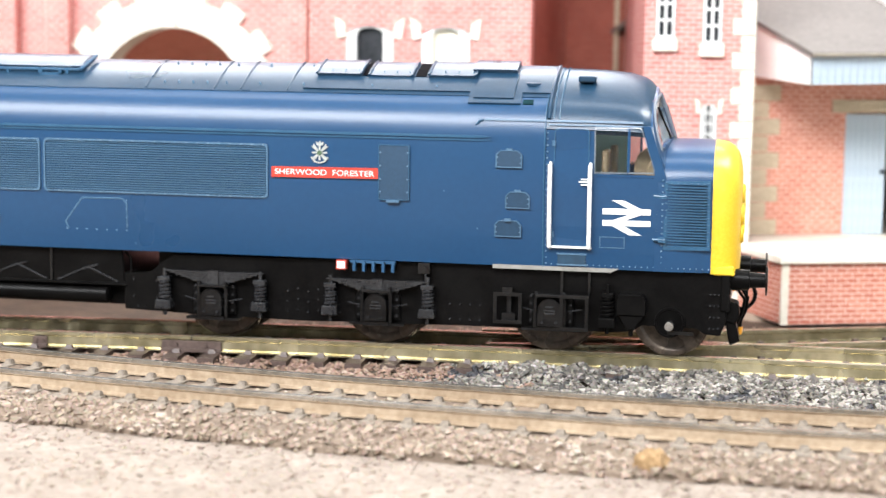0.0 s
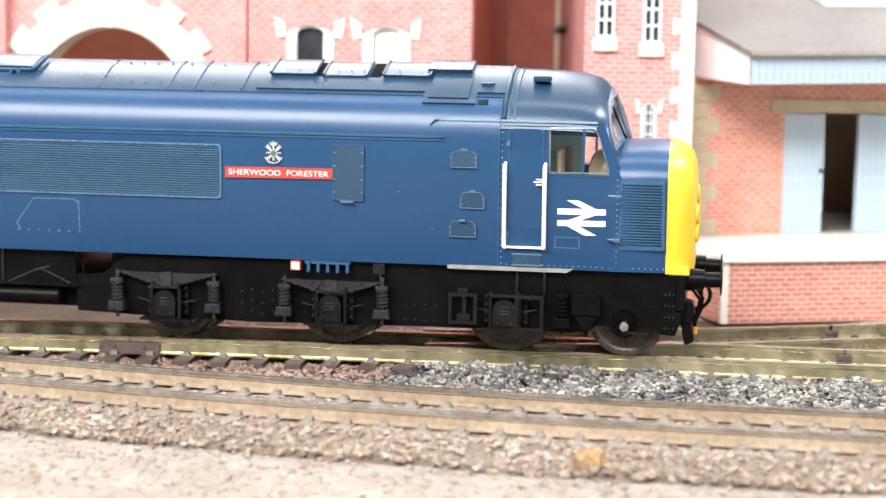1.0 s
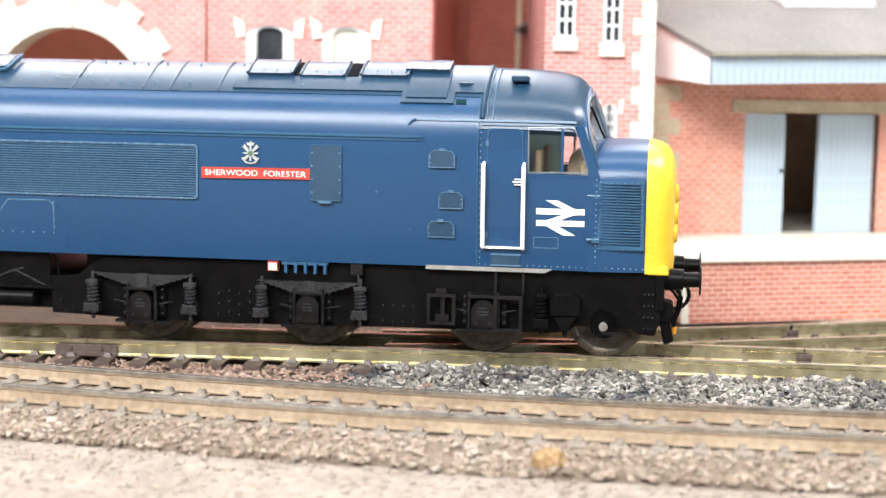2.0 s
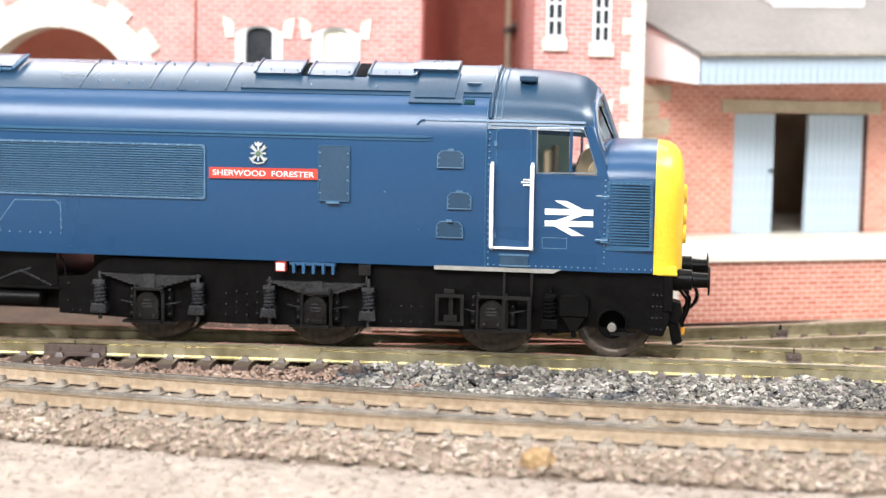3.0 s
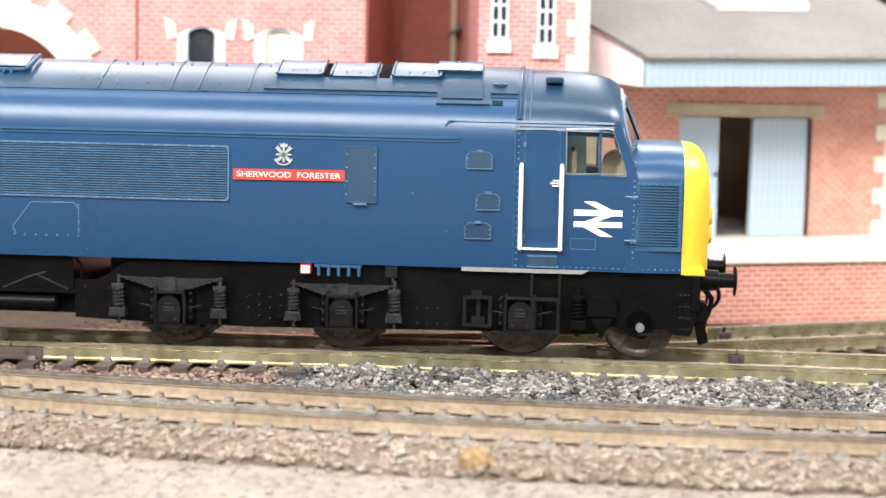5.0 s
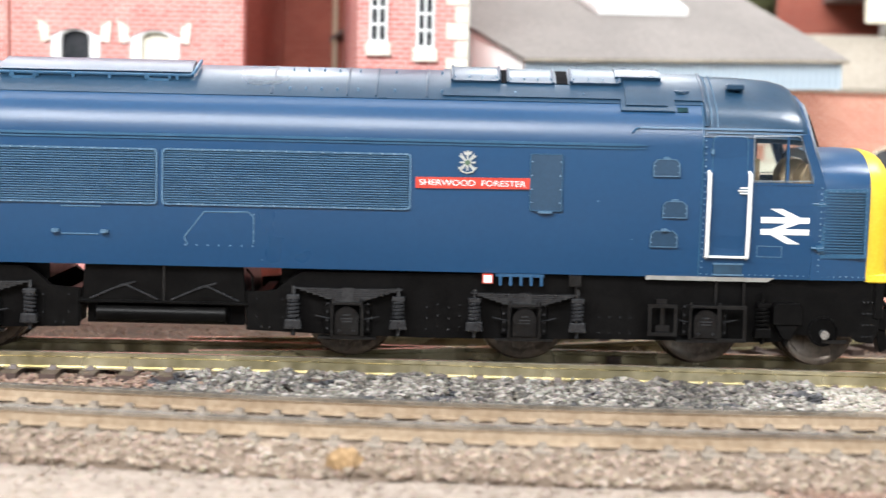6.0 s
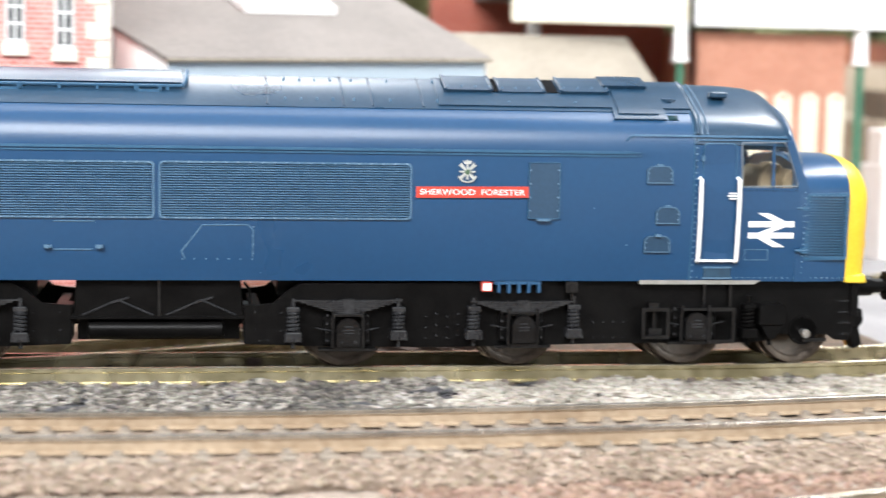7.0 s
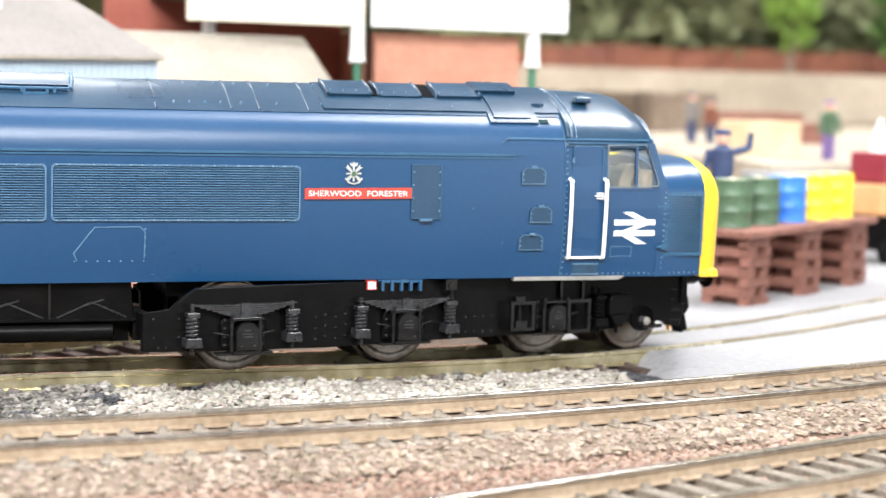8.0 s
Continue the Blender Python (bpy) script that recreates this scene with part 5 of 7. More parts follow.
    for x, z in line_pts(63.7, 22.0, 63.7, 34.0, 1.3) + line_pts(71.7, 22.0, 71.5, 34.0, 1.3) + line_pts(64.6, 33.8, 70.8, 33.9, 1.2):
        y = 0.35 + max(0, 31 - z) * 0.09
        cyl(bm, (x, y, z), (x, y - 0.55, z), 0.2, 0.13, 6)
    part("grille_rivets", bm, BLUE_EDGE, gr)
    bm = bm_new()
    for z in (31.3, 23.0):
        cyl(bm, (61.3, 0.2, z), (63.6, 0.2, z), 0.28, 0.4, 8)
        box(bm, 62.4, 63.8, -0.1, 0.9, z - 0.5, z + 0.5)
    part("hinges", bm, EDGE, gr)
    # roof: panel line, grille frame, hatches, fan cowl, rivets
    roof_bits(loco)
    # red-rimmed lamp, pipes and brackets under the side
    bm = bm_new()
    box(bm, -0.55, 1.45, 0.6, 2.2, 14.85, 16.65)
    sq = part("solebar_plate", bm, RED, loco, "small white square with a red rim under the body")
    bm = bm_new()
    box(bm, -0.35, 1.25, 0.5, 1.0, 15.05, 16.45)
    part("plate_face", bm, WHITE, sq)
    bm = bm_new()
    box(bm, 2.0, 11.2, 1.6, 2.6, 16.1, 16.7)
    for i in range(5):
        x = 2.9 + i * 1.95
        box(bm, x - 0.28, x + 0.28, 1.2, 2.4, 14.5, 16.6)
    part("pipe_bracket", bm, TEAL, loco, "row of five short blue pipe ends")
    bm = bm_new()
    box(bm, 15.9, 18.2, 0.8, 2.6, 14.6, 16.7)
    cyl(bm, (17.1, 0.9, 15.5), (17.1, 0.3, 15.5), 0.7, n=12)
    cyl(bm, (17.2, 1.6, 14.6), (17.5, 1.6, 12.0), 0.35, n=8)
    part("hanger", bm, DARK, loco, "grey metal hanger bracket")
    bm = bm_new()
    prism(bm, [(30.5, 16.2), (53.5, 16.2), (55.0, 17.0), (30.5, 17.0)], 1.5, 3.0)
    part("cab_skirt", bm, material("grey_beige_skirt", (0.19, 0.185, 0.165), (0.27, 0.262, 0.24), 0.6, 0, 200, 1200, 0.1, 0.0001), loco, "grey-beige skirt under the cab")
    # boxes and cylinder between the bogies
    bm = bm_new()
    prism(bm, [(-77.2, 9.6), (-45.6, 9.6), (-46.2, 16.9), (-76.6, 16.9)], 3.4, 31.6)
    box(bm, -77.8, -45.0, 2.8, 32.2, 9.2, 9.8)
    chamfer(bm, 0.2)
    tank = part("battery_box", bm, BLACK, loco, "black tank with braced panels between the bogies")
    for x in (-69.0, -53.5):
        for a, b in (((x - 6.5, 10.0), (x, 12.9)), ((x, 12.9), (x + 6.5, 10.0)), ((x - 1.6, 12.2), (x + 2.2, 13.4))):
            bm = bm_new()
            tube(bm, [(a[0], 3.3, a[1]), (b[0], 3.3, b[1])], 0.24, 6)
            part("brace", bm, SPRING, tank)
    bm = bm_new()
    box(bm, -61.6, -61.1, 3.0, 3.6, 9.8, 16.8)
    part("panel_post", bm, DARK, tank)
    bm = bm_new()
    lathe(bm, [(0, 1.2), (0.4, 1.75), (25.0, 1.75), (25.4, 1.2)], (-74.6, 4.6, 7.2), "x", 20)
    part("air_reservoir", bm, BLACK, loco, "long dark air cylinder under the tank", smooth=True)
    bm = bm_new()
    for x in (-45.0, -78.0):
        box(bm, x - 0.7, x + 0.7, 3.5, 9, 5.5, 12)
        cyl(bm, (x, 4, 9.5), (x + 1.8, 4, 9.5), 0.8, n=10)
    tube(bm, [(-45.6, 4, 16.2), (-44.5, 4, 14.8), (-44.4, 4, 12), (-44.8, 4, 9)], 0.25, 6)
    # Added black block, no pipe: keeps the opening behind the cylinder dark.
    box(bm, -76.6, -46.2, 6.5, 30, 5.0, 9.4)
    part("pipework_and_dark_fill", bm, BLACK, loco)
    return loco


def roof_strip(bm, x0, x1, z0, z1, lift):
    """A curved plate lying on the roof between two heights on the near slope."""
    n, k = 8, max(1, int((x1 - x0) / 6))
    top = []
    for i in range(k + 1):
        x = x0 + (x1 - x0) * i / k
        col = []
        for j in range(n + 1):
            z = z0 + (z1 - z0) * j / n
            col.append((x, skin(z), z))
        top.append(col)
    outer = [[(x, y - lift * 0.6, z + lift * 0.8) for x, y, z in c] for c in top]
    inner = [[(x, y + 0.3, z - 0.3) for x, y, z in c] for c in top]
    rings = [o + i[::-1] for o, i in zip(outer, inner)]
    loft(bm, rings)


def roof_bits(loco):
    bm = bm_new()
    roof_strip(bm, -102, 41.5, 49.3, 55.0, 0.14)
    part("roof_panel", bm, BLUE_ROOF, loco, "dark blue roof plating with a stepped edge", smooth=True)
    # raised border plates round the hatches
    bm = bm_new()
    roof_strip(bm, -8.8, 41.3, 49.9, 55.0, 0.45)
    roof_strip(bm, 24.9, 35.2, 47.8, 50.2, 0.45)
    part("hatch_border", bm, BLUE_ROOF, loco, "raised border round the roof hatches", smooth=True)
    for x0, x1, lift in ((-7.0, 2.0, 1.1), (3.7, 12.4, 0.8), (15.8, 25.2, 1.1)):
        bm = bm_new()
        roof_strip(bm, x0, x1, 52.3, 54.95, lift)
        h = part("roof_hatch", bm, BLUE_ROOF, loco, "slightly raised curved roof hatch", smooth=True)
        bm = bm_new()
        for i in range(4):
            x = x0 + 0.5 + (x1 - x0 - 1) * i / 3
            cyl(bm, (x, skin(52.6) - 0.7, 52.9 + lift * 0.7), (x, skin(52.6) - 0.9, 53.3 + lift * 0.7), 0.13, 0.1, 6)
        tagged(part("rivets", bm, RIVET, h), kind="stuff")
        for x in (x0, x1):
            bm = bm_new()
            tube(bm, [(x, skin(z) - lift * 0.6, z + lift * 0.8) for z in (52.3, 52.9, 53.5, 54.1, 54.6, 54.95)], 0.3, 8)
            part("hatch_rim", bm, BLUE_ROOF, h, smooth=True)
    # Black strips on the roof paint the shade between hatches; nothing is cut.
    bm = bm_new()
    for x in (2.85, 13.6):
        roof_strip(bm, x - 0.6, x + 0.6 + (1.0 if x > 5 else 0), 52.4, 54.9, 0.6)
    part("hatch_gap_shade", bm, VOID, loco, "black strips standing for shade between the roof hatches")
    bm = bm_new()
    roof_strip(bm, 25.9, 33.7, 48.6, 53.4, 0.75)
    part("boiler_cover", bm, BLUE_ROOF, loco, "square cover plate on the roof", smooth=True)
    bm = bm_new()
    roof_strip(bm, 24.4, 33.2, 53.2, 55.0, 1.6)
    part("boiler_flap", bm, BLUE_ROOF, loco, "raised roof flap with a pale worn edge", smooth=True)
    bm = bm_new()
    roof_strip(bm, 35.6, 37.6, 47.9, 48.8, 0.12)
    part("roof_vent", bm, material("deep_teal_opening", (0.0, 0.014, 0.018), (0.0, 0.028, 0.034), 0.6, 0, 200, 900, 0.0, gloss=0.1), loco, "small teal vent opening in the roof edge")
    bm = bm_new()
    lathe(bm, [(0.0, 1.5), (0.5, 1.5), (0.6, 1.2)], (36.9, 8.2, 51.5), "z", 16)
    part("filler_cap", bm, BLUE_ROOF, loco)
    # long grille cowl at the middle of the roof
    bm = bm_new()
    roof_strip(bm, -94.5, -57.4, 52.6, 55.0, 1.2)
    cowl = part("roof_cowl", bm, BLUE_ROOF, loco, "long raised grille cowl on the roof", smooth=True)
    bm = bm_new()
    y = skin(52.3)
    tube(bm, [(-95, y - 0.9, 52.9), (-57.2, y - 0.9, 52.9)], 0.3, 6)
    tube(bm, [(-57.2, y - 0.9, 52.9), (-56.6, y + 1.5, 54.2), (-56.4, y + 6, 55.8)], 0.4, 6)
    for x in (-92, -87, -80, -73, -66, -60):
        box(bm, x - 0.3, x + 0.3, y - 1.2, y, 52.0, 53.2)
    for x in (-89.5, -63.5):
        box(bm, x - 2.4, x + 2.4, y - 1.5, y - 0.9, 51.6, 52.2)
        box(bm, x - 2.4, x - 1.8, y - 1.5, y, 51.8, 53.0)
        box(bm, x + 1.8, x + 2.4, y - 1.5, y, 51.8, 53.0)
    part("cowl_rail", bm, EDGE, cowl)
    for x in (-41.4, -27.0, -21.5, -11.8):
        bm = bm_new()
        tube(bm, [(x, skin(z) - 0.02, z + 0.1) for z in (49.6, 50.5, 51.5, 52.5, 53.6, 54.6, 55.0)], 0.26, 8)
        part("roof_seam", bm, BLUE_ROOF, loco, "raised seam across the roof", smooth=True)
    bm = bm_new()
    for x in (-38, -35, -32, -29, -25, -18, -9, 5, 18):
        for z in (50.6, 54.2):
            cyl(bm, (x, skin(z), z), (x, skin(z) - 0.3, z + 0.6), 0.24, 0.15, 6)
    for i in range(24):
        z = 45.5 + 9.4 * i / 23
        for x in (41.9, 43.0):
            cyl(bm, (x, skin(z), z), (x, skin(z) - 0.2, z + 0.2), 0.17, 0.12, 6)
    tagged(part("rivets", bm, RIVET, loco), kind="stuff")
    bm = bm_new()
    tube(bm, [(41.0, skin(z) - 0.25, z + 0.25) for z in (45.2, 46.8, 48.2, 49.4, 50.5, 52, 53.6, 54.6, 55.0)], 0.4, 8)
    part("roof_joint", bm, BLUE_ROOF, loco, "raised joint strip behind the cab roof", smooth=True)
    bm = bm_new()
    box(bm, 45.6, 49.0, 8.0, 10.6, 52.4, 53.6)
    chamfer(bm, 0.25)
    part("horn_cover", bm, BLUE_ROOF, loco, "small box on the cab roof")


LOCO = locomotive()
FRONT_BOGIE = bogie(LOCO, "black leading bogie with four axles, springs and buffers", False)
REAR_BOGIE = bogie(LOCO, "black trailing bogie with four axles, springs and buffers", True)

# ---- buildings behind the tracks ----


def wall_with_openings(x0, x1, z0, z1, y0, y1, holes):
    """A wall slab with rectangular openings, built as blocks butted end to end. holes: (x0, x1, z0, z1), apart from one another in x."""
    bm = bm_new()
    x = x0
    for a, b, c, d in sorted(holes):
        if a > x:
            box(bm, x, a, y0, y1, z0, z1)
        if c > z0:
            box(bm, a, b, y0, y1, z0, c)
        if d < z1:
            box(bm, a, b, y0, y1, d, z1)
        x = b
    if x < x1:
        box(bm, x, x1, y0, y1, z0, z1)
    return bm


def quoins(parent, x, z0, z1, y, mat, step=3.0, long=5.0, short=3.2, side=1, proud=0.35):
    meshes = []
    for w in (long, short):
        bm = bm_new()
        box(bm, 0 if side > 0 else -w, w if side > 0 else 0, -proud, 0.6, 0.12, step - 0.12)
        chamfer(bm, 0.12)
        meshes.append(mesh_of("quoin_stone", bm, mat))
    z, i = z0, 0
    while z + step <= z1:
        share("quoin_stone", meshes[i % 2], parent, place(x, y, z))
        z += step
        i += 1


def goods_shed():
    shed = thing("goods_shed", "red brick goods shed with grey roof and pale blue doors", "building", 2, 436, -4, 23)
    L, wy = 104.0, 42.0
    # platform
    bm = bm_new()
    box(bm, 0, 190, 0, wy + 40, 0, 14.3)
    part("platform_wall", bm, BRICK, shed, "pink-red brick front of the loading platform")
    bm = bm_new()
    box(bm, -1.5, 191, -1.2, wy + 40, 14.32, 16.4)
    chamfer(bm, 0.3)
    part("platform_top", bm, STONE, shed, "pale worn platform edging")
    bm = bm_new()
    for x in (0.0,):
        box(bm, x - 0.5, x + 1.2, -0.35, 0.6, 0, 14.2)
    part("corner_strip", bm, STONE, shed)
    # front wall with the doorway
    z0 = 16.5
    bm = bm_new()
    prism(bm, [(8.6, z0), (34.5, z0), (34.5, 48.2), (72.5, 48.2), (72.5, z0), (100.5, z0), (100.5, 60), (8.6, 60)], wy, wy + 3)
    part("front_wall", bm, BRICK, shed, "orange-red brick wall")
    for x in (8.6, 97.5):
        bm = bm_new()
        box(bm, x, x + 3.0, wy + 3, wy + 60, z0, 62)
        part("end_wall", bm, BRICK, shed)
    bm = bm_new()
    bm.free()
    bm = wall_with_openings(8.6, 100.5, z0, 62, wy + 60, wy + 63, [(50.5, 58.5, 33, 50)])
    part("back_wall", bm, STONE_TAN, shed)
    quoins(shed, 8.4, z0, 57, wy, STONE_TAN, 4.3, 7.8, 4.6, 1)
    quoins(shed, 100.7, z0, 57, wy, STONE, 4.3, 7.8, 4.6, -1)
    bm = bm_new()
    box(bm, 30.5, 54.0, wy - 0.5, wy + 2.5, 48.3, 51.6)
    box(bm, 54.1, 77.0, wy - 0.5, wy + 2.5, 48.2, 51.4)
    part("lintel", bm, STONE_TAN, shed, "long tan stone lintel over the doors")
    # two sliding doors, one part open
    for x0, x1, lab in ((34.3, 46.4, "pale blue boarded sliding door"), (56.2, 72.4, "pale blue boarded sliding door")):
        door = new("sliding_door")
        door.parent = shed
        tagged(door, lab)
        n = 7 if x1 - x0 < 14 else 9
        w = (x1 - x0) / n
        bm = bm_new()
        box(bm, 0.06, w - 0.06, -0.35, 0.5, 0.2, 31.4)
        me = mesh_of("door_board", bm, PALE_BLUE)
        for i in range(n):
            share("door_board", me, door, place(x0 + i * w, wy + 0.9, z0 - 0.1))
        bm = bm_new()
        box(bm, x0, x1, wy + 1.45, wy + 1.8, z0 + 0.1, 47.9)
        part("door_back", bm, PALE_BLUE, door)
    bm = bm_new()
    cyl(bm, (45.6, wy + 0.6, 33), (45.6, wy - 0.1, 33), 0.5, n=8)
    part("door_knob", bm, BLACK, shed)
    bm = bm_new()
    box(bm, 72.5, 73.3, wy - 0.3, wy + 2, z0, 48.0)
    part("door_post", bm, DARK, shed)
    # things seen through the doorway: inner floor, far wall with a window
    bm = bm_new()
    box(bm, 12, 97, wy + 3, wy + 60, z0 - 0.1, z0 + 0.1)
    part("inner_floor", bm, ROOF_TAN, shed)
    bm = bm_new()
    box(bm, 44, 50, wy + 36, wy + 37, z0, 34)
    part("inner_partition", bm, CREAM, shed, "cream inner partition")
    bm = bm_new()
    frame_strip(bm, [(50, 33), (58, 33), (58, 50), (50, 50)], 0.8, wy + 58.5, wy + 60)
    part("inner_window", bm, CREAM, shed)
    # fascia boards along the eave
    fascia = new("fascia")
    fascia.parent = shed
    tagged(fascia, "pale blue-white vertical boards along the eave")
    x0, x1, n = 13.4, 103.6, 46
    w = (x1 - x0) / n
    bm = bm_new()
    box(bm, 0.07, w - 0.07, -0.3, 0.5, 0, 7.3)
    me = mesh_of("fascia_board", bm, PALE_BLUE)
    for i in range(n):
        share("fascia_board", me, fascia, place(x0 + i * w, 18, 55.7 + 0.022 * i * w))
    bm = bm_new()
    prism(bm, [(x0, 55.9), (x1, 57.9), (x1, 64.6), (x0, 62.6)], 18.4, 18.9)
    part("fascia_back", bm, DARK, fascia)
    # roof: two thick slopes and the white end boards
    def roof_z(x, d):
        return 62.9 + 0.022 * (x - 13.4) + (d - 18) * 0.335

    bm = bm_new()
    for d0, d1, flip in ((16.4, 74.0, 0), (74.0, 132.0, 1)):
        top = []
        for x, lean in ((12.6, 0.2), (104.6, 0.0)):
            for d in (d0, d1):
                x = x - lean * (min(d, 74.0) - 16.4) * 0.999
                z = roof_z(x, d) if not flip else roof_z(x, 148 - d)
                top.append((x, d, z))
        v = [bm.verts.new(p) for p in top] + [bm.verts.new((x, d, z + 1.1)) for x, d, z in top]
        for f in ((0, 1, 3, 2), (4, 5, 7, 6), (0, 1, 5, 4), (2, 3, 7, 6), (0, 2, 6, 4), (1, 3, 7, 5)):
            bm.faces.new([v[i] for i in f])
    part("roof", bm, ROOF_GREY, shed, "grey-brown card roof with a pale cut edge")
    bm = bm_new()
    tube(bm, [(12.6, 16.3, roof_z(12.6, 16.4) + 0.4), (104.6, 16.3, roof_z(104.6, 16.4) + 0.4)], 0.5, 6)
    part("roof_edge", bm, ROOF_TAN, shed, "pale frayed edge of the roof card")
    for x in (13.4, 102.6):
        bm = bm_new()
        d1 = 41.6 if x < 50 else 74.0
        xe = x - 5.0 if x < 50 else x
        a = [(x, 18.9, 55.6), (xe, d1, 57.3), (xe, d1, roof_z(13.4, d1) - 0.1), (x, 18.9, roof_z(13.4, 18.9) - 0.1)]
        if x > 50:
            a = [(px, y, z + 1.8) for px, y, z in a]
        v = [bm.verts.new(p) for p in a] + [bm.verts.new((px + 0.9, py, pz)) for px, py, pz in a]
        for f in ((0, 1, 2, 3), (4, 5, 6, 7), (0, 1, 5, 4), (1, 2, 6, 5), (2, 3, 7, 6), (3, 0, 4, 7)):
            bm.faces.new([v[i] for i in f])
        part("bargeboard", bm, WHITE, shed, "white end board under the roof verge")
    # roof light
    bm = bm_new()
    for zoff, inset, h in ((1.2, 0.0, 2.0), (3.2, 1.2, 0.8)):
        lo = [(x, d, roof_z(x, d) + zoff) for x, d in ((49.5 + inset, 52 + inset), (76.5 - inset, 52 + inset), (76.5 - inset, 70 - inset), (49.5 + inset, 70 - inset))]
        v = [bm.verts.new(p) for p in lo] + [bm.verts.new((x, d, z + h)) for x, d, z in lo]
        for f in ((0, 1, 2, 3), (4, 5, 6, 7), (0, 1, 5, 4), (1, 2, 6, 5), (2, 3, 7, 6), (3, 0, 4, 7)):
            bm.faces.new([v[i] for i in f])
    part("roof_light", bm, WHITE, shed, "white raised roof light")
    # rain pipe at the corner
    bm = bm_new()
    cyl(bm, (7.4, wy - 1.0, 16.4), (7.4, wy - 1.0, 110), 0.55, n=10)
    part("rain_pipe", bm, WHITE, shed, "white rain pipe at the corner")
    return shed


def arch_points(cx, z0, r, rz, n=24):
    return [(cx + r * math.cos(math.pi * i / n), z0 + rz * math.sin(math.pi * i / n)) for i in range(n + 1)]


def arched_wall(x0, x1, z0, z1, y0, y1, arches):
    """A wall with round-topped openings. arches: (centre, half width, sill, spring height, rise)."""
    bm = bm_new()
    x = x0
    for cx, r, sill, spring, rise in sorted(arches):
        a, b = cx - r, cx + r
        box(bm, x, a, y0, y1, z0, z1)
        if sill > z0:
            box(bm, a, b, y0, y1, z0, sill)
        pts = arch_points(cx, spring, r, rise)
        for p, q in zip(pts, pts[1:]):
            prism(bm, [(q[0], q[1]), (p[0], p[1]), (p[0], z1), (q[0], z1)], y0, y1)
        x = b
    box(bm, x, x1, y0, y1, z0, z1)
    bmesh.ops.remove_doubles(bm, verts=list(bm.verts), dist=0.0005)
    return bm


def arched_window(parent, cx, half, sill, spring, rise, y, pane_mat, label):
    win = new("arched_window")
    win.parent = parent
    tagged(win, label)
    outer = [(cx + half, sill)] + arch_points(cx, spring, half, rise) + [(cx - half, sill)]
    bm = bm_new()
    frame_strip(bm, outer, 2.6 if half > 4 else 0.6, y - 0.3, y + 2.0)
    part("window_frame", bm, WHITE, win)
    bm = bm_new()
    prism(bm, outer, y + 1.2, y + 1.5)
    part("pane", bm, pane_mat, win)
    return win


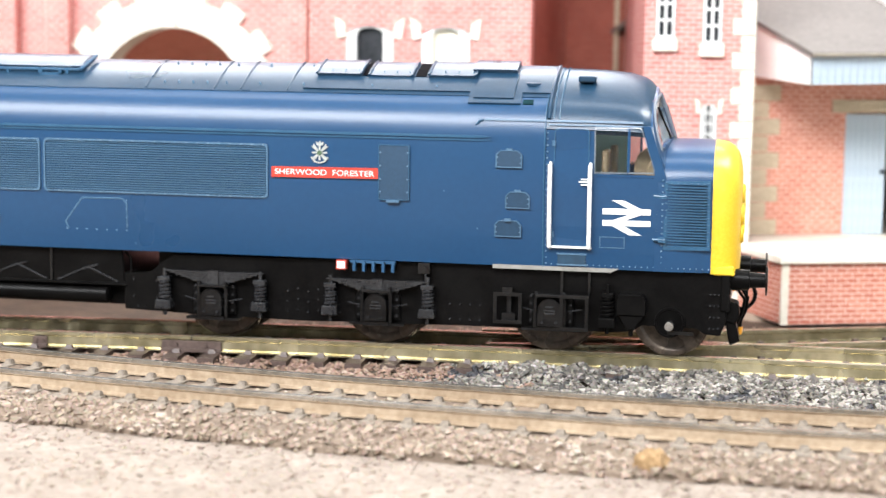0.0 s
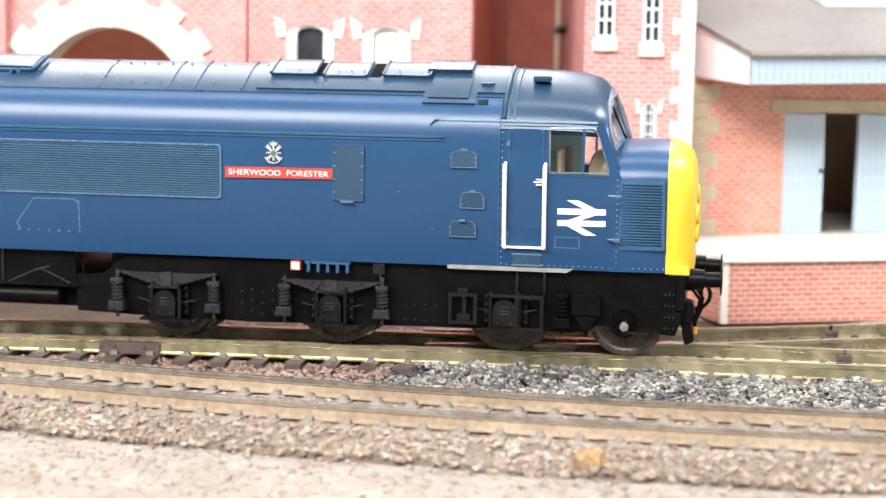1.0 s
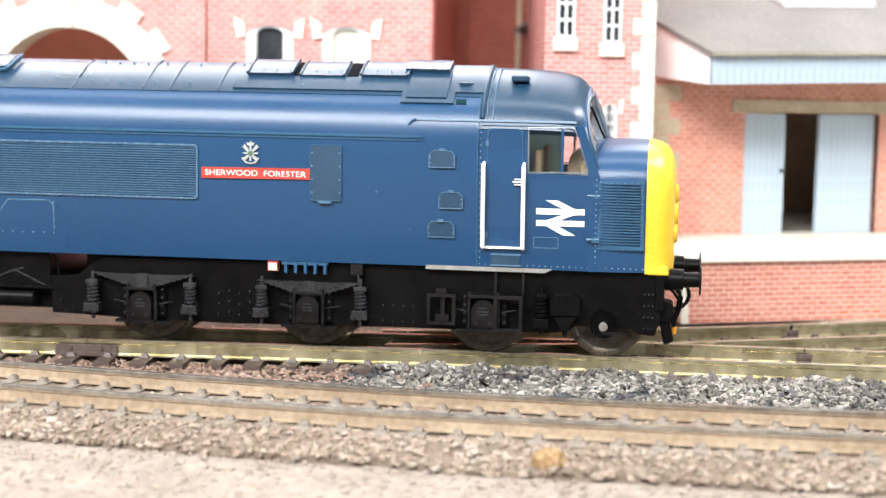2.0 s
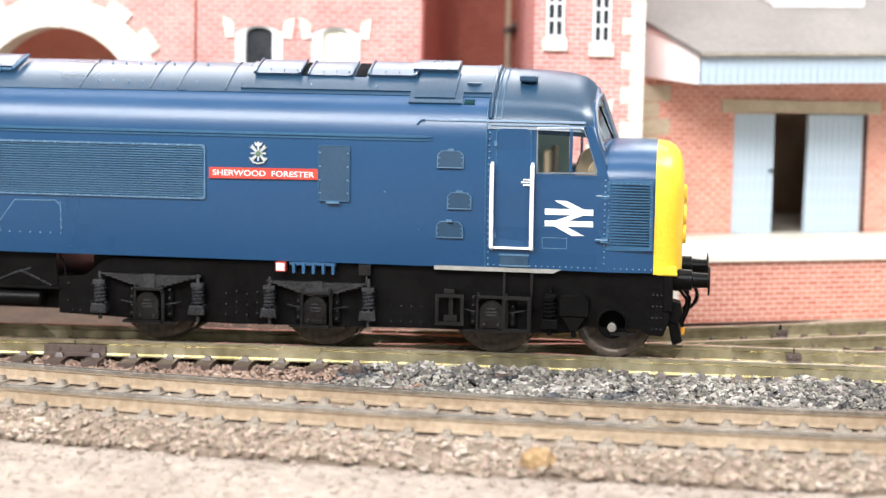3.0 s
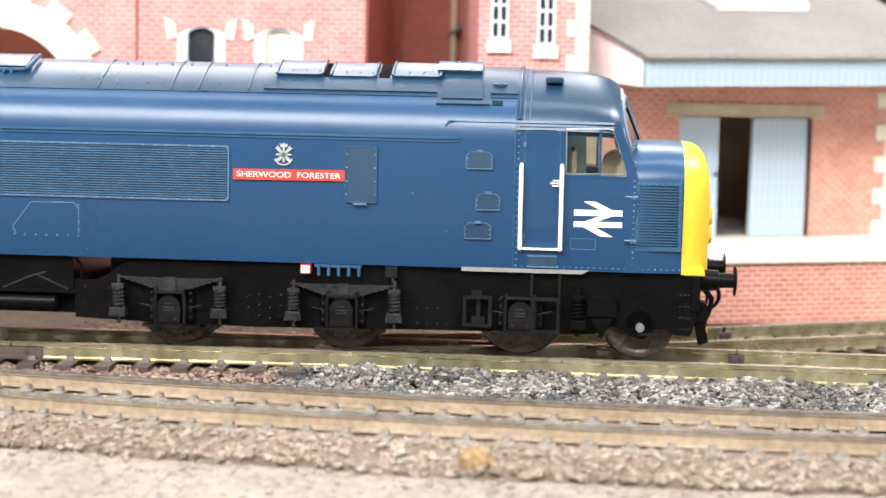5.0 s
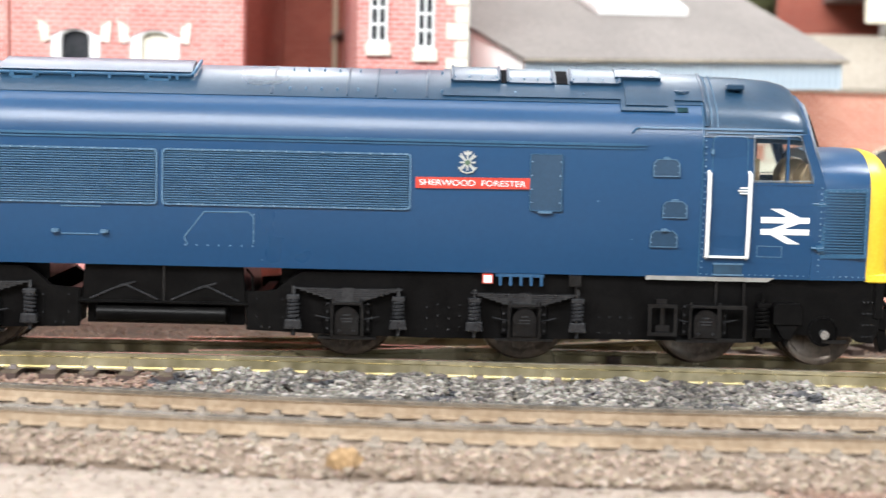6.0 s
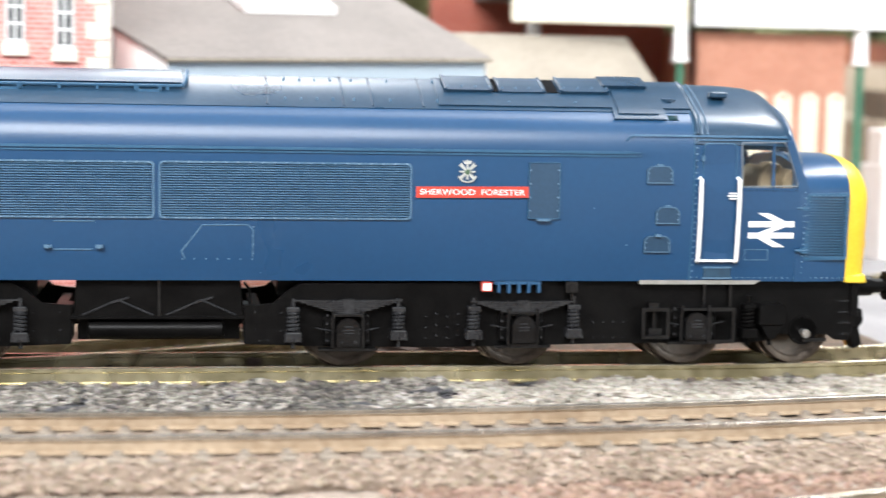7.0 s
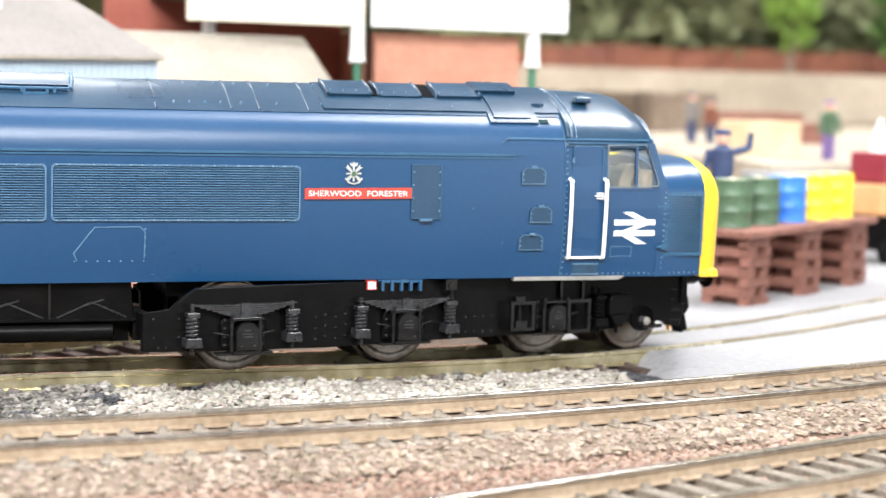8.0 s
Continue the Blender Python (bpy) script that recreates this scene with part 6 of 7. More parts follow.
def warehouse():
    """Tall brick warehouse with a stone arch."""
    b = thing("warehouse", "tall pink-red brick warehouse with a pale stone archway", "building", 0, 466, -4, -1.0)
    arches = [(-158.5, 21.6, 0.0, 45.8, 21.6), (-104.5, 6.2, 40.0, 66.4, 2.0), (-84.5, 6.2, 40.0, 66.4, 2.0)]
    bm = arched_wall(-215, -62.5, 0, 130, 0, 5, arches)
    part("front_wall", bm, BRICK_PINK, b, "pink-red brick front wall")
    # The returns get darker brick, which carries their shade.
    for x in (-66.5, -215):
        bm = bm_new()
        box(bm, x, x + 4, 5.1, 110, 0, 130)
        part("side_wall", bm, BRICK_SHADE_DARK, b, "red brick return wall with shade darkened into its colour")
    # stones of the arch: a plain ring with longer teeth and a tall keystone group
    cx, z0, r = -158.5, 45.8, 21.5
    edges = [(0, 10, 7.7)]
    for d in (74, 54, 34):
        edges += [(90 - d - 6, 90 - d + 6, 10.7), (90 - d + 6, 90 - d + 14, 7.7)]
    edges[-1] = (62, 71, 7.7)
    edges += [(71, 85.5, 12.5)]
    edges += [(180 - a1, 180 - a0, out) for a0, a1, out in edges]
    for a0, a1, out in edges:
        bm = bm_new()
        n = 3
        low = [radians(a0 + 0.08 + (a1 - a0 - 0.16) * i / n) for i in range(n + 1)]
        pts = [(cx + r * math.cos(a), z0 + r * math.sin(a)) for a in low] + [(cx + (r + out) * math.cos(a), z0 + (r + out) * math.sin(a)) for a in reversed(low)]
        prism(bm, pts, -0.9, 9.0)
        part("arch_stone", bm, STONE, b)
    bm = bm_new()
    prism(bm, [(cx - 1.6, 67.0), (cx + 1.6, 67.0), (cx + 2.6, 81.5), (cx - 2.6, 81.5)], -1.5, 9.0)
    chamfer(bm, 0.15)
    part("keystone", bm, STONE, b)
    # inner side of the archway, red brick, with a pale board
    bm = bm_new()
    box(bm, -200, -115, 60, 63, 0, 90)
    part("inner_wall", bm, BRICK_BROWN, b, "orange-brown brick wall inside the archway")
    bm = bm_new()
    box(bm, -157, -146, 40, 41, 64.5, 68.5)
    part("inner_sign", bm, CREAM, b)
    for cx, pane in ((-104.5, WINDOW_DARK), (-84.5, CREAM)):
        arched_window(b, cx, 6.15, 40, 66.3, 2.0, 0.2, pane, "arched window in a broad white frame")
        bm = bm_new()
        for s in (-1, 1):
            prism(bm, [(cx + s * 6.3, 65.4), (cx + s * 8.6, 65.0), (cx + s * 9.3, 70.6), (cx + s * 6.7, 69.2)], -0.7, 0.4)
        part("impost", bm, STONE, b, "pale stone impost blocks beside the window")
        bm = bm_new()
        top = [(cx + 7.2 * (1 - 2 * i / 10), 70.4 + 2.6 * math.sin(math.pi * i / 10)) for i in range(11)]
        low = [(cx - 6.4 * (1 - 2 * i / 10), 66.6 + 1.9 * math.sin(math.pi * i / 10)) for i in range(11)]
        prism(bm, top + low, -0.5, 0.3)
        part("brick_lintel", bm, BRICK_PINK, b, "curved soldier course over the window")
    # wide pilasters and a thin rain pipe
    for x0, x1 in ((-215, -201), (-192.5, -186)):
        bm = bm_new()
        box(bm, x0, x1, -3.5, -0.05, 0, 130)
        chamfer(bm, 0.2)
        part("pilaster", bm, BRICK_PINK, b)
    bm = bm_new()
    box(bm, -121.5, -120.9, -0.5, -0.05, 0, 130)
    part("joint_strip", bm, BRICK_SHADE_DARK, b)
    # deep recess between warehouse and wing; its dark brick stands for shade
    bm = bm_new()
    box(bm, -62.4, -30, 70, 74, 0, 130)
    part("recess_wall", bm, BRICK_SHADE_DARK, b, "red brick recess wall with shade put into its colour")
    bm = bm_new()
    cyl(bm, (-47.5, 69, 0), (-47.5, 69, 130), 0.7, n=10)
    part("rain_pipe", bm, STONE_TAN, b)
    bm = bm_new()
    box(bm, -40.5, -35, 68.5, 70, 62, 95)
    part("recess_window", bm, ROOF_TAN, b)
    return b


def wing():
    b = thing("warehouse_wing", "pink brick wing with narrow white windows and pale quoins", "building", 0, 462, -4, 8)
    bm = arched_wall(-33.5, -6.8, 0, 130, 0, 4, [(-17.3, 1.9, 40.5, 48.4, 1.9)])
    part("front_wall", bm, BRICK_PINK, b, "pink-red brick wall")
    for x in (-33.5, -10.8):
        bm = bm_new()
        box(bm, x, x + 4, 4.1, 70, 0, 130)
        part("side_wall", bm, BRICK_PINK, b)
    quoins(b, -6.5, 0, 126, 0, STONE, 4.2, 5.6, 3.4, -1)
    win = arched_window(b, -17.3, 1.85, 40.5, 48.4, 1.85, 0.2, WINDOW_DARK, "narrow arched window in a white frame")
    bm = bm_new()
    for x in (-17.9, -16.7):
        box(bm, x - 0.14, x + 0.14, 0.3, 1.35, 40.6, 49.8)
    for z in (43.0, 45.6, 48.2):
        box(bm, -19.0, -15.6, 0.3, 1.3, z - 0.16, z + 0.16)
    part("glazing_bars", bm, WHITE, win)
    for cx, zb in ((-28.6, 66.4), (-17.2, 65.2)):
        win = new("barred_window")
        win.parent = b
        tagged(win, "narrow white-barred upper window with a pale sill")
        bm = bm_new()
        box(bm, cx - 2.0, cx + 2.0, -0.3, -0.05, zb, zb + 20)
        part("pane", bm, WINDOW_DARK, win)
        bm = bm_new()
        for x in (-1.9, 0, 1.9):
            box(bm, cx + x - 0.3, cx + x + 0.3, -0.8, -0.2, zb, zb + 20)
        for k in range(5):
            box(bm, cx - 2.0, cx + 2.0, -0.75, -0.25, zb + 4 * k, zb + 4 * k + 0.6)
        part("glazing_grid", bm, WHITE, win)
        bm = bm_new()
        box(bm, cx - 3.0, cx + 3.0, -1.2, -0.05, zb - 3.3, zb - 0.1)
        chamfer(bm, 0.15)
        part("sill", bm, STONE, win)
    bm = bm_new()
    for s in (-1, 1):
        prism(bm, [(-17.3 + s * 2.1, 48.2), (-17.3 + s * 3.1, 48.0), (-17.3 + s * 3.5, 52.0), (-17.3 + s * 2.3, 51.0)], -0.6, 0.3)
    box(bm, -20.3, -14.3, -0.9, 0.3, 38.6, 40.4)
    part("window_stone", bm, STONE, b)
    return b


def low_building():
    b = thing("low_brick_building", "low brick building with tan roof and an olive arched door", "building", 80, 523, -4, 10)
    bm = arched_wall(-4, 69, 0, 58, 0, 3, [(7.0, 6.8, 12.0, 36.5, 5.0), (33.0, 6.8, 12.0, 36.5, 5.0)])
    part("front_wall", bm, BRICK, b, "red brick wall")
    for cx in (7.0, 33.0):
        bm = bm_new()
        prism(bm, [(cx - 6.4, 12.1), (cx + 6.4, 12.1), (cx + 6.4, 33.5), (cx - 6.4, 33.5)], 1.2, 2.0)
        d = part("arched_door", bm, OLIVE_DOOR, b, "olive green boarded door")
        bm = bm_new()
        for i in range(1, 6):
            box(bm, cx - 6.4 + i * 2.13 - 0.1, cx - 6.4 + i * 2.13 + 0.1, 1.0, 1.25, 12.2, 33.4)
        part("door_joints", bm, DARK, d)
        bm = bm_new()
        prism(bm, [(cx + 6.4, 34.6)] + arch_points(cx, 36.4, 6.4, 4.9) + [(cx - 6.4, 34.6)], 1.4, 1.8)
        part("fanlight", bm, WINDOW_DARK, d)
        bm = bm_new()
        frame_strip(bm, [(cx + 7.2, 33.6)] + arch_points(cx, 36.5, 7.2, 5.7) + [(cx - 7.2, 33.6)], 0.9, -0.4, 1.0)
        part("arch_trim", bm, CREAM, d)
    # gable at the right end, roof slopes
    bm = bm_new()
    v0 = [(65.0, 3.05, 0), (65.0, 43, 0), (65.0, 43, 58), (65.0, 23, 71.5), (65.0, 3.05, 58)]
    a = [bm.verts.new(p) for p in v0]
    c = [bm.verts.new((69.0, y, z)) for _, y, z in v0]
    bm.faces.new(a)
    bm.faces.new(c)
    for i in range(5):
        bm.faces.new((a[i], a[(i + 1) % 5], c[(i + 1) % 5], c[i]))
    part("gable", bm, BRICK, b, "brick gable end")
    bm = bm_new()
    for s in (0, 1):
        e = -2.0 if not s else 48.0
        pts = [(-5, e, 57.0), (70.5, e, 57.0), (70.5, 23, 72.6), (-5, 23, 72.6)]
        v = [bm.verts.new(p) for p in pts] + [bm.verts.new((x, y, z + 1.2)) for x, y, z in pts]
        for f in ((0, 1, 2, 3), (4, 5, 6, 7), (0, 1, 5, 4), (1, 2, 6, 5), (2, 3, 7, 6), (3, 0, 4, 7)):
            bm.faces.new([v[i] for i in f])
    part("roof", bm, ROOF_TAN, b, "pale tan weathered roof")
    return b


def canopy_building():
    b = thing("station_building", "brown brick station building under a white canopy fascia", "building", 0, 556, -4, 0)
    holes = [(176.5 + i * 8.6, 180.9 + i * 8.6, 38.0, 56.5) for i in range(5)]
    bm = arched_wall(168, 216, 0, 76, 0, 3, [((x0 + x1) / 2, (x1 - x0) / 2, z0, z1 - 0.4, 1.0) for x0, x1, z0, z1 in holes])
    part("front_wall", bm, BRICK_BROWN, b, "brown brick wall")
    for x0, x1, z0, z1 in holes:
        win = new("tall_window")
        win.parent = b
        tagged(win, "tall cream-framed window")
        bm = bm_new()
        frame_strip(bm, [(x0 - 0.6, z0 - 1), (x1 + 0.6, z0 - 1), (x1 + 0.6, z1), ((x0 + x1) / 2, z1 + 1.6), (x0 - 0.6, z1)], 1.1, -0.5, 1.5)
        part("window_frame", bm, CREAM, win)
        bm = bm_new()
        box(bm, x0, x1, 1.0, 1.4, z0, z1)
        part("pane", bm, CREAM, win)
    for x in (168, 213):
        bm = bm_new()
        box(bm, x, x + 3, 3.1, 60, 0, 76)
        part("side_wall", bm, BRICK_BROWN, b)
    # Dark brick colour holds the shade under the canopy.
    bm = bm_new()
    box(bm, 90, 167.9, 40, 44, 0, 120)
    part("recess_wall", bm, BRICK_SHADE_DARK, b, "red brick recess behind the canopy, darkened as shade")
    # canopy boards
    bm = bm_new()
    box(bm, 108.5, 163.5, -4, -2.5, 77.5, 92)
    chamfer(bm, 0.3)
    part("canopy_board", bm, CREAM, b, "long cream canopy board")
    bm = bm_new()
    box(bm, 164.5, 230, -6.5, -5, 77.5, 93)
    chamfer(bm, 0.3)
    part("canopy_board", bm, WHITE, b, "long white canopy board")
    bm = bm_new()
    box(bm, 104, 226, -2.4, 40, 85.5, 87.5)
    part("canopy_roof", bm, ROOF_GREY, b)
    for x, y in ((117.0, 6), (161.5, -3.0), (219.5, -3.0)):
        col = new("canopy_post")
        col.parent = b
        tagged(col, "green iron post with a white head")
        bm = bm_new()
        lathe(bm, [(0, 2.2), (2, 2.2), (2.5, 1.5), (66, 1.3), (66.5, 2.2)], (x, y, 0), "z", 16)
        part("shaft", bm, GREEN_POST, col, smooth=True)
        bm = bm_new()
        lathe(bm, [(66.5, 2.6), (67.2, 2.8), (68, 2.3), (79, 2.0)], (x, y, 0), "z", 16)
        part("head", bm, WHITE, col, smooth=True)
    bm = bm_new()
    cyl(bm, (164.0, -7.0, 60), (164.0, -7.0, 110), 0.55, n=8)
    part("signal_wire_post", bm, BLACK, b, "thin black pole")
    return b


goods_shed()
warehouse()
wing()
low_building()
canopy_building()

# ---- the yard beyond the curve ----


def timber_stage():
    """Loading stage of stacked sleepers: crossed timbers in three piers under a plank deck."""
    st = thing("timber_stage", "reddish-brown timber loading stage on stacked sleeper piers", "loading stage", 247, 456, -3.6, 36)
    long = bm_new()
    box(long, -13, 0, -1.6, 1.6, 0.05, 2.75)
    chamfer(long, 0.2)
    lm = mesh_of("timber", long, TIMBER)
    crossb = bm_new()
    box(crossb, -1.6, 1.6, 0, 15, 0.05, 2.75)
    chamfer(crossb, 0.2)
    cm = mesh_of("timber_cross", crossb, TIMBER)
    for px in (13, 49, 85):
        for lay in range(7):
            z = lay * 2.8
            if lay % 2 == 0:
                for y in (1.7, 13.0):
                    share("timber", lm, st, place(px + random.uniform(-0.5, 0.5), y, z, 0, 0, random.uniform(-2, 2)))
            else:
                for x in (-10.8, -2.2):
                    share("timber", cm, st, place(px + x, random.uniform(-0.6, 0.6), z, 0, 0, random.uniform(-2, 2)))
    for px in (13, 49, 85):
        bm = bm_new()
        box(bm, px - 9.2, px - 3.8, 4.4, 10.6, 0, 19.5)
        part("pier_core", bm, TIMBER, st)
    plank = bm_new()
    box(plank, 0, 92, 0, 2.95, 0, 1.9)
    chamfer(plank, 0.2)
    pm = mesh_of("deck_plank", plank, TIMBER)
    for i in range(6):
        share("deck_plank", pm, st, place(-3.0 + random.uniform(-0.4, 0.4), -1.6 + i * 3.1, 19.7))
    return st


def oil_drum(label, mat, x, y, z):
    d = thing("oil_drum", label, "oil drum", x, y, z, random.uniform(0, 90), "drums on the stage")
    r, h = 5.6, 13.6
    bm = bm_new()
    prof = [(0, r - 0.2), (0.15, r + 0.15), (0.5, r)]
    for c in (h * 0.34, h * 0.67):
        prof += [(c - 0.4, r), (c, r + 0.28), (c + 0.4, r)]
    prof += [(h - 0.5, r), (h - 0.1, r + 0.2), (h, r - 0.1), (h - 0.35, r - 0.5)]
    lathe(bm, prof, (0, 0, 0), "z", 32)
    part("drum_shell", bm, mat, d, smooth=True)
    bm = bm_new()
    lathe(bm, [(h - 0.4, r - 0.3), (h - 0.3, r - 0.6), (h - 0.32, 0.3)], (0, 0, 0), "z", 32)
    cyl(bm, (2.6, 0, h - 0.4), (2.6, 0, h + 0.15), 0.7, n=10)
    part("drum_lid", bm, CREAM, d, "pale cream drum lid")
    return d


def figure(label, x, y, z, rz, body, legs, arm_up, scale=1.0):
    """A model figurine as one plain mesh."""
    bm = bm_new()
    s = scale
    for k in (-1, 1):
        cyl(bm, (k * 1.5 * s, 0, 0), (k * 1.3 * s, 0, 11 * s), 1.3 * s, 1.5 * s, 10)
    cyl(bm, (0, 0, 10 * s), (0, 0, 18.6 * s), 2.7 * s, 3.2 * s, 12)
    cyl(bm, (0, 0, 18.6 * s), (0, 0, 20.0 * s), 2.6 * s, 1.0 * s, 12)
    cyl(bm, (-3.2 * s, 0, 18.4 * s), (-4.8 * s, -1.0 * s, 10.5 * s), 1.0 * s, 0.8 * s, 8)
    if arm_up:
        cyl(bm, (3.0 * s, 0, 18.0 * s), (6.4 * s, 0, 19.0 * s), 1.0 * s, 0.9 * s, 8)
        cyl(bm, (6.4 * s, 0, 18.6 * s), (7.0 * s, 0, 23.0 * s), 0.9 * s, 0.7 * s, 8)
    else:
        cyl(bm, (3.2 * s, 0, 18.4 * s), (4.6 * s, -1.0 * s, 10.5 * s), 1.0 * s, 0.8 * s, 8)
    n = len(bm.faces)
    lathe(bm, [(19.6 * s, 0.9 * s), (20.4 * s, 1.5 * s), (21.6 * s, 1.75 * s), (22.6 * s, 1.5 * s), (23.1 * s, 0.6 * s)], (0, 0, 0), "z", 12)
    bm.faces.ensure_lookup_table()
    for f in bm.faces[n:]:
        f.material_index = 1
    n2 = len(bm.faces)
    lathe(bm, [(22.2 * s, 1.9 * s), (23.0 * s, 1.95 * s), (23.6 * s, 1.5 * s)], (0, 0, 0), "z", 12)
    bm.faces.ensure_lookup_table()
    for f in bm.faces[n2:]:
        f.material_index = 2
    if legs is not body:
        for f in bm.faces[:24]:
            f.material_index = 2
    ob = part("figurine", bm, body, None, smooth=True, m=place(x, y, z, 0, 0, rz))
    ob.data.materials.append(SKIN)
    ob.data.materials.append(legs)
    return tagged(ob, label, "figurine")


def crate_stack():
    for x, y, z, sx, sy, sz, rz, mat, label in ((401, 741, 27, 30, 24, 17, 6, CRATE, "pale yellow wooden crate in the yard"), (470, 850, 26, 44, 14, 16, 4, TIMBER, "low brown box in the yard")):
        c = thing("crate", label, "crate", x, y, z, rz)
        bm = bm_new()
        box(bm, 0, sx, 0, sy, 0, sz)
        chamfer(bm, 0.5)
        part("crate_body", bm, mat, c)
        bm = bm_new()
        for k in (0.05, 0.5, 0.92):
            box(bm, sx * k, sx * k + 1.4, -0.6, 0, 0, sz)
        box(bm, 0, sx, -0.55, -0.05, sz - 1.6, sz - 0.2)
        part("battens", bm, mat, c)


def board_sign():
    s = thing("yellow_board", "bright yellow board with a slot near its top", "board", 257, 603, 30, 6)
    bm = wall_with_openings(0, 17.5, 0, 18, 0, 2.2, [(5.5, 12.5, 11, 14.5)])
    part("panel", bm, YELLOW_DRUM, s)
    c = thing("white_hut", "white low hut and base under the yellow board", "hut", 246, 594, -4, 6)
    bm = bm_new()
    box(bm, 0, 32, 0, 16, 0, 34)
    box(bm, 0, 10, 2, 12, 34, 46)
    chamfer(bm, 0.6)
    part("hut_wall", bm, WHITE, c)
    bm = bm_new()
    box(bm, 6, 9, 1.7, 2.2, 37, 43)
    part("hut_window", bm, ROOF_GREY, c)


def handcart():
    c = thing("trolley", "maroon and orange platform trolley with a white cone on it", "trolley", 357, 560, -3.6, 20)
    bm = bm_new()
    box(bm, 0, 30, 0, 16, 29, 40)
    chamfer(bm, 0.5)
    part("load", bm, MAROON, c, "maroon box load")
    bm = bm_new()
    box(bm, -4, 32, -2, 18, 18, 28.8)
    chamfer(bm, 0.5)
    part("deck", bm, FADED_ORANGE, c, "orange trolley deck")
    bm = bm_new()
    cyl(bm, (6, 8, 40), (6, 8, 52), 3.6, 0.6, 16)
    part("cone", bm, WHITE, c)
    for x in (2, 26):
        bm = bm_new()
        box(bm, x - 1.2, x + 1.2, -1, 17, 5, 18)
        part("leg", bm, BLACK, c)
        bm = bm_new()
        lathe(bm, [(-1.2, 4.9), (1.2, 4.9)], (x, -1.0, 5), "y", 20)
        lathe(bm, [(-1.2, 4.9), (1.2, 4.9)], (x, 17.0, 5), "y", 20)
        part("wheels", bm, BLACK, c)


def bank(name, pts, width, mat, label):
    """A raised curved bed swept along a line of (x, y, height)."""
    bm = bm_new()
    rings = []
    P = [Vector(p) for p in pts]
    for i, p in enumerate(P):
        d = P[min(i + 1, len(P) - 1)] - P[max(i - 1, 0)]
        d.z = 0
        nrm = Vector((-d.y, d.x, 0)).normalized()
        rings.append([p + nrm * a + Vector((0, 0, b - p.z if b < -3 else b + 0.8 * hump(p.x + a, p.y, 25.0)))
                      for a, b in ((-width * 0.75, -5.0), (-width * 0.5, -1.0), (-width * 0.48, 0.0), (width * 0.48, 0.0), (width * 0.5, -1.0), (width * 0.75, -5.0))])
    loft(bm, rings)
    return tagged(part(name, bm, mat, None, smooth=False), label, "embankment", kind="structure")


def far_side():
    ramp = [(300, 960, 44), (330, 925, 43), (349, 890, 41), (354, 847, 39), (359, 803, 35), (367, 769, 31), (374, 746, 25), (376, 729, 17), (367, 718, 9), (350, 712, 4), (326, 709, 0), (290, 710, -3)]
    fine = []
    for p, q in zip(ramp, ramp[1:]):
        for k in range(4):
            fine.append(tuple(u + (w - u) * k / 4 for u, w in zip(p, q)))
    bank("embankment", fine, 16, ROCK, "brown curved ramp of a raised loop of track")
    bank("ramp_kerb", [(x - 3, y - 5, z + 1.5) for x, y, z in fine], 5, TAN_BANK, "pale kerb along the curved ramp")
    inner = [(300 + 38 * math.cos(radians(a)), 770 + 55 * math.sin(radians(a)), 6 + 10 * (a + 70) / 160) for a in range(-70, 95, 8)]
    bank("embankment_inner", inner, 12, TAN_BANK, "pale inner curve of the raised loop")
    bm = bm_new()
    box(bm, 120, 1500, 1160, 1500, -4, 66)
    for v in bm.verts:
        if v.co.z > 0:
            v.co.z = 74 if v.co.y < 1200 else 80
    tagged(part("hillside", bm, TAN_BANK), "pale tan raised ground below the fence", "embankment", kind="structure")
    bm = bm_new()
    n = 40
    for i in range(n):
        x = 120 + i * 34.5
        box(bm, x, x + 33.8, 1502 + 0.5 * (i % 2), 1508, 60, 101 + 1.5 * math.sin(i * 1.7))
    tagged(part("fence", bm, RUST_RED), "rust-red low boarded wall before the trees", "fence", kind="structure")
    bm = bm_new()
    box(bm, 385, 900, 690, 1158, -4, 26)
    bmesh.ops.subdivide_edges(bm, edges=list(bm.edges), cuts=12, use_grid_fill=True)
    for v in bm.verts:
        if v.co.z > 20:
            v.co.z += 1.2 * hump(v.co.x, v.co.y, 40, 3.0) + max(0.0, (v.co.y - 700) * 0.03)
        v.co.x += 6.0 * hump(v.co.y, v.co.z, 60, 7.0) if v.co.x < 400 else 0
        v.co.y += 5.0 * hump(v.co.x, v.co.z, 60, 9.0) if v.co.y < 700 else 0
    tagged(part("terrace", bm, TAN_BANK, smooth=True), "pale tan raised terrace of the yard", "embankment", kind="structure")
    # dark low walls and lumps across the middle distance
    for x, y, w, h, mat in ((452, 950, 46, 61, ROCK), (395, 955, 52, 60, DIRT), (520, 1000, 70, 50, TIMBER), (330, 990, 60, 56, ROCK), (640, 1060, 120, 44, ROCK)):
        bm = bm_new()
        box(bm, 0, w, 0, 26, 0, h)
        bmesh.ops.subdivide_edges(bm, edges=list(bm.edges), cuts=3, use_grid_fill=True)
        for v in bm.verts:
            v.co += Vector((2.5 * hump(v.co.x, v.co.z, 15, 2.0), 2.5 * hump(v.co.x, v.co.y, 15, 4.0), 2.0 * hump(v.co.y, v.co.x, 18, 6.0) if v.co.z > 2 else 0))
        tagged(part("low_wall", bm, mat, None, m=place(x, y, -4, 0, 0, 8)), "brown rough low retaining wall", "low wall")


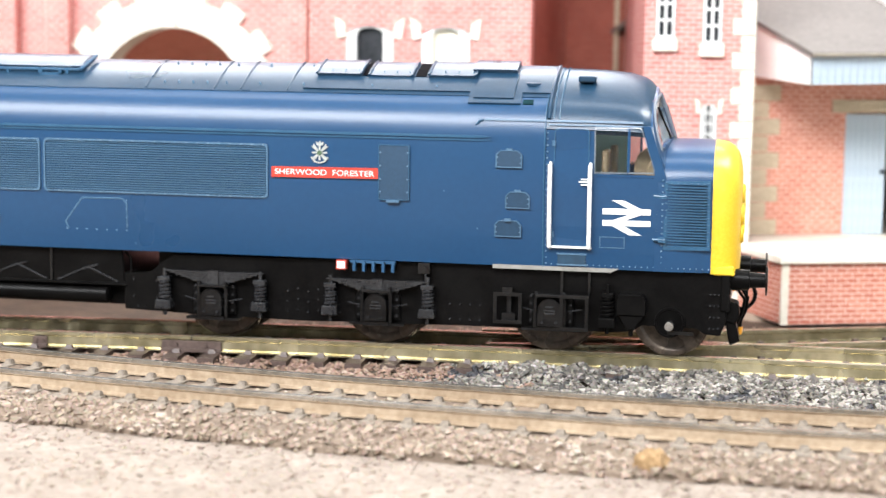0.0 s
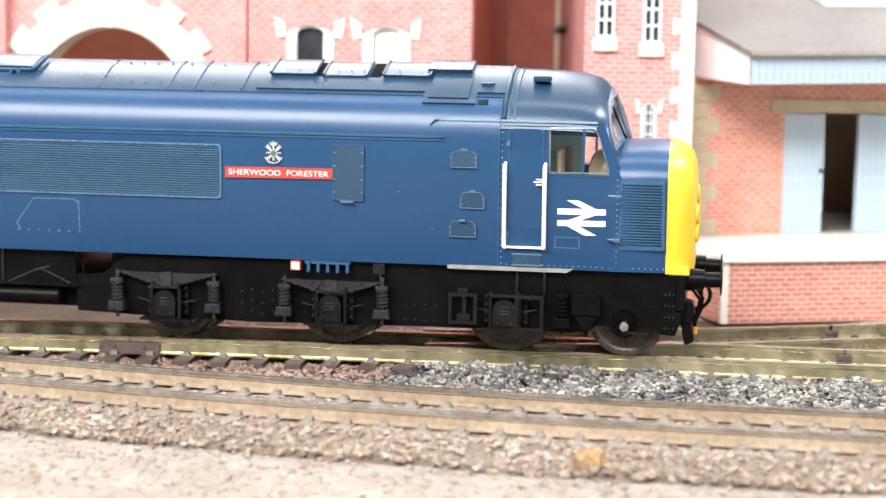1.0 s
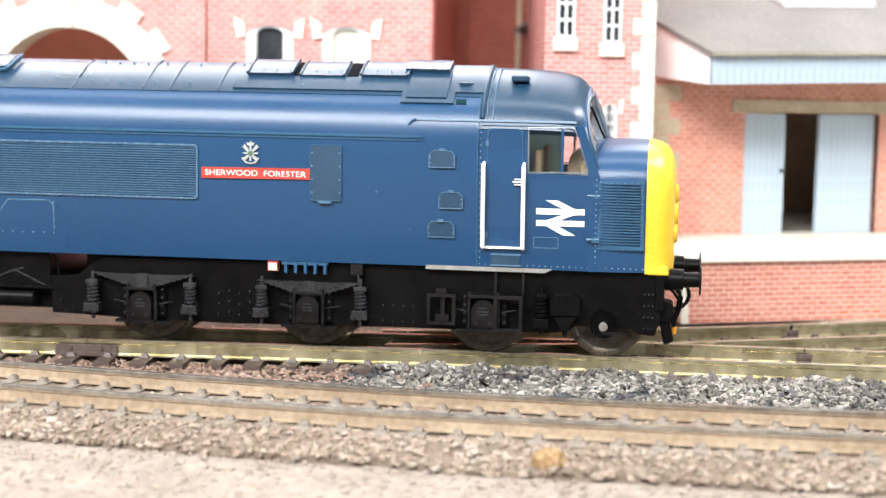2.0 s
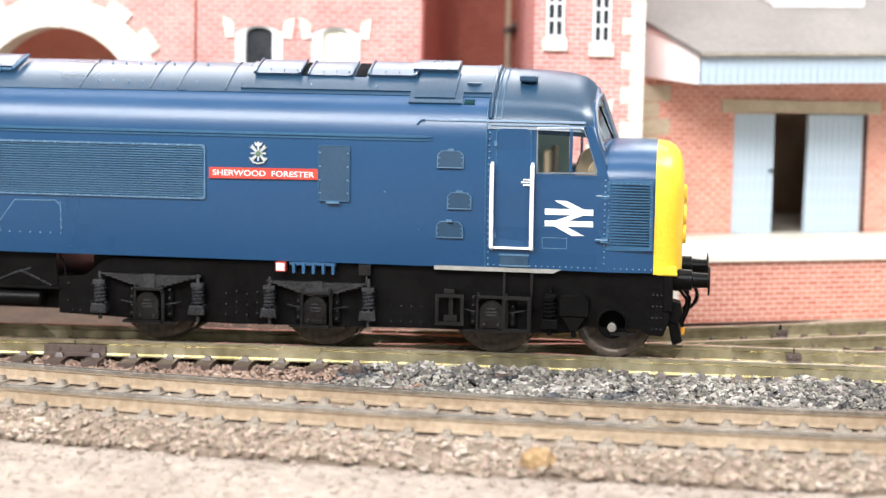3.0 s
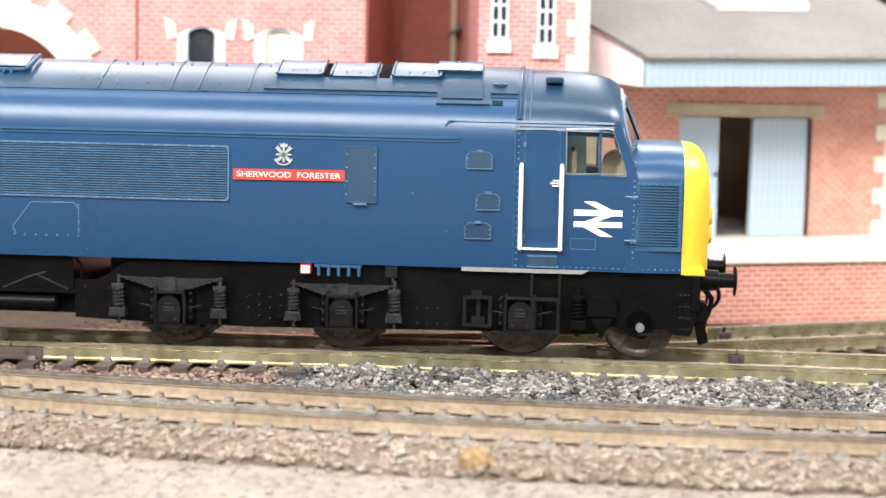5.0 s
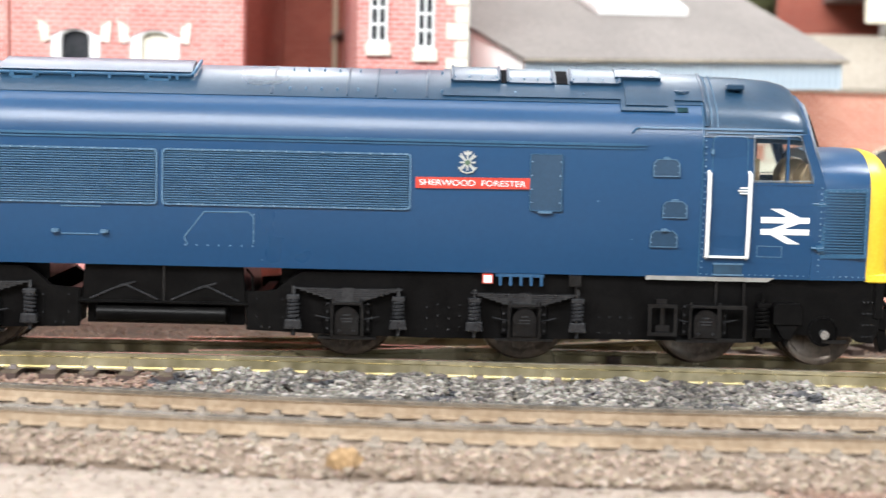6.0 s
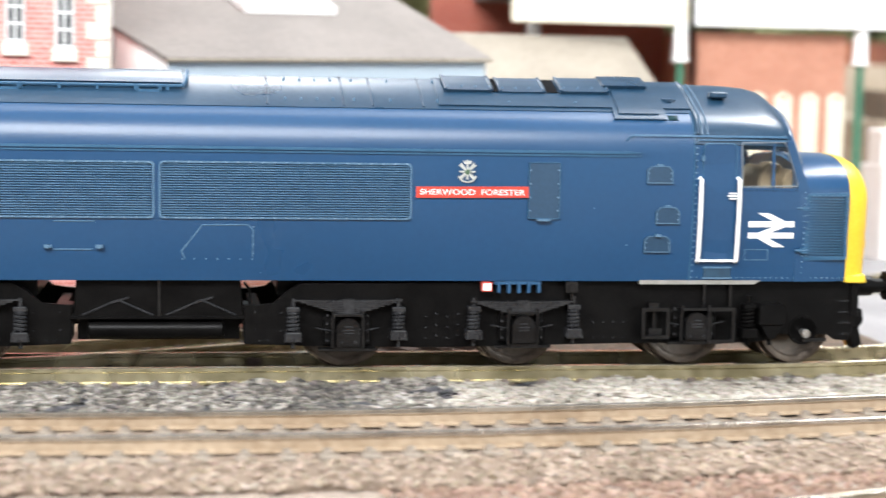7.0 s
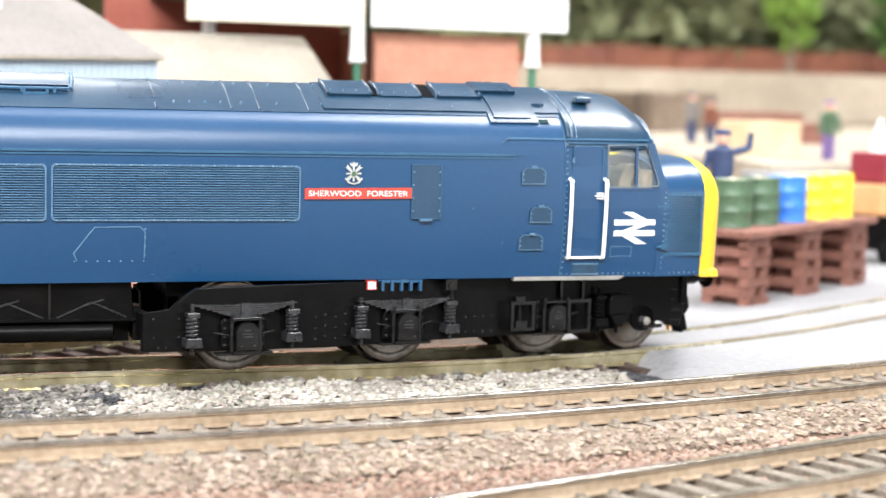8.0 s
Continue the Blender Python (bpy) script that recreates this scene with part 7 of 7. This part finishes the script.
def clump_tree(label, x, y, z, h, w, mat, seed, trunk_h=None):
    rng = np.random.default_rng(seed)
    t = thing("tree", label, "tree", x, y, z)
    th = trunk_h or h * 0.3
    bm = bm_new()
    cyl(bm, (0, 0, 0), (0, 0, th), w * 0.07, w * 0.05, 10)
    for k in range(6):
        a = k * 1.05
        cyl(bm, (0, 0, th * 0.8), (w * 0.28 * math.cos(a), w * 0.28 * math.sin(a), th + h * 0.25), w * 0.035, w * 0.015, 6)
    part("trunk", bm, ROCK, t)
    n = 2600
    u = rng.normal(size=(n, 3))
    u /= np.linalg.norm(u, axis=1, keepdims=True)
    rad = rng.uniform(0.35, 1.0, (n, 1)) ** 0.4
    lump = np.array([0.78 + 0.45 * hump(p[0] * 40, p[1] * 40, 22, float(seed) + p[2] * 2) for p in u])[:, None]
    c = u * rad * lump * np.array([w * 0.5, w * 0.5, (h - th) * 0.55]) + np.array([0, 0, th + (h - th) * 0.5])
    size = rng.uniform(0.018, 0.04, (n, 1)) * w
    e1 = rng.normal(size=(n, 3)) * size
    e2 = rng.normal(size=(n, 3)) * size
    v = np.stack([c - e1, c + e2, c + e1, c - e2], 1).reshape(-1, 3) * MM
    me = bpy.data.meshes.new("crown")
    me.from_pydata(v.tolist(), [], np.arange(4 * n).reshape(-1, 4).tolist())
    me.materials.append(mat)
    ob = new("crown", me)
    ob.parent = t
    return t


def trees():
    rng = random.Random(5)
    for i in range(15):
        clump_tree("dark olive bushy model tree behind the fence", 260 + i * 84 + rng.uniform(-20, 20), 1600 + rng.uniform(-30, 60), -4, 215 + rng.uniform(-25, 50), 170 + rng.uniform(-20, 40), LEAF_DARK, 20 + i)
    clump_tree("bright green model tree with a pale trunk", 762, 1330, 66, 130, 58, LEAF_BRIGHT, 3, 32)
    clump_tree("bright green model tree with a dark trunk", 925, 1390, 66, 140, 100, LEAF_MID, 4, 24)
    bm = bm_new()
    box(bm, -900, 1900, 1900, 1910, -5, 700)
    m = material("misty_green_backscene", (0.16, 0.18, 0.12), (0.34, 0.36, 0.30), 0.9, 0, 4, 30, 0.0)
    tagged(part("backdrop", bm, m), "painted grey-green woodland backscene", "backscene", kind="structure")


timber_stage()
for lab, mat, x, y in (("dark green oil drum with a pale lid", GREEN, 249.0, 471.5), ("dark green oil drum with a pale lid", GREEN, 263.4, 481.3), ("bright blue oil drum with a pale lid", BLUE_DRUM, 277.8, 490.8),
                       ("bright yellow oil drum with a pale lid", YELLOW_DRUM, 292.2, 500.3), ("bright yellow oil drum with a pale lid", YELLOW_DRUM, 305.5, 509.3)):
    oil_drum(lab, mat, x, y, 18.0)
figure("figurine in navy uniform with one arm raised", 252.6, 485.0, 18.0, -25, NAVY, NAVY, True, 1.15)
figure("figurine in rust-red shirt and navy trousers", 438, 849, 31, 10, RUST_RED, NAVY, False, 0.95)
figure("figurine in grey coat and navy trousers", 428.6, 852, 31, 20, ROOF_GREY, NAVY, False, 1.1)
figure("figurine in green coat and purple trousers", 440, 735, 27, 0, GREEN, PURPLE, False, 1.15)
crate_stack()
block = thing("stone_block", "pale concrete block behind the timber stage", "block", 348, 612, -4, 8)
bm = bm_new()
box(bm, 0, 46, 0, 30, 0, 30)
chamfer(bm, 0.8)
part("block_body", bm, CONCRETE, block)
board_sign()
handcart()
far_side()
trees()
ballast()

# ---- what moves ----
RUN = [(0, -85.87, 359.19, -0.46), (0.5, -84.49, 359.36, -0.6), (1, -82.93, 359.64, -0.97), (1.5, -81.27, 359.94, -1.05), (3, -75.66, 360.48, -1.2), (3.5, -74.23, 360.64, -1.13),
       (4, -71.42, 360.66, -1.18), (4.2, -69.7, 360.8, -1.0), (5.3, -47.8, 363.03, 1.5), (5.5, -36.21, 363.03, 1.63), (6, -0.52, 364.64, 1.62), (6.5, 37.41, 363.89, 1.56), (7, 68.5, 360.6, -0.2),
       (7.5, 90.46, 360.42, -0.5), (8, 111.89, 363.05, -0.5)]
SWING = [(0, 0.0, 0.0), (6.5, 0.0, 0.0), (7.0, 1.0, -0.3), (7.5, 4.5, -1.5), (8.0, 9.0, -2.8)]


def motions():
    walk(LOCO, [(t, place(x, y, 0, 0, 0, a)) for t, x, y, a in RUN])
    walk(FRONT_BOGIE, [(t, place(15.0 + d, HALF, 0, 0, 0, a)) for t, a, d in SWING])
    times = [r[0] for r in RUN]
    xs = [r[1] for r in RUN]
    for w, (x, y, r), rz, turn in WHEELS:
        rows = []
        for i in range(81):
            t = i / 10
            ang = math.degrees((np.interp(t, times, xs) - xs[0]) / r) * turn
            rows.append((t, place(x, y, r - 0.6) @ pose(0, 0, 0, 0, ang, 0) @ pose(0, 0, 0, 0, 0, rz)))
        walk(w, rows)


motions()
